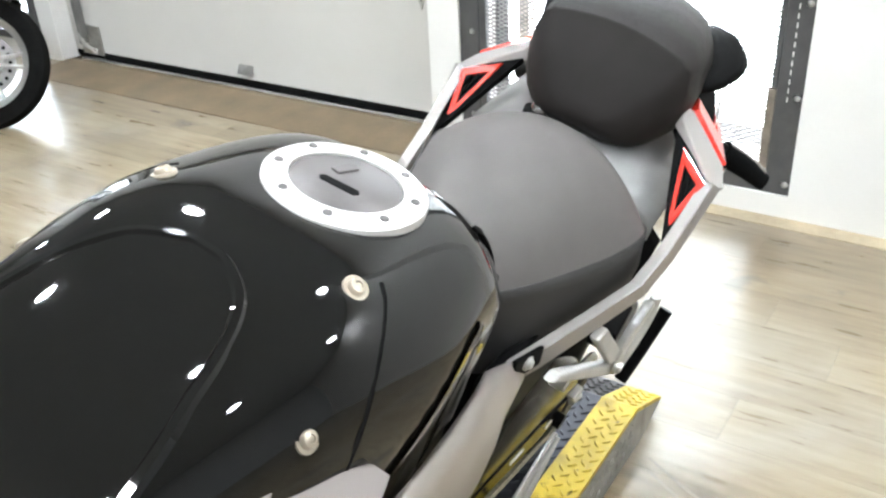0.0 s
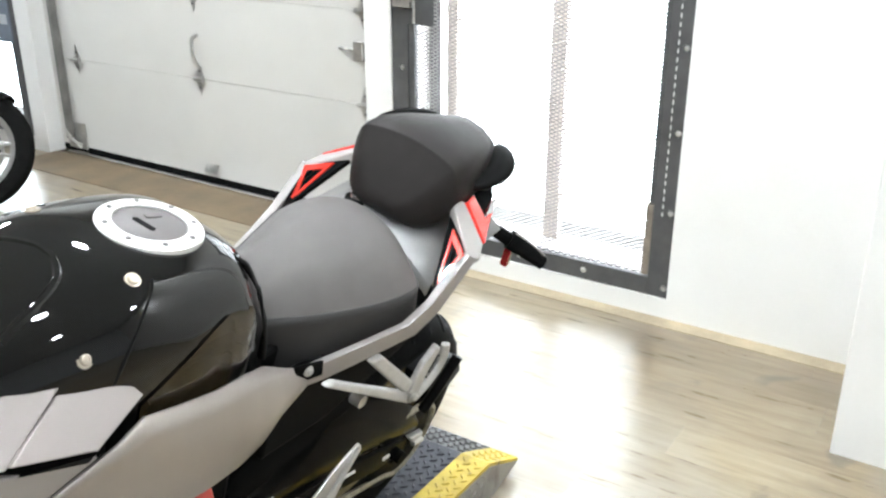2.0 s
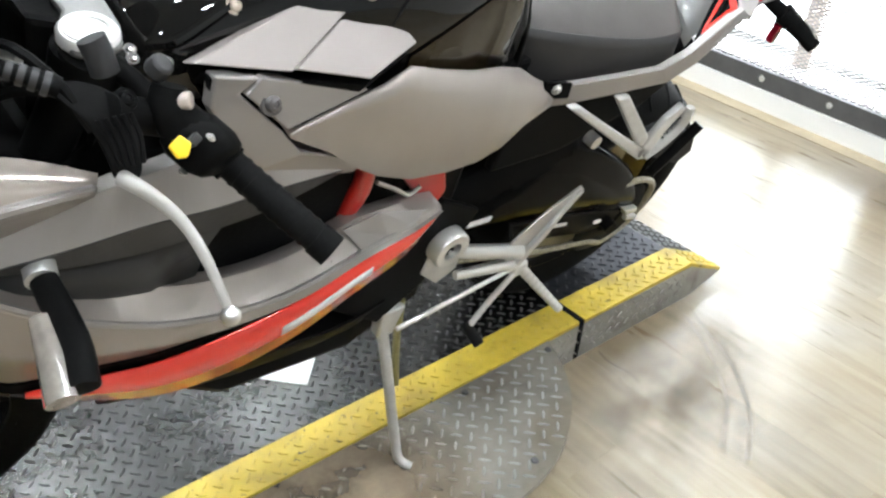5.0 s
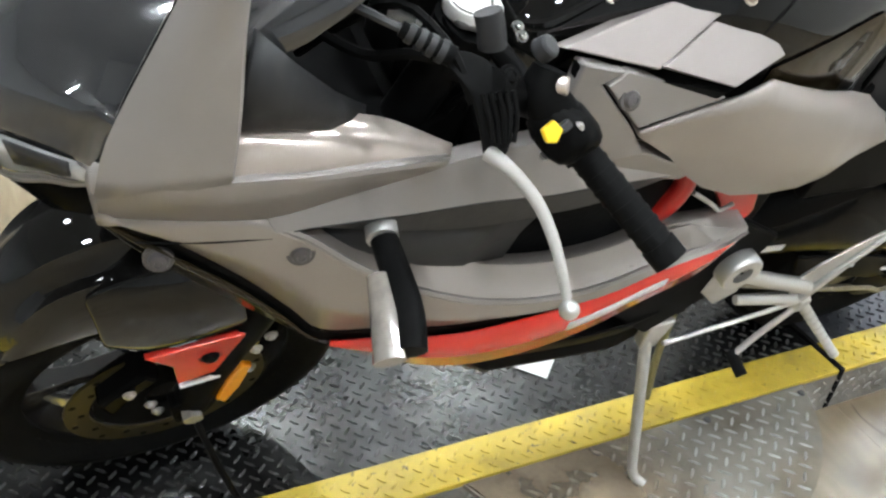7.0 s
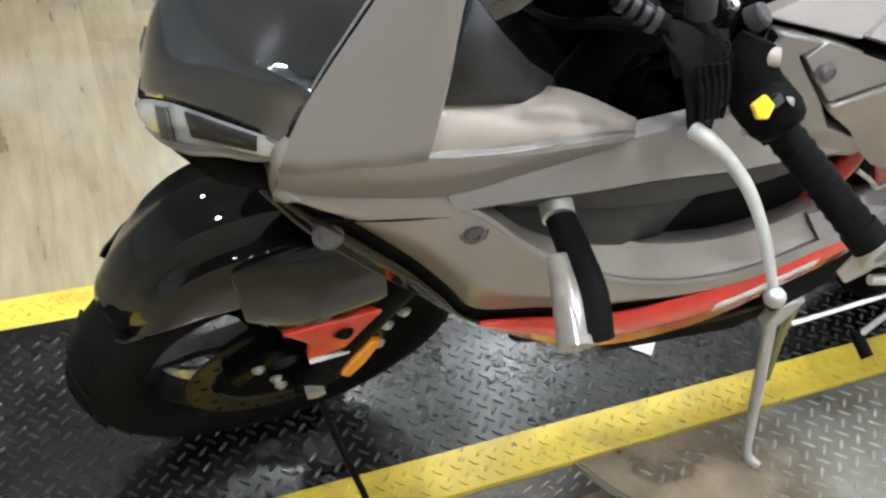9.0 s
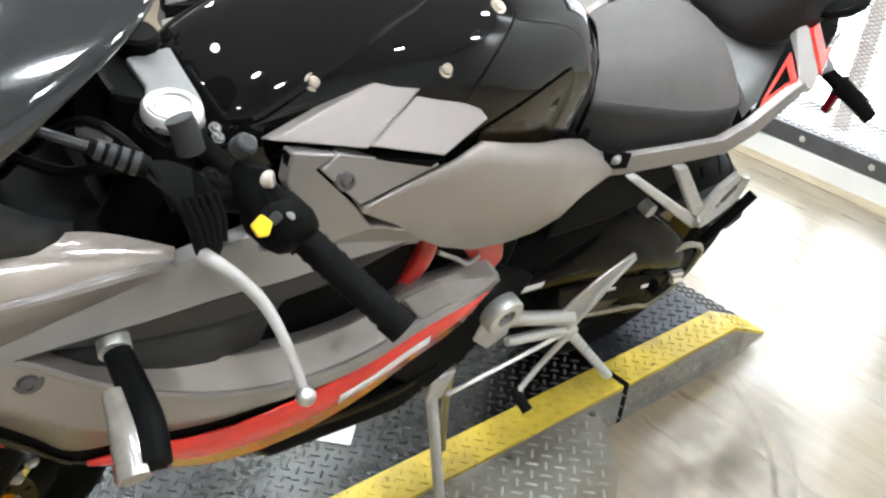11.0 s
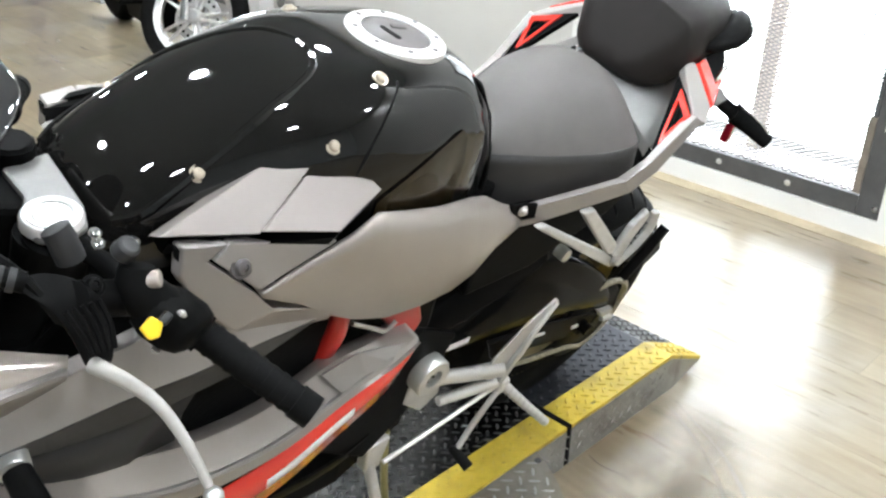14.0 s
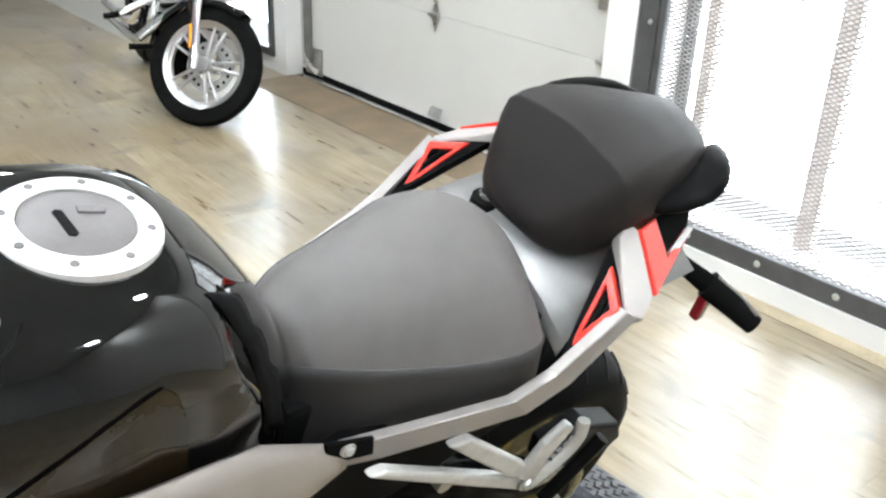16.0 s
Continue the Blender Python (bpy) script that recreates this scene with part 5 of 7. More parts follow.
def lamp_lens(s):
    a, b = spline(side(SCREEN_EDGE, s), 14), spline(side(LAMP_LOW, s), 14)
    return sheet([a, [p.lerp(q, 0.35) + Vector((-0.006, -0.004 * s, 0)) for p, q in zip(a, b)], [p.lerp(q, 0.7) + Vector((-0.005, -0.003 * s, 0)) for p, q in zip(a, b)], b])


both("headlight", lamp_lens, LENS, bike, "clear headlight lens", solid=0.003)
def lamp_facet(s, u0, u1, v0, v1):
    """A facet of the lamp behind the clear cover, between two fractions along it and two down it."""
    a, b = spline(side(SCREEN_EDGE, s), 41), spline(side(LAMP_LOW, s), 41)
    out = Vector((-0.0085, -0.0055 * s, 0.001))
    cols = [round(40 * (u0 + (u1 - u0) * k / 6)) for k in range(7)]
    return sheet([[a[c].lerp(b[c], v0) + out * (0.9 if v0 else 0.45) for c in cols], [a[c].lerp(b[c], (v0 + v1) / 2) + out for c in cols], [a[c].lerp(b[c], v1) + out for c in cols]])


both("lamp_reflector", lambda s: lamp_facet(s, 0.52, 0.95, 0.05, 0.55), DKGREY, bike, "dark lamp housing", solid=0.002)
both("lamp_eye", lambda s: lamp_facet(s, 0.30, 0.40, 0.08, 0.75), CAPGREY, bike, "grey lamp facet", solid=0.002)
both("lamp_corner", lambda s: sheet([side(q, s) for q in ([(-0.114, -0.126, 0.960), (-0.107, -0.133, 0.964), (-0.098, -0.139, 0.967)], [(-0.109, -0.127, 0.931), (-0.107, -0.135, 0.932), (-0.105, -0.1405, 0.932)], [(-0.104, -0.113, 0.879), (-0.104, -0.120, 0.880), (-0.1035, -0.125, 0.880)])]), SILVER, bike, "silver corner below the screen", solid=0.003)
both("screen_seal", lambda s: tube(side([(-0.099, -0.137, 0.964), (-0.090, -0.137, 0.985), (-0.072, -0.137, 1.035), (-0.046, -0.140, 1.098), (-0.012, -0.144, 1.180)], s), 0.003, n=20, seg=6), RUBBER, bike, "black seal along the screen")
both("screen_trim", lambda s: tube(side(SCREEN_EDGE, s), 0.0035, n=20, seg=6), RUBBER, bike, "black screen edge trim")
both("lamp_trim", lambda s: tube(side(LAMP_LOW, s), 0.004, n=20, seg=6), SILVER, bike, "silver lamp surround")
part("nose_cowl", loft([[(x, -w, zb), (x, -w * 1.05, (zb + zt) / 2), (x, -w, zt), (x, w, zt), (x, w * 1.05, (zb + zt) / 2), (x, w, zb)] for x, w, zb, zt in ((-0.176, 0.022, 0.838, 0.850), (-0.14, 0.058, 0.822, 0.868), (-0.10, 0.098, 0.846, 0.890), (0.02, 0.118, 0.79, 0.89))]), BLKCOAT, bike, "gloss black nose", bevel=0.01)
# front turn signals on stalks
for s in (1, -1):
    part("signal_mount", rod((0.165, -0.172 * s, 0.868), (0.160, -0.195 * s, 0.866), 0.017, 14), CAST, bike, "silver stalk mount")
    sg = part("front_signal", tube(side([(0.162, -0.185, 0.866), (0.160, -0.235, 0.862), (0.156, -0.280, 0.856), (0.145, -0.318, 0.846)], s), (0.015, 0.021), n=10, seg=12, flat=0.75), SATIN, bike, "black front turn signal")
    part("signal_lens", tube(side([(0.140, -0.235, 0.862), (0.134, -0.275, 0.854), (0.126, -0.322, 0.842)], s), (0.011, 0.018), n=8, seg=10, flat=0.8), SIGNALL, sg, "clear lens")

# handlebars
LEVERM = material("cast_pale_lever", (0.33, 0.312, 0.288), 0.50, metal=0.2, spread=0.08, scale=40)
for s in (1, -1):
    a, b = Vector((0.288, -0.128 * s, 1.027)), Vector((0.397, -0.326 * s, 0.942))
    d = (b - a).normalized()
    part("clip_on_bar", rod(a - d * 0.03, b - d * 0.02, 0.011), SATIN, bike, "black clip-on bar")
    grip = part("grip", tube([b - d * 0.135, b - d * 0.07, b - d * 0.012], 0.0165, n=8, seg=16), RUBBER, bike, "black rubber grip")
    for k in range(9):
        u = 0.128 - k * 0.013
        part("grip_rib", tube([b - d * u, b - d * (u - 0.005)], 0.0175, seg=14), RUBBER, grip)
    part("bar_end", tube([b - d * 0.012, b - d * 0.008, b + d * 0.006, b + d * 0.010], 0.0185, n=4, seg=16), RUBBER, bike)
    h = b - d * 0.150
    up = Vector((0, 0.25 * s, 1)).normalized()
    fwd = Vector((-0.80, -0.42 * s, 0.42)).normalized()
    across = fwd.cross(d).normalized()
    # switch housing: a rounded case in front of the bar, with a collar round the grip's inner end
    core = h + fwd * 0.030 + Vector((0.006, 0.0, 0.008))
    case = part("switch_housing", loft([[core + d * u + (fwd * math.copysign(abs(math.cos(k)) ** 0.7, math.cos(k)) * 0.034 + across * math.copysign(abs(math.sin(k)) ** 0.7, math.sin(k)) * 0.026) * q for k in (2 * math.pi * i / 16 for i in range(16))] for u, q in ((-0.030, 0.55), (-0.026, 0.82), (-0.012, 1.0), (0.012, 1.0), (0.024, 0.85), (0.029, 0.6))]), SATIN, bike, "black switch housing")
    part("housing_top", tube([core - d * 0.010, Vector((0.286, -0.194 * s, 1.050)), Vector((0.290, -0.186 * s, 1.070))], (0.026, 0.016), n=6, seg=14), SATIN, case, "black housing neck")
    part("grip_collar", tube([h + d * 0.006, h + d * 0.010, h + d * 0.022, h + d * 0.026], 0.0205, n=5, seg=20), RUBBER, bike, "black grip collar")
    face = Vector((-0.15, -0.70 * s, 0.70)).normalized()
    e1 = (d - face * d.dot(face)).normalized()
    e2 = face.cross(e1)
    bm = slab([Vector((0.275, -0.238 * s, 1.040)) + e1 * u + e2 * w for u, w in ((-0.009, -0.007), (0.004, -0.010), (0.010, -0.002), (0.004, 0.010), (-0.009, 0.008))], face * 0.007)
    part("horn_button", bm, YBTN if s == 1 else REDFR, case, "yellow thumb button" if s == 1 else "red thumb button", smooth=False, bevel=0.002)
    part("dip_switch", tube([Vector((0.290, -0.200 * s, 1.062)), Vector((0.301, -0.208 * s, 1.066))], 0.0090, seg=12), DASHM, case, "pale grey rocker switch", bevel=0.002)
    part("signal_switch", slab([Vector((0.290, -0.232 * s, 1.040)) + e1 * u + e2 * w for u, w in ((-0.004, -0.006), (0.005, -0.005), (0.005, 0.007), (-0.004, 0.007))], face * 0.010), DKGREY, case, "dark grey slide switch", smooth=False, bevel=0.002)
    for k in (-1, 1):
        bolt_head(core + fwd * 0.026 - across * 0.024 * k + d * 0.010, -across * k, 0.0035, STEEL, case, "case_screw")
    # lever perch under its ribbed rubber boot, and the lever
    boot = [(Vector((0.228, -0.233 * s, 1.010)), 0.013), (Vector((0.232, -0.222 * s, 1.026)), 0.0165), (Vector((0.230, -0.208 * s, 1.048)), 0.0205), (Vector((0.224, -0.196 * s, 1.066)), 0.0225), (Vector((0.210, -0.186 * s, 1.078)), 0.018), (Vector((0.192, -0.176 * s, 1.084)), 0.012)]
    pc = part("lever_perch", loft([[c + Vector((1, 0, 0)) * q * math.cos(k) + Vector((0, 0.82 * s, 0.57)) * q * 0.75 * math.sin(k) for k in (2 * math.pi * i / 12 for i in range(12))] for c, q in boot]), RUBBER, bike, "black rubber lever boot with ribs", sub=1)
    for k in range(5):
        u = -0.8 + 0.4 * k
        part("perch_rib", tube([boot[1][0] + Vector((0.013 * u, -0.012 * s, 0.004)), boot[2][0] + Vector((0.017 * u, -0.016 * s, 0.004)), boot[3][0] + Vector((0.019 * u, -0.016 * s, 0.006))], 0.0024, n=6, seg=6), RUBBER, pc)
    bolt_head(Vector((0.243, -0.196 * s, 1.074)), (0.1, -0.6 * s, 0.8), 0.008, SATIN, pc, "pivot_bolt")
    part("perch_clamp", tube([boot[3][0], h - d * 0.040 + fwd * 0.006, h - d * 0.040], (0.017, 0.020), n=6, seg=12), SATIN, bike, "black perch clamp")
    p = b - d * 0.215
    part("cable_adjuster", tube([Vector((0.192, -0.176 * s, 1.084)), Vector((0.172, -0.164 * s, 1.092)), Vector((0.150, -0.150 * s, 1.098))], (0.010, 0.0075), n=6, seg=12), SATIN, bike, "knurled cable adjuster")
    for k in range(4):
        c = Vector((0.192, -0.176 * s, 1.084)).lerp(Vector((0.150, -0.150 * s, 1.098)), 0.15 + 0.2 * k)
        part("adjuster_ring", tube([c, c + Vector((-0.005, 0.003 * s, 0.0015))], 0.0112 - 0.0006 * k, seg=12), DKGREY, bike)
    part("control_cable", tube([(0.150, -0.150 * s, 1.098), (0.105, -0.118 * s, 1.104), (0.060, -0.070 * s, 1.080), (0.055, -0.02 * s, 1.02), (0.10, 0.0, 0.95)], 0.0045, n=18, seg=6), DKGREY, bike, "grey control cable")
    part("mirror_boss", tube([(0.240, -0.160 * s, 1.078), (0.236, -0.154 * s, 1.096), (0.232, -0.148 * s, 1.108)], 0.0135, n=4, seg=14), DKGREY, bike, "dark grey bar boss")
    part("switch_knob", tube([(0.278, -0.178 * s, 1.082), (0.284, -0.184 * s, 1.096)], (0.0125, 0.011), seg=14), DKGREY, bike, "dark grey knob", bevel=0.003)
    for k, (x, y, z) in enumerate(((0.262, -0.168, 1.094), (0.296, -0.168, 1.082), (0.268, -0.150, 1.090))):
        bolt_head(Vector((x, y * s, z)), (0, -0.5 * s, 0.85), 0.0045, CHROME, bike, "bar_bolt")
    part("switch_cable", tube([h + Vector((-0.01, 0, -0.01)), h + Vector((-0.03, 0.05 * s, 0.01)), h + Vector((-0.07, 0.09 * s, -0.02)), h + Vector((-0.08, 0.12 * s, -0.10))], 0.005, n=12, seg=6), RUBBER, bike, "black switch cable")
    lv = part("clutch_lever" if s == 1 else "brake_lever", tube(side([(0.222, -0.230, 1.016), (0.228, -0.246, 1.018), (0.242, -0.264, 1.010), (0.256, -0.288, 0.996), (0.264, -0.320, 0.974), (0.268, -0.358, 0.943)], s), (0.0082, 0.0046), n=22, seg=10, flat=0.62), LEVERM, bike, "silver cast lever")
    bmb = bmesh.new()
    bmesh.ops.create_uvsphere(bmb, u_segments=14, v_segments=10, radius=0.0098, matrix=Matrix.Translation((0.268, -0.363 * s, 0.939)))
    part("lever_ball", bmb, ALU, lv)
CLAMPM = material("dull_grey_clamp", (0.17, 0.165, 0.16), 0.5, metal=0.3, spread=0.12, scale=30, bump=0.1)
part("top_clamp", slab([(0.228, -0.080, 1.054), (0.234, -0.106, 1.054), (0.258, -0.118, 1.054), (0.282, -0.108, 1.054), (0.294, -0.075, 1.054), (0.302, 0.018, 1.054), (0.250, 0.010, 1.054), (0.250, -0.040, 1.054)], (0, 0, 0.010)), CLAMPM, bike, "cast silver top clamp", smooth=False, bevel=0.004)
part("clamp_bridge", slab([(0.245, 0.020, 1.050), (0.300, 0.022, 1.050), (0.292, 0.075, 1.050), (0.280, 0.110, 1.050), (0.234, 0.106, 1.050), (0.228, 0.080, 1.050)], (0, 0, 0.012)), SATIN, bike, "black clamp half", smooth=False, bevel=0.004)
part("stem_nut", turned([(0.0005, -0.014), (0.020, -0.014), (0.024, -0.010), (0.024, 0.010), (0.0005, 0.010)], seg=12, tilt=pose(0.270, 0.030, 1.066, -90, 0, 0)), SATIN, bike)
for s in (1, -1):
    part("clip_on_clamp", rod((0.250, -0.086 * s, 1.000), (0.257, -0.086 * s, 1.047), 0.036, 20), SATIN, bike, "black clip-on clamp")
part("wiring_loom", tube([(0.10, -0.05, 1.03), (0.15, -0.09, 1.02), (0.18, -0.13, 1.05), (0.22, -0.17, 1.065)], 0.006, n=12, seg=6), RUBBER, bike, "black wiring")
part("brake_hose", tube([(0.12, 0.0, 0.95), (0.13, -0.07, 1.04), (0.16, -0.12, 1.10), (0.19, -0.17, 1.09), (0.21, -0.20, 1.05)], 0.005, n=14, seg=6), RUBBER, bike, "black hose")
part("cable_end_bolts", rod((0.158, -0.112, 1.085), (0.175, -0.135, 1.090), 0.007, 10), STEEL, bike)
for s in (1, -1):
    fc = part("fork_cap", turned([(0.0005, -0.006), (0.016, -0.006), (0.018, -0.004), (0.020, -0.004), (0.020, -0.007), (0.027, -0.006), (0.030, -0.002), (0.030, 0.006), (0.0005, 0.006)], seg=24), WHITEM if s == 1 else SATIN, bike, "pale fork cap" if s == 1 else "black fork cap")
    part("cap_ring", turned([(0.0185, -0.0062), (0.0215, -0.0082), (0.0245, -0.0082), (0.0245, -0.0055)], seg=24, closed=True), CAST, fc, "silver ring")
    fc.matrix_basis = pose(0.258, -0.084 * s, 1.064, -90, 0, 0)
part("steering_cover", loft([[(0.21, -0.05, 0.93), (0.21, 0.05, 0.93), (0.21, 0.05, 1.07), (0.21, -0.05, 1.07)], [(0.31, -0.06, 0.93), (0.31, 0.06, 0.93), (0.30, 0.06, 1.04), (0.30, -0.06, 1.04)]]), SATIN, bike, smooth=False, bevel=0.008)

# swingarm and chain
ARM = [(0.82, 0.545, 0.625, 0.020), (0.90, 0.505, 0.660, 0.028), (1.00, 0.480, 0.690, 0.032), (1.10, 0.460, 0.690, 0.034), (1.22, 0.428, 0.640, 0.033), (1.36, 0.386, 0.550, 0.030), (1.48, 0.345, 0.455, 0.027), (1.54, 0.325, 0.385, 0.022), (1.565, 0.325, 0.350, 0.012)]
rear = []


def arm_ring(x, zb, zt, d):
    """A rounded cross-section of the swingarm, flatter inside."""
    return [(x, -0.112 - d * math.copysign(abs(math.cos(a)) ** 0.9, math.cos(a)), (zb + zt) / 2 + (zt - zb) / 2 * math.copysign(abs(math.sin(a)) ** 0.9, math.sin(a))) for a in (2 * math.pi * k / 18 for k in range(18))]


rear += both("swingarm", lambda s: loft([side(arm_ring(*r), s) for r in along(ARM, 20)]), BLKCOAT, bike, "gloss black swingarm")
rear += both("swingarm_lettering_bar", lambda s: slab(side([(0.905, -0.1405, 0.556), (0.905, -0.1405, 0.540), (0.985, -0.1445, 0.536), (0.985, -0.1445, 0.552)], s), (0, -0.0012 * s, 0)), WHITEP, bike, smooth=False)
rear += both("chain_guard", lambda s: slab(side([(1.08, -0.136, 0.470), (1.25, -0.136, 0.425), (1.40, -0.136, 0.375), (1.51, -0.136, 0.335), (1.50, -0.136, 0.295), (1.40, -0.136, 0.300), (1.27, -0.136, 0.345), (1.12, -0.136, 0.395)], s), (0, 0.012 * s, 0)), BLKCOAT, bike, "gloss black chain guard", smooth=False, bevel=0.004)
rear += both("guard_lettering_bar", lambda s: slab(side([(1.235, -0.1362, 0.405), (1.237, -0.1362, 0.393), (1.290, -0.1362, 0.379), (1.288, -0.1362, 0.389)], s), (0, -0.0012 * s, 0)), WHITEP, bike, smooth=False)
rear += both("guard_mark", lambda s: slab(side([(1.405, -0.1362, 0.342), (1.410, -0.1362, 0.328), (1.438, -0.1362, 0.322), (1.433, -0.1362, 0.336)], s), (0, -0.0012 * s, 0)), WHITEP, bike, smooth=False)
rear.append(part("chain", tube([(0.86, -0.128, 0.455), (1.00, -0.130, 0.400), (1.177, -0.132, 0.334), (1.307, -0.132, 0.287), (1.443, -0.132, 0.246), (1.51, -0.132, 0.215), (1.575, -0.132, 0.245), (1.600, -0.132, 0.31), (1.588, -0.132, 0.385), (1.52, -0.132, 0.430), (1.42, -0.132, 0.445)], 0.0075, n=44, seg=6), material("chain_steel", (0.30, 0.28, 0.22), 0.4, metal=0.8, spread=0.5, scale=120), bike, "oily drive chain"))
rear.append(part("sprocket", turned([(0.04, -0.004), (0.104, -0.004), (0.110, 0), (0.104, 0.004), (0.04, 0.004)], (1.485, -0.128, 0.310), seg=36, closed=True), SATIN, bike))
rear += both("axle_adjuster", lambda s: slab(side([(1.500, -0.146, 0.345), (1.560, -0.146, 0.330), (1.566, -0.146, 0.312), (1.520, -0.146, 0.318)], s), (0, 0.02 * s, 0)), CAST, bike, "silver chain adjuster", smooth=False, bevel=0.004)
rear += both("adjuster_bolt", lambda s: rod((1.535, -0.140 * s, 0.302), (1.575, -0.142 * s, 0.292), 0.007, 8), CAST, bike)
rear += both("axle_end", lambda s: rod((1.48, -0.09 * s, 0.297), (1.48, -0.150 * s, 0.297), 0.016), SATIN, bike)
rear.append(part("inner_mudguard", sheet([[(1.48 + r * math.cos(radians(a)), y, 0.297 + r * math.sin(radians(a))) for a in range(118, 182, 6)] for y, r in ((-0.104, 0.270), (-0.104, 0.305), (-0.095, 0.338), (-0.06, 0.350), (0.0, 0.352), (0.06, 0.350), (0.095, 0.338), (0.104, 0.305), (0.104, 0.270))]), SATIN, bike, "black inner mudguard", solid=0.004))
for ob in rear:
    ob.matrix_basis = REAR @ ob.matrix_basis
both("undertail", lambda s: slab(side([(0.93, -0.110, 0.835), (1.20, -0.125, 0.850), (1.34, -0.120, 0.860), (1.40, -0.110, 0.79), (1.30, -0.112, 0.715), (1.10, -0.112, 0.66), (0.93, -0.110, 0.665)], s), (0, 0.02 * s, 0)), SATIN, bike, "black plastic undertail", smooth=False, bevel=0.006)

# rider's footrest, heel guard, gear linkage
both("heel_guard", lambda s: slab(side([(1.146, -0.160, 0.602), (1.158, -0.160, 0.590), (1.105, -0.160, 0.476), (1.060, -0.160, 0.426), (1.018, -0.160, 0.440), (0.992, -0.160, 0.492), (1.030, -0.160, 0.534), (1.085, -0.160, 0.572)], s), (0, 0.005 * s, 0)), POLISH, bike, "silver heel guard", smooth=False, bevel=0.0015)
both("heel_rib", lambda s: tube(side([(1.148, -0.163, 0.594), (1.09, -0.164, 0.520), (1.040, -0.165, 0.445)], s), (0.004, 0.009), n=8, seg=8), POLISH, bike, "silver rib on the heel guard")
both("rearset_arm", lambda s: tube(side([(0.852, -0.157, 0.556), (0.93, -0.160, 0.522), (1.04, -0.162, 0.476)], s), (0.012, 0.015), n=8, seg=10, flat=0.7), POLISH, bike, "silver footrest bracket")
both("rearset_brace", lambda s: tube(side([(0.880, -0.156, 0.478), (0.96, -0.160, 0.462), (1.05, -0.162, 0.438)], s), (0.009, 0.013), n=8, seg=10, flat=0.7), POLISH, bike, "silver footrest bracket")
both("rearset_boss", lambda s: turned([(0.018, -0.014), (0.034, -0.014), (0.037, -0.010), (0.037, 0.012), (0.018, 0.012)], (0.835, -0.152 * s, 0.570), seg=28, closed=True), POLISH, bike, "cast silver pivot boss")
both("boss_core", lambda s: turned([(0.0005, -0.004), (0.017, -0.004), (0.017, 0.008), (0.0005, 0.008)], (0.835, -0.152 * s, 0.570), seg=20), SATIN, bike, "black pivot core")
for s in (1, -1):
    for k in range(5):
        a = 2 * math.pi * k / 5
        bolt_head((0.835 + 0.0105 * math.cos(a), -0.158 * s, 0.570 + 0.0105 * math.sin(a)), (0, -1 * s, 0), 0.0028, STEEL, bike, "core_bolt")
both("rearset_plate", lambda s: slab(side([(0.812, -0.142, 0.580), (0.850, -0.142, 0.606), (0.888, -0.142, 0.556), (0.896, -0.142, 0.476), (0.856, -0.142, 0.452), (0.806, -0.142, 0.500)], s), (0, 0.010 * s, 0)), PALECAST, bike, "cast silver plate", smooth=False, bevel=0.004)
both("footpeg", lambda s: tube(side([(1.056, -0.166, 0.428), (1.090, -0.205, 0.390), (1.126, -0.248, 0.352)], s), (0.0105, 0.0085), n=8, seg=10), POLISH, bike, "knurled silver footpeg")
for s in (1, -1):
    for k in range(9):
        c = Vector((1.066, -0.178 * s, 0.416)).lerp(Vector((1.122, -0.243 * s, 0.356)), k / 8)
        q = Vector((0.056, -0.065 * s, -0.060)).normalized()
        part("peg_groove", tube([c - q * 0.0012, c + q * 0.0012], 0.0110 - 0.0002 * k, seg=10), PALECAST, bike)
both("peg_joint", lambda s: box(1.034, min(-0.150 * s, -0.176 * s), 0.410, 1.068, max(-0.150 * s, -0.176 * s), 0.446), POLISH, bike, smooth=False, bevel=0.008)
part("gear_rod", rod((0.770, -0.160, 0.392), (1.030, -0.165, 0.432), 0.005, 8), ALU, bike, "silver gear rod")
part("gear_lever", tube([(1.040, -0.170, 0.420), (0.99, -0.175, 0.365), (0.945, -0.185, 0.325)], 0.006, n=8, seg=8), ALU, bike, "silver gear lever")
part("gear_toe_peg", rod((0.945, -0.175, 0.325), (0.948, -0.222, 0.312), 0.011, 12), RUBBER, bike, "black rubber toe peg")
# side stand
part("side_stand", tube([(0.765, -0.120, 0.385), (0.772, -0.165, 0.290), (0.780, -0.232, 0.150), (0.784, -0.262, 0.095), (0.800, -0.285, 0.083)], (0.0115, 0.0088), n=14, seg=10), PALECAST, bike, "silver side stand, folded out")
part("stand_bracket", slab([(0.745, -0.115, 0.42), (0.800, -0.115, 0.42), (0.790, -0.115, 0.345), (0.755, -0.115, 0.345)], (0, -0.025, 0)), CAST, bike, smooth=False, bevel=0.004)
part("stand_spring", tube([(0.800, -0.125, 0.42), (0.795, -0.150, 0.33), (0.792, -0.185, 0.24)], 0.007, n=10, seg=8), material("spring_zinc", (0.30, 0.27, 0.12), 0.4, metal=0.7, spread=0.3, scale=90), bike, "dull zinc spring")

# straps that tie the machine down
tagged(part("tie_strap", tube([(0.016, -0.285, 0.385), (0.050, -0.285, 0.26), (0.085, -0.300, DZ + 0.04), (0.090, Y1 - 0.012, DZ + 0.006), (0.092, Y1 - 0.012, 0.03)], 0.006, n=10, seg=6), RUBBER), "black tie-down strap from the fork to the deck", "strap")
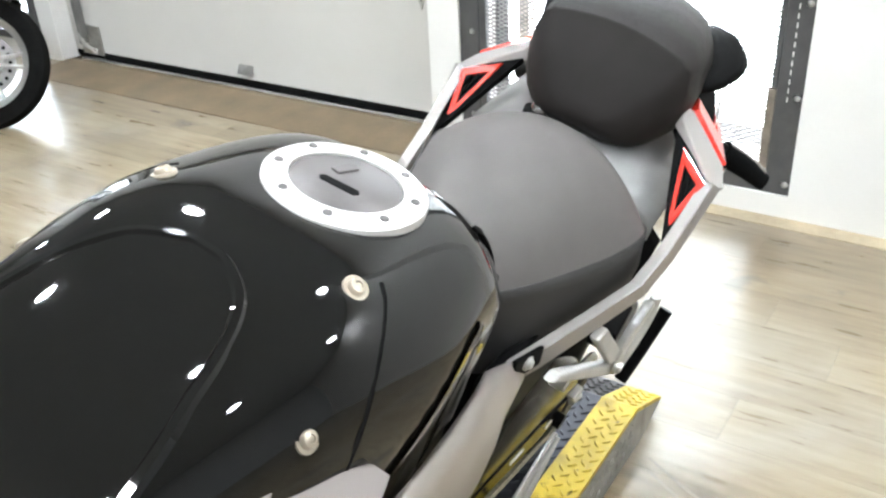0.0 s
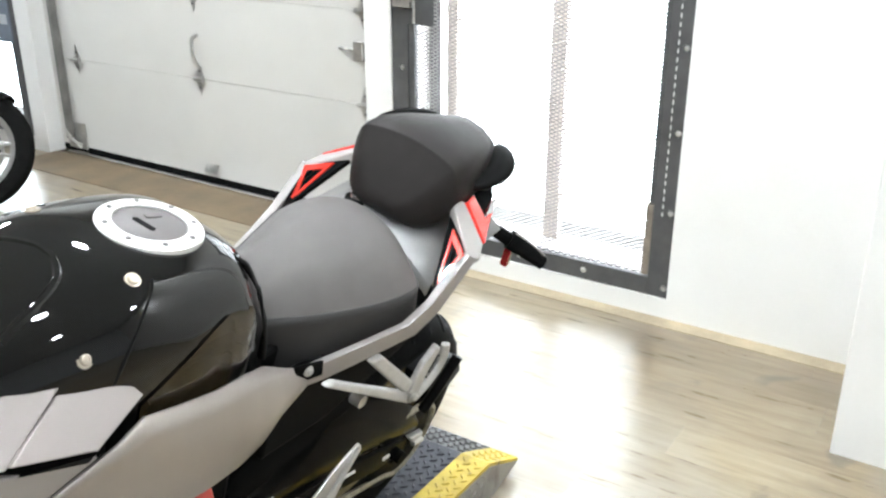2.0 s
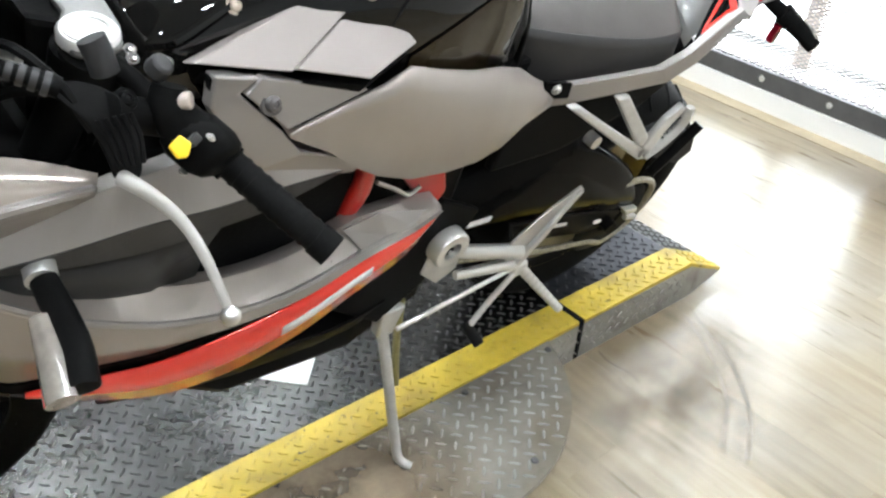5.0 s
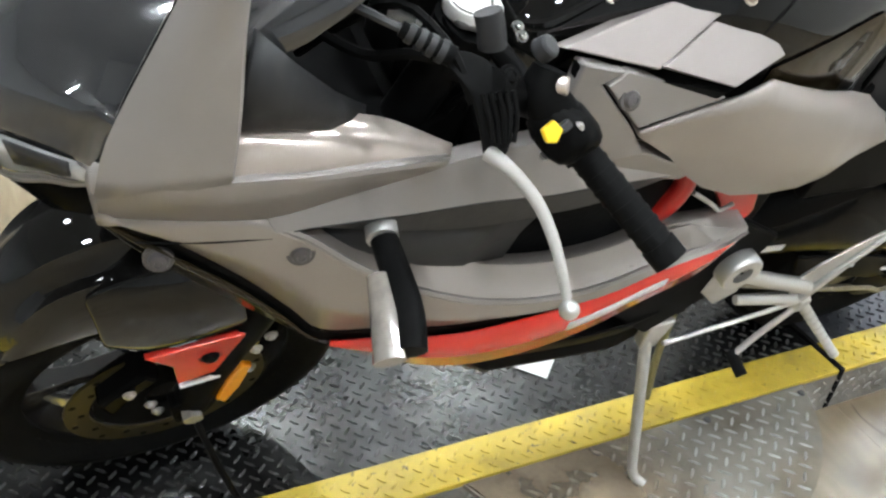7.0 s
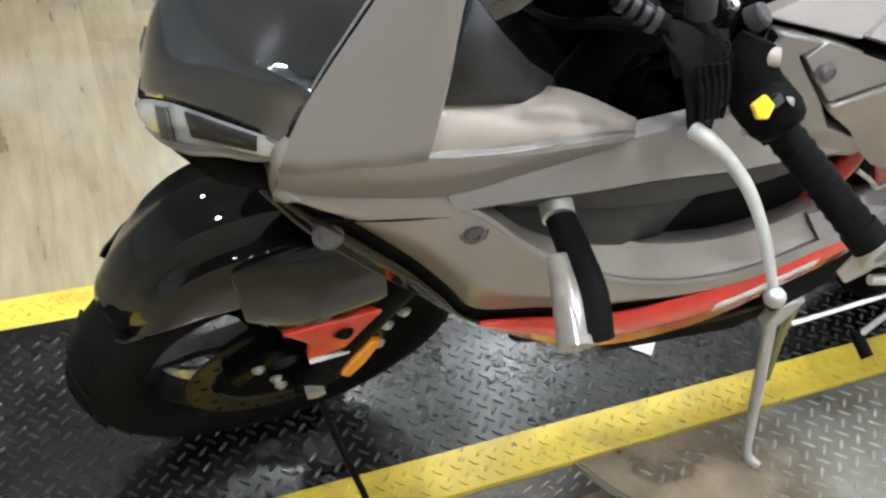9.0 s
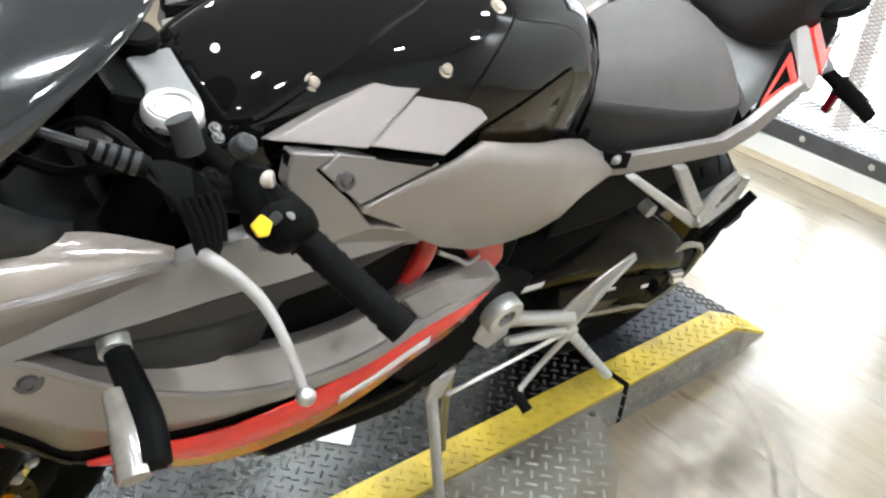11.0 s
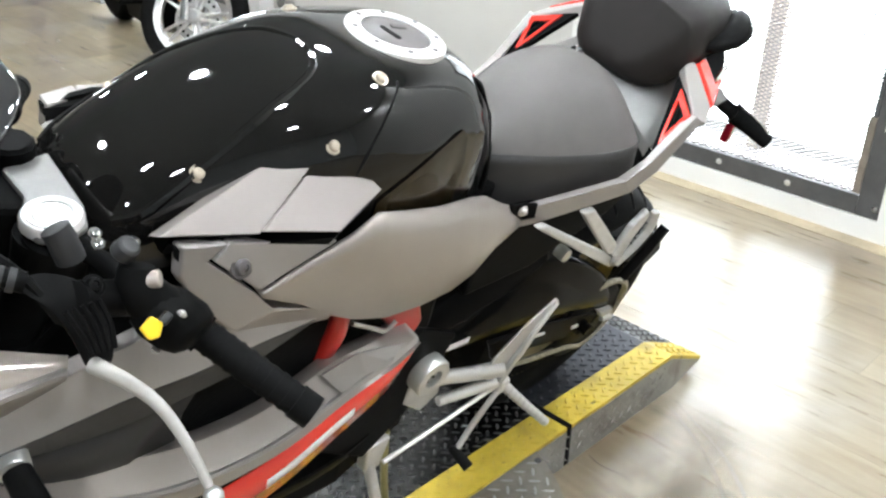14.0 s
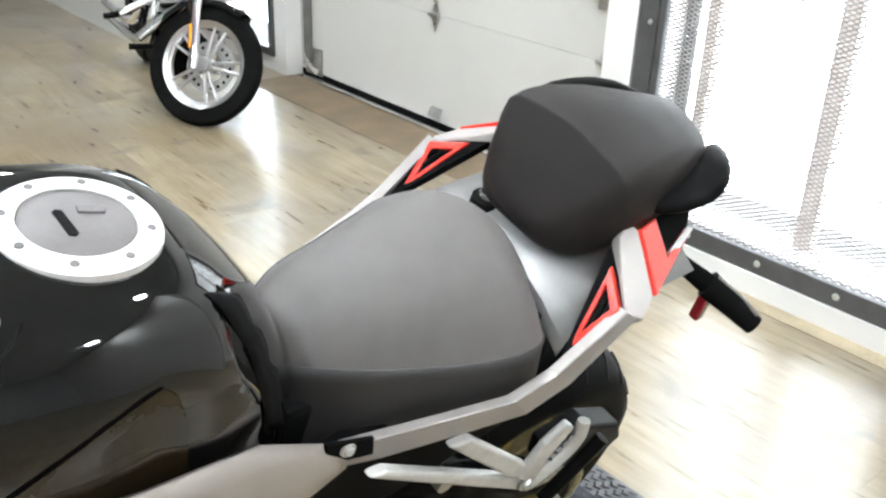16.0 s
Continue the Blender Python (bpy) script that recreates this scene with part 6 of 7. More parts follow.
tagged(part("paper_sheet", slab([(0.766, -0.142, DZ + 0.0036), (0.835, -0.072, DZ + 0.0036), (0.770, 0.030, DZ + 0.0036), (0.665, -0.032, DZ + 0.0036)], (0, 0, 0.0008)), PAPER, smooth=False), "white sheet of paper lying on the lift deck", "paper")
# ---------------------------------------------------------------- garage door
door = thing("door_1", "white sectional garage door with zinc hinges, closed", "garage door", kind="structure")
SEAMS = [0.045, 0.60, 1.05, 1.50, 1.95, DH + 0.05]
for a, b in zip(SEAMS, SEAMS[1:]):
    part("door_section", box(DX, D0 - 0.1, a + 0.0008, DX + 0.045, D1 + 0.02, b - 0.0008), DOORP, door, smooth=False, bevel=0.0012)
part("door_backing", box(DX + 0.047, D0 - 0.2, -0.1, DX + 0.06, D1 + 0.2, DH + 0.1), GATEM, door, smooth=False)
part("bottom_seal", box(DX + 0.002, D0 - 0.1, 0.004, DX + 0.04, D1 + 0.02, 0.043), RUBBER, door, "black rubber seal", smooth=False, bevel=0.006)
part("threshold", box(DX - 0.065, D0 + 0.005, 0.001, DX - 0.002, DT - 0.005, 0.022), CHROME, door, "aluminium threshold strip", smooth=False, bevel=0.003)


def hinge(y, z):
    h = part("hinge", slab([(DX - 0.005, y, z + 0.088), (DX - 0.005, y + 0.030, z + 0.012), (DX - 0.005, y + 0.030, z - 0.012), (DX - 0.005, y, z - 0.088), (DX - 0.005, y - 0.030, z - 0.012), (DX - 0.005, y - 0.030, z + 0.012)], (0.004, 0, 0)), STEEL, door, "zinc hinge", smooth=False, bevel=0.001)
    part("hinge_barrel", rod((DX - 0.016, y - 0.038, z), (DX - 0.016, y + 0.038, z), 0.011), STEEL, h)
    bolt_head((DX - 0.005, y, z + 0.045), (-1, 0, 0), 0.006, GATEM, h, "hinge_bolt")
    bolt_head((DX - 0.005, y, z - 0.045), (-1, 0, 0), 0.006, GATEM, h, "hinge_bolt")
    part("hinge_wing", box(DX - 0.02, y - 0.034, z - 0.03, DX - 0.0055, y - 0.028, z + 0.02), STEEL, h, smooth=False)


for z in SEAMS[1:-1]:
    for y in (1.326, 2.47, 3.535):
        hinge(y, z)
part("door_handle", tube([(DX - 0.006, 2.46, 0.84), (DX - 0.045, 2.46, 0.82), (DX - 0.05, 2.46, 0.74), (DX - 0.03, 2.46, 0.69), (DX - 0.006, 2.46, 0.66)], 0.010, n=16, seg=8), STEEL, door, "zinc pull handle")
lk = part("lock_case", box(DX - 0.03, 1.320, 0.815, DX - 0.005, 1.375, 0.905), STEEL, door, "zinc slide latch", smooth=False, bevel=0.004)
part("latch_bolt", rod((DX - 0.02, 1.37, 0.862), (DX - 0.02, 1.462, 0.867), 0.009), STEEL, lk)
part("lift_bracket", slab([(DX - 0.03, 2.38, 0.075), (DX - 0.03, 2.48, 0.075), (DX - 0.006, 2.48, 0.12), (DX - 0.006, 2.38, 0.12)], (0, 0, 0.004)), STEEL, door, smooth=False)
part("corner_bracket", box(DX - 0.012, DT - 0.14, 0.03, DX - 0.004, DT - 0.02, 0.20), STEEL, door, "zinc corner bracket", smooth=False, bevel=0.002)
part("roller_arm", tube([(DX - 0.02, DT - 0.10, 0.06), (DX - 0.05, DT - 0.05, 0.09), (DX - 0.05, DT - 0.01, 0.16)], 0.012, n=8, seg=8), STEEL, door)
part("door_track", box(DX - 0.055, DT - 0.035, 0.10, DX - 0.01, DT - 0.005, DH), material("dull_track_steel", (0.22, 0.215, 0.205), 0.5, metal=0.6, spread=0.25, scale=9), door, "galvanised door track", smooth=False, bevel=0.003)
part("cable_bracket", slab([(DX - 0.05, DT - 0.12, 0.05), (DX - 0.05, DT - 0.02, 0.05), (DX - 0.05, DT - 0.02, 0.11)], (0.02, 0, 0)), STEEL, door, smooth=False)

# ---------------------------------------------------------------- gate
gate = thing("door_2", "dark steel security gate of expanded mesh before a bright doorway", "gate", kind="structure")
GX, GT = WX + 0.006, 0.085
part("gate_post", box(GX, G0, GB, GX + 0.028, G0 + GT, GH), GATEM, gate, smooth=False, bevel=0.003)
part("gate_post", box(GX, G1 - GT, GB, GX + 0.028, G1, GH), GATEM, gate, smooth=False, bevel=0.003)
part("gate_rail", box(GX + 0.001, G0 + GT, GB, GX + 0.027, G1 - GT, GB + 0.075), GATEM, gate, smooth=False, bevel=0.003)
part("gate_rail", box(GX + 0.001, G0 + GT, GH - 0.08, GX + 0.027, G1 - GT, GH), GATEM, gate, smooth=False, bevel=0.003)
part("inner_stile", box(GX + 0.004, G1 - GT - 0.030, GB + 0.08, GX + 0.034, G1 - GT - 0.002, GH - 0.085), GATEM, gate, smooth=False, bevel=0.003)
part("inner_stile", box(GX + 0.004, G0 + GT + 0.002, 0.46, GX + 0.034, G0 + GT + 0.020, GH - 0.085), GATEM, gate, smooth=False, bevel=0.003)
part("worn_stile", box(GX + 0.004, G0 + GT + 0.002, GB + 0.08, GX + 0.034, G0 + GT + 0.030, 0.458), material("worn_gate_steel", (0.26, 0.22, 0.18), 0.5, metal=0.3, spread=0.3, scale=20), gate, smooth=False, bevel=0.003)
for k in range(7):
    bolt_head((GX, G0 + 0.016, GB + 0.04 + k * 0.312), (-1, 0, 0), 0.011, CAST, gate, "gate_bolt")
    bolt_head((GX, G1 - 0.055, GB + 0.10 + k * 0.34), (-1, 0, 0), 0.010, CAST, gate, "gate_bolt")
for k in range(3):
    bolt_head((GX, G0 + 0.36 + k * 0.30, GB + 0.04), (-1, 0, 0), 0.010, CAST, gate, "gate_bolt")
for k in range(60):
    z = 0.42 + k * 0.031
    if z < GH - 0.12:
        part("post_slot", box(GX - 0.0015, G0 + 0.046, z, GX + 0.004, G0 + 0.050, z + 0.017), WHITEP, gate, "pale slot in the post", smooth=False)
# latch
lp = part("latch_plate", box(GX - 0.006, G1 - GT - 0.135, 1.05, GX - 0.001, G1 - GT + 0.005, 1.27), GATEM, gate, "dark steel latch plate", smooth=False, bevel=0.002)
part("latch_body", box(GX - 0.030, G1 - GT - 0.03, 1.12, GX - 0.007, G1 - GT + 0.06, 1.19), STEEL, lp, "zinc latch", smooth=False, bevel=0.004)
part("latch_handle", tube([(GX - 0.035, G1 - GT + 0.08, 1.165), (GX - 0.035, G1 - GT - 0.04, 1.155), (GX - 0.035, G1 - GT - 0.055, 1.14), (GX - 0.035, G1 - GT - 0.055, 1.06)], 0.007, n=14, seg=8), STEEL, lp)


def expanded_mesh(y0, y1, z0, z1, dy=0.034, dz=0.016, r=0.0027):
    """Diamond mesh: two sets of slanting strands."""
    vs, fs = [], []

    def strand(a, b):
        k = len(vs)
        d = (Vector(b) - Vector(a)).normalized()
        n = Vector((1, 0, 0)).cross(d) * r
        for p in (a, b):
            p = Vector(p)
            vs.extend([p + n, p + Vector((-r, 0, 0)), p - n, p + Vector((r, 0, 0))])
        for i in range(4):
            j = (i + 1) % 4
            fs.append((k + i, k + j, k + 4 + j, k + 4 + i))

    w, h, sl = y1 - y0, z1 - z0, dz / dy
    x = GX + 0.018
    n = int((h + w * sl) / dz) + 1
    for i in range(n):
        c = z0 - w * sl + i * dz + 0.004
        for sg in (1, -1):
            # z = c + slope * u, u along the width
            u0, u1 = max(0, (z0 - c) / sl), min(w, (z1 - c) / sl)
            if u1 - u0 < 0.01:
                continue
            p = [(x + 0.0015 * sg, y0 + u if sg > 0 else y1 - u, c + sl * u) for u in (u0, u1)]
            strand(*p)
    me = bpy.data.meshes.new("expanded_mesh")
    me.from_pydata(vs, [], fs)
    me.materials.append(MESHM)
    ob = new("expanded_mesh", me)
    ob.parent = gate
    return tagged(ob, "fine expanded steel mesh", kind="stuff")


expanded_mesh(G0 + GT + 0.001, G1 - GT - 0.03, GB + 0.075, GH - 0.08)
# the glazed outer door behind the gate
outer = thing("door_3", "white glazed outer door behind the gate", "door", kind="structure")
FRAMEP = material("outer_frame_paint", (0.62, 0.53, 0.46), 0.5, spread=0.1, scale=10)
part("door_stile", box(WX + 0.22, 0.26, 0.10, WX + 0.27, 0.33, 2.3), FRAMEP, outer, "pale door stile", smooth=False, bevel=0.003)
part("door_stile", box(WX + 0.22, 0.79, 0.10, WX + 0.27, 0.84, 2.3), FRAMEP, outer, smooth=False, bevel=0.003)
part("door_sill", box(WX + 0.10, G0 + 0.04, 0.10, WX + 0.30, G1 - 0.04, 0.14), WALL, outer, smooth=False, bevel=0.003)

# ---------------------------------------------------------------- window past the garage door
win = thing("window_1", "bright window in a dark metal frame", "window", kind="structure")
for y0, y1, z0, z1 in ((3.942, 3.99, 0.092, 2.198), (4.90, 4.948, 0.092, 2.198), (3.99, 4.90, 0.092, 0.14), (3.99, 4.90, 2.15, 2.198)):
    part("window_frame", box(W2 - 0.02, y0, z0, W2 + 0.05, y1, z1), GATEM, win, smooth=False, bevel=0.003)

pane = part("pane", box(W2 + 0.012, 3.992, 0.142, W2 + 0.018, 4.898, 2.148), GLASS, win, "hazy grey glass", smooth=False)
pane.visible_shadow = False

# ---------------------------------------------------------------- on the far walls
vent = thing("wall_vent", "black box vent low on the white wall", "vent", pose(2.92, 5.625, 0.31))
part("vent_box", box(-0.035, -0.155, -0.075, -0.001, 0.155, 0.075), SATIN, vent, smooth=False, bevel=0.006)
for k in range(4):
    part("vent_slat", box(-0.040, -0.135, -0.055 + k * 0.032, -0.036, 0.135, -0.043 + k * 0.032), RUBBER, vent, smooth=False)
sign = thing("wall_sign", "plain blue sign on the white wall", "sign", pose(2.92, 6.33, 0.60))
part("sign_panel", box(-0.012, -0.22, -0.43, -0.001, 0.22, 0.43), material("blue_sign_paint", (0.02, 0.05, 0.30), 0.4, spread=0.1, scale=8), sign, smooth=False, bevel=0.003)
notice = thing("window_notice", "grey-blue notice stuck on the window frame", "notice", pose(W2 - 0.021, 4.03, 0.82))
part("notice_panel", box(-0.006, -0.075, -0.14, -0.001, 0.075, 0.14), material("grey_blue_card", (0.13, 0.155, 0.19), 0.5, spread=0.15, scale=20), notice, smooth=False, bevel=0.001)
part("notice_bar", box(-0.0075, -0.045, -0.03, -0.0062, 0.045, 0.03), material("pale_print", (0.42, 0.44, 0.46), 0.5, spread=0.1, scale=30), notice, smooth=False)

# ---------------------------------------------------------------- ceiling lamps
first = None
# the column at i = -1 is added, unseen, to brighten the motorcycle's nose
for i in range(-1, 3):
    for j in range(3 if i < 1 else 5):
        x, y = -0.55 + i * 1.45, -2.9 + j * 1.9
        if first is None:
            first = thing("ceiling_light", "round white ceiling downlight, lit, in a partly added grid", "ceiling light", pose(x, y, CEILZ), "ceiling downlights")
            part("trim_ring", turned([(0.085, -0.004), (0.105, -0.002), (0.108, 0.012), (0.085, 0.012)], seg=24, closed=True, tilt=pose(0, 0, 0, -90, 0, 0)), CEIL, first)
            part("diffuser", turned([(0.0005, 0.004), (0.084, 0.004), (0.084, 0.010), (0.0005, 0.010)], seg=24, tilt=pose(0, 0, 0, -90, 0, 0)), LAMPM, first)
        else:
            copy_thing(first, pose(x, y, CEILZ))

# ---------------------------------------------------------------- the cruiser by the window
BX, BY = 2.586, 3.236
cru = thing("cruiser_motorcycle", "black and chrome cruiser motorcycle with a silver cast wheel", "motorcycle", pose(BX, BY, 0, 0, 0, 0))
wm = pose(0, 0, 0.292, -23.4, 0, -53.6) @ Matrix.Scale(0.95, 4)
w2 = part("front_wheel", turned([(0.0005, -0.05), (0.035, -0.05), (0.045, -0.03), (0.045, 0.03), (0.035, 0.05), (0.0005, 0.05)], seg=24), ALU, cru)
w2.matrix_basis = wm
part("tyre", turned([(0.238, -0.03), (0.245, -0.045), (0.285, -0.055), (0.318, -0.042), (0.335, 0), (0.318, 0.042), (0.285, 0.055), (0.245, 0.045), (0.238, 0.03)], seg=56, closed=True), TYRE, w2, "black tyre")
part("rim", turned([(0.247, -0.042), (0.240, -0.036), (0.222, -0.025), (0.215, 0), (0.222, 0.025), (0.240, 0.036), (0.247, 0.042), (0.232, 0.02), (0.205, 0.014), (0.205, -0.014), (0.232, -0.02)], seg=56, closed=True), ALU, w2, "silver rim")
for i in range(10):
    a = 2 * math.pi * (i // 2) / 5 + (0.16 if i % 2 else -0.16)
    a0 = 2 * math.pi * (i // 2) / 5 + (0.30 if i % 2 else -0.30) * 0.9
    p0, p1 = (0.035 * math.cos(a0), 0.035 * math.sin(a0)), (0.212 * math.cos(a), 0.212 * math.sin(a))
    part("spoke", tube([(p0[0], -0.018, p0[1]), (p1[0], -0.010, p1[1])], (0.011, 0.0085), seg=8), ALU, w2)
part("brake_disc", turned([(0.08, 0.052), (0.145, 0.052), (0.145, 0.057), (0.08, 0.057)], seg=40, closed=True), STEEL, w2, "drilled brake disc")
for k in range(18):
    a = 2 * math.pi * k / 18
    part("disc_hole", rod((0.118 * math.cos(a), 0.0505, 0.118 * math.sin(a)), (0.118 * math.cos(a), 0.0585, 0.118 * math.sin(a)), 0.010, 8), RUBBER, w2)
for leg in ([(-0.020, -0.105, 0.0), (-0.033, -0.105, 0.25), (-0.044, -0.105, 0.55), (-0.055, -0.105, 0.80)], [(0.030, 0.105, 0.0), (0.014, 0.105, 0.30), (-0.010, 0.105, 0.60), (-0.025, 0.105, 0.80)]):
    part("fork_leg", tube([wm @ Vector(p) for p in leg], (0.021, 0.029), n=10, seg=14), CHROME, cru, "chrome fork leg")
    part("fork_foot", tube([wm @ Vector((leg[0][0], leg[0][1], -0.035)), wm @ Vector((leg[0][0], leg[0][1], 0.04))], 0.027, seg=12), CHROME, cru, "chrome fork foot")
fr = [[wm @ Vector((r * math.cos(radians(a)), y, r * math.sin(radians(a)))) for y, r in ((-0.075, 0.320), (-0.06, 0.352), (0, 0.365), (0.06, 0.352), (0.075, 0.320))] for a in range(54, 159, 8)]
part("front_fender", sheet(fr), GLOSS, cru, "gloss black front fender", solid=0.004)
part("fork_reflector", tube([wm @ Vector((-0.042, -0.118, 0.070)), wm @ Vector((-0.054, -0.118, 0.198))], 0.012, seg=10), ORANGE, cru, "amber reflector", smooth=False, bevel=0.003)
# engine, pipes, frame, rear wheel
part("crankcase", loft([[(x - 0.12, y, 0.16), (x + 0.12, y, 0.16), (x + 0.14, y, 0.34), (x + 0.07, y, 0.42), (x - 0.07, y, 0.42), (x - 0.14, y, 0.34)] for x, y in ((0.02, 0.52), (0.02, 0.62), (0.02, 0.85), (0.02, 1.0))]), SATIN, cru, "black engine case", smooth=False, bevel=0.02)
for yy, tilt in ((0.58, -0.10), (0.80, 0.10)):
    for k in range(9):
        z = 0.43 + k * 0.028
        part("cooling_fin", box(-0.085, yy + tilt * k * 0.06 - 0.075, z, 0.125, yy + tilt * k * 0.06 + 0.075, z + 0.010), CAST if k % 2 else SATIN, cru, smooth=False, bevel=0.002)
    part("rocker_cover", box(-0.07, yy + tilt * 0.6 - 0.07, 0.69, 0.11, yy + tilt * 0.6 + 0.07, 0.76), CHROME, cru, "chrome rocker cover", smooth=False, bevel=0.015)
part("exhaust_pipe", tube([(-0.10, 0.52, 0.60), (-0.15, 0.46, 0.50), (-0.16, 0.60, 0.36), (-0.17, 0.90, 0.30), (-0.18, 1.60, 0.28)], 0.025, n=24, seg=12), CHROME, cru, "chrome exhaust pipe")
part("exhaust_pipe", tube([(-0.10, 0.76, 0.62), (-0.15, 0.72, 0.54), (-0.17, 0.85, 0.42), (-0.18, 1.20, 0.38), (-0.18, 1.75, 0.36)], 0.028, n=24, seg=12), CHROME, cru, "chrome exhaust pipe")
part("forward_peg", tube([(-0.10, 0.50, 0.34), (-0.28, 0.46, 0.36)], 0.016, seg=10), RUBBER, cru, "black footpeg")
part("air_cleaner", turned([(0.0005, -0.05), (0.07, -0.05), (0.085, -0.03), (0.085, 0.03), (0.0005, 0.03)], seg=30, tilt=pose(-0.16, 0.69, 0.62, 0, 0, 90)), CHROME, cru, "round chrome air cleaner")
part("frame_tube", tube([(0.02, 0.22, 0.78), (0.02, 0.42, 0.22), (0.02, 0.75, 0.14), (0.02, 1.10, 0.16)], 0.019, n=20, seg=8), GLOSS, cru, "black frame tube")
rw2 = part("rear_wheel", turned([(0.15, -0.07), (0.22, -0.07), (0.28, -0.075), (0.31, -0.05), (0.32, 0), (0.31, 0.05), (0.28, 0.075), (0.22, 0.07), (0.15, 0.07)], seg=48, closed=True), TYRE, cru, "black rear tyre")
rw2.matrix_basis = pose(0.03, 1.58, 0.32, 0, 0, 90)
part("tank", loft([[(0.03 + w * math.cos(a), y, z + h * math.sin(a)) for a in (2 * math.pi * k / 16 for k in range(16))] for y, z, w, h in ((0.28, 0.88, 0.05, 0.05), (0.36, 0.90, 0.12, 0.09), (0.58, 0.90, 0.14, 0.10), (0.80, 0.87, 0.09, 0.06))]), GLOSS, cru, "gloss black tank")
part("seat", loft([[(0.03 - w, y, z), (0.03 + w, y, z), (0.03 + w * 0.8, y, z + 0.08), (0.03 - w * 0.8, y, z + 0.08)] for y, z, w in ((0.80, 0.76, 0.09), (1.0, 0.70, 0.15), (1.25, 0.70, 0.14), (1.5, 0.78, 0.10))]), SEATS, cru, "black seat", bevel=0.02)
part("rear_fender", sheet([[(0.03 + y, 1.58 + r * math.cos(radians(a)), 0.32 + r * math.sin(radians(a))) for y, r in ((-0.095, 0.34), (-0.08, 0.37), (0, 0.375), (0.08, 0.37), (0.095, 0.34))] for a in range(20, 130, 10)]), GLOSS, cru, "gloss black rear fender", solid=0.004)
part("headlamp", turned([(0.0005, -0.09), (0.05, -0.08), (0.085, -0.03), (0.09, 0.05), (0.0005, 0.055)], seg=24, tilt=pose(0.05, 0.10, 0.98, 0, 0, 162)), CHROME, cru, "chrome headlamp")
part("handlebar", tube([(-0.38, 0.42, 1.10), (-0.25, 0.28, 1.12), (0.03, 0.2, 1.05), (0.31, 0.28, 1.12), (0.44, 0.42, 1.10)], 0.0125, n=20, seg=8), CHROME, cru, "chrome handlebar")
part("front_pipe", tube([(0.16, 0.42, 0.60), (0.0, 0.42, 0.52), (-0.17, 0.42, 0.42)], 0.024, n=10, seg=12), CHROME, cru, "chrome header pipe")
part("front_pipe", tube([(0.05, 0.52, 0.63), (-0.10, 0.52, 0.57), (-0.22, 0.52, 0.53)], 0.022, n=10, seg=12), CHROME, cru, "chrome header pipe")
part("foot_control", tube([(-0.22, 0.52, 0.53), (-0.30, 0.50, 0.53)], 0.016, seg=10), RUBBER, cru, "black footpeg")
for o in cru.children:
    kind = o.name.split(".")[0]
    if kind in ("front_pipe", "foot_control"):
        o.matrix_basis = pose(-0.086, -0.186, 0) @ o.matrix_basis
    elif kind not in ("front_wheel", "fork_leg", "fork_foot", "front_fender", "fork_reflector", "headlamp"):
        o.matrix_basis = pose(-0.086, -0.186, 0, 0, 0, -11) @ o.matrix_basis
# ---------------------------------------------------------------- bare strips along the walls
BARE = material("dirty_bare_floor", (0.17, 0.125, 0.075), 0.62, spread=0.28, scale=5, fine=60, bump=0.2)
structure("floor_strip", box(3.115, D0 + 0.002, -0.011, DX - 0.068, D1 - 0.002, 0.003), BARE, "dull brown strip of bare floor before the garage door", "floor")
structure("floor_border", box(WX - 0.078, -1.078, -0.011, WX - 0.001, D0 - 0.002, 0.003), material("worn_beige_border", (0.40, 0.33, 0.225), 0.65, spread=0.25, scale=7, fine=60, bump=0.2), "worn beige border strip along the wall", "floor")
# ---------------------------------------------------------------- floor planks
PW, PL = 0.18, 1.22
floor = thing("floor", "weathered oak laminate floor with scuffed planks", "floor", kind="structure")


def plank_mesh(length):
    bm = box(-PW / 2 + 0.0003, -length / 2 + 0.0003, -0.012, PW / 2 - 0.0003, length / 2 - 0.0003, 0)
    me = bpy.data.meshes.new("plank")
    bm.to_mesh(me)
    bm.free()
    me.materials.append(WOOD)
    return me


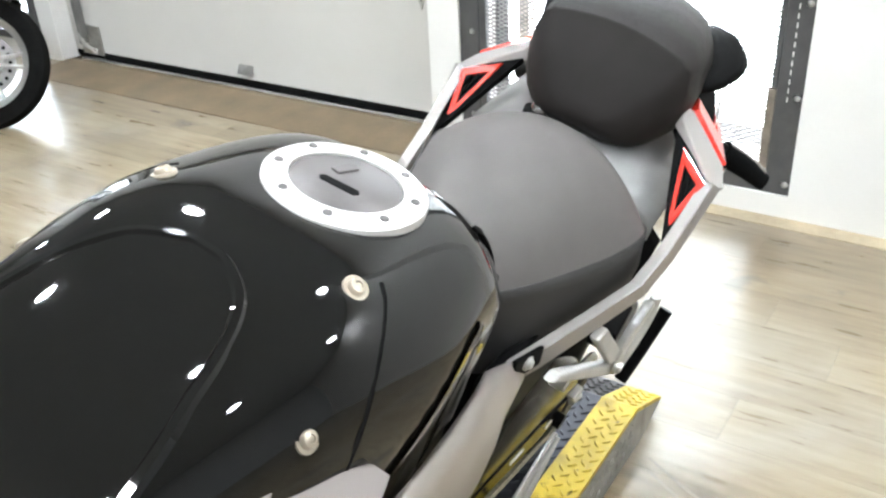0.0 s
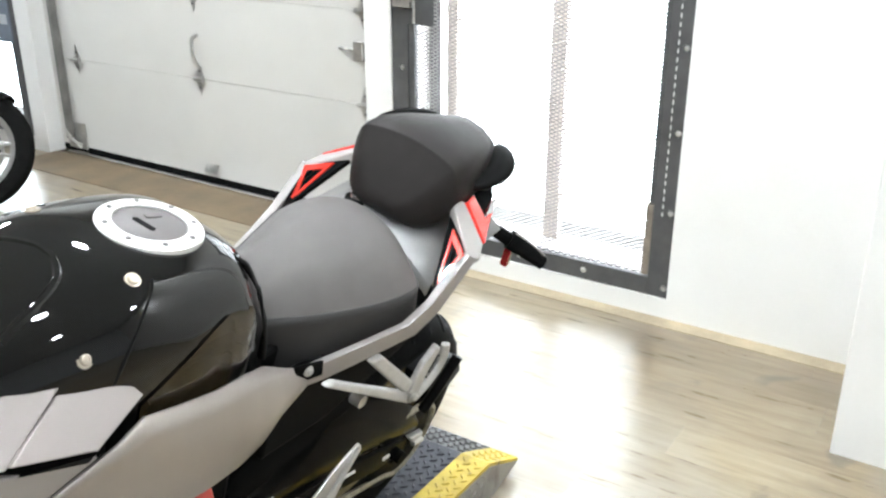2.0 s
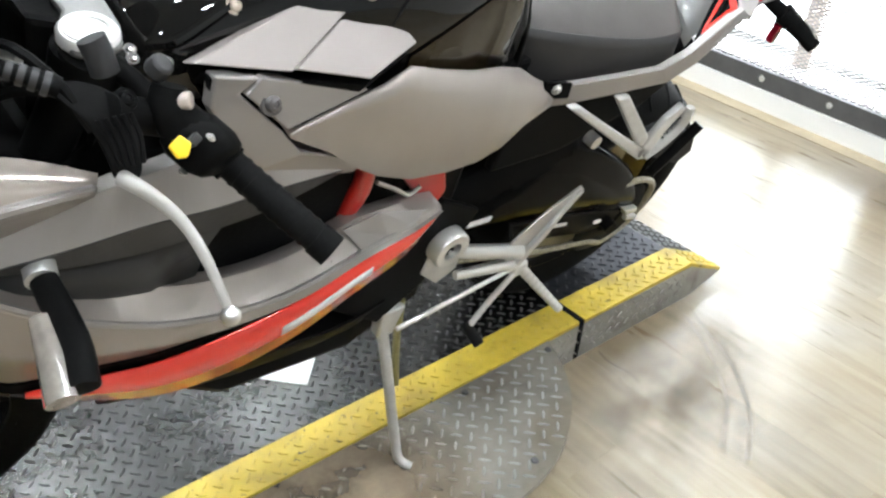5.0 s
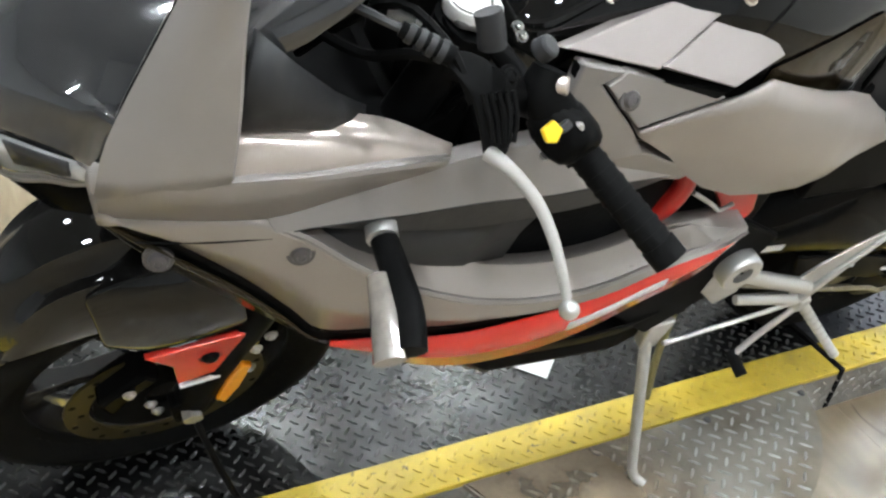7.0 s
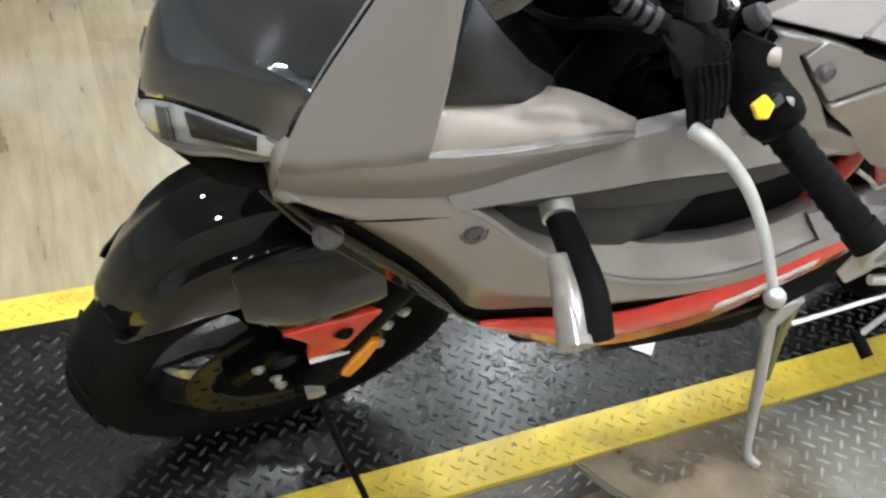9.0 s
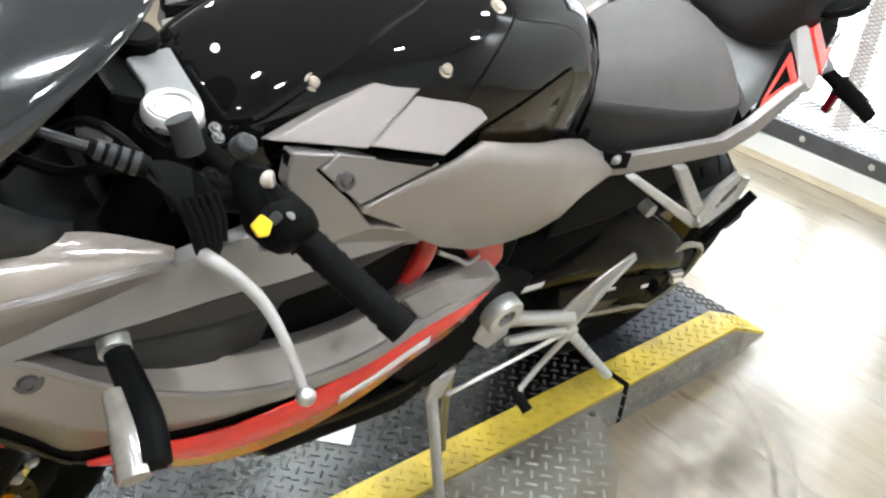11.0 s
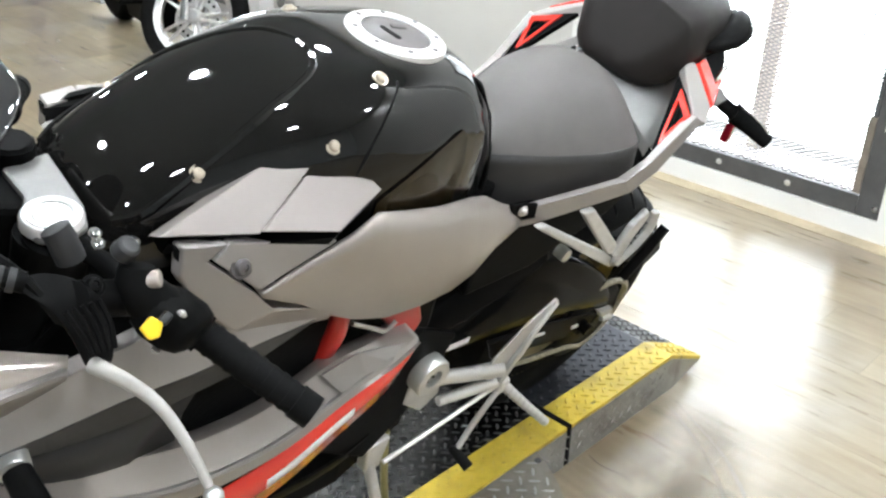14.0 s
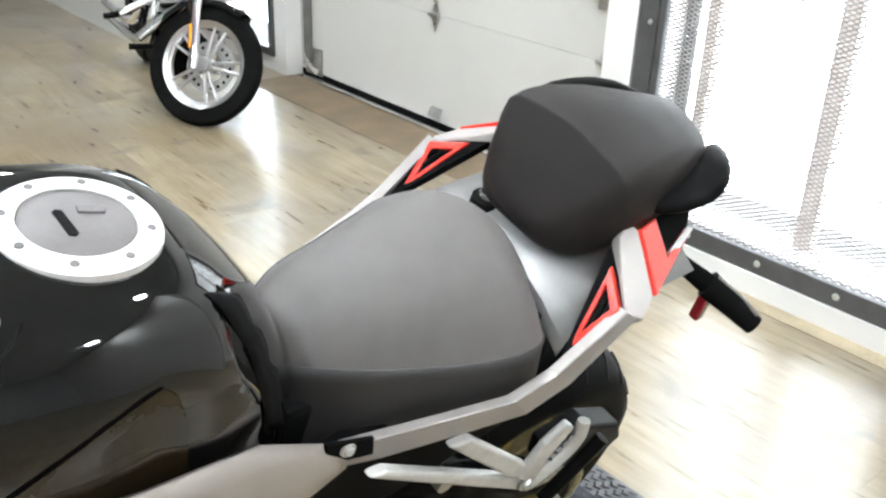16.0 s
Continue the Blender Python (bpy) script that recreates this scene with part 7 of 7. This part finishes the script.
pm = plank_mesh(PL)
near, rest = [], []
rng = random.Random(7)
cols = int((3.5 + 6.6) / PW) + 1
for i in range(cols):
    x = WX + 0.2 - PW / 2 - i * PW
    y = -6.6 + rng.uniform(0, PL)
    while y < 9.8:
        (near if x > -0.1 and -1.6 < y < 5.4 and len(near) < 296 else rest).append((x, y))
        y += PL
for x, y in near:
    ob = new("plank", pm)
    ob.parent, ob.location = floor, (x, y, 0)
vs, fs = [], []
for x, y in rest:
    k = len(vs)
    a, b = PW / 2 - 0.0003, PL / 2 - 0.0003
    vs += [(x - a, y - b, 0), (x + a, y - b, 0), (x + a, y + b, 0), (x - a, y + b, 0), (x - a, y - b, -0.012), (x + a, y - b, -0.012), (x + a, y + b, -0.012), (x - a, y + b, -0.012)]
    fs += [[k + q for q in f] for f in ((0, 1, 2, 3), (0, 4, 5, 1), (1, 5, 6, 2), (2, 6, 7, 3), (3, 7, 4, 0))]
me = bpy.data.meshes.new("far_planks")
me.from_pydata(vs, [], fs)
me.materials.append(WOOD)
ob = tagged(new("far_planks", me), "", "", kind="stuff")
ob.parent = floor


# scuffs and tyre marks left on the boards
MARK = material("grey_rubber_scuff", (0.235, 0.20, 0.155), 0.5, spread=0.35, scale=14, fine=90)
DIRTY = material("dark_floor_crack", (0.07, 0.055, 0.04), 0.7, spread=0.3, scale=20)


def floor_mark(name, line, w0, w1, mat):
    """A thin worn line on the floor, tapering along its way."""
    pts = spline([(x, y, 0.0008) for x, y in line], 24)
    rows = []
    for k, p in enumerate(pts):
        q = (pts[min(k + 1, 24)] - pts[max(k - 1, 0)]).normalized()
        w = (w0 + (w1 - w0) * k / 24) * (0.7 + 0.6 * noise.noise(p * 9))
        rows.append([p + Vector((-q.y, q.x, 0)) * w, p - Vector((-q.y, q.x, 0)) * w])
    part(name, sheet(rows), mat, floor, smooth=False)


stain = tagged(part("floor_stain", slab([(0.44 * math.cos(a), 0.44 * math.sin(a), 0) for a in (2 * math.pi * k / 32 for k in range(32))], (0, 0, 0.0004)), grime("grey_brown_stain", (0.14, 0.108, 0.066), 5.0, 0.41, 0.05, 0.34, 0.66, 0.34), smooth=False), "brown dirt stain on the planks beside the lift deck", "stain", kind="structure")
stain.matrix_basis = pose(1.54, -0.545, 0.0006, 0, 0, 12) @ Matrix.Diagonal((1.0, 0.55, 1.0, 1.0))
floor_mark("tyre_mark", [(1.867, -0.373), (1.819, -0.464), (1.769, -0.562), (1.708, -0.641), (1.63, -0.72), (1.50, -0.80)], 0.004, 0.009, MARK)
floor_mark("tyre_mark", [(1.843, -0.353), (1.802, -0.428), (1.744, -0.522), (1.672, -0.610), (1.60, -0.675), (1.48, -0.74)], 0.004, 0.008, MARK)
floor_mark("floor_crack", [(1.511, -0.345), (1.501, -0.39), (1.51, -0.453), (1.498, -0.496)], 0.003, 0.001, DIRTY)
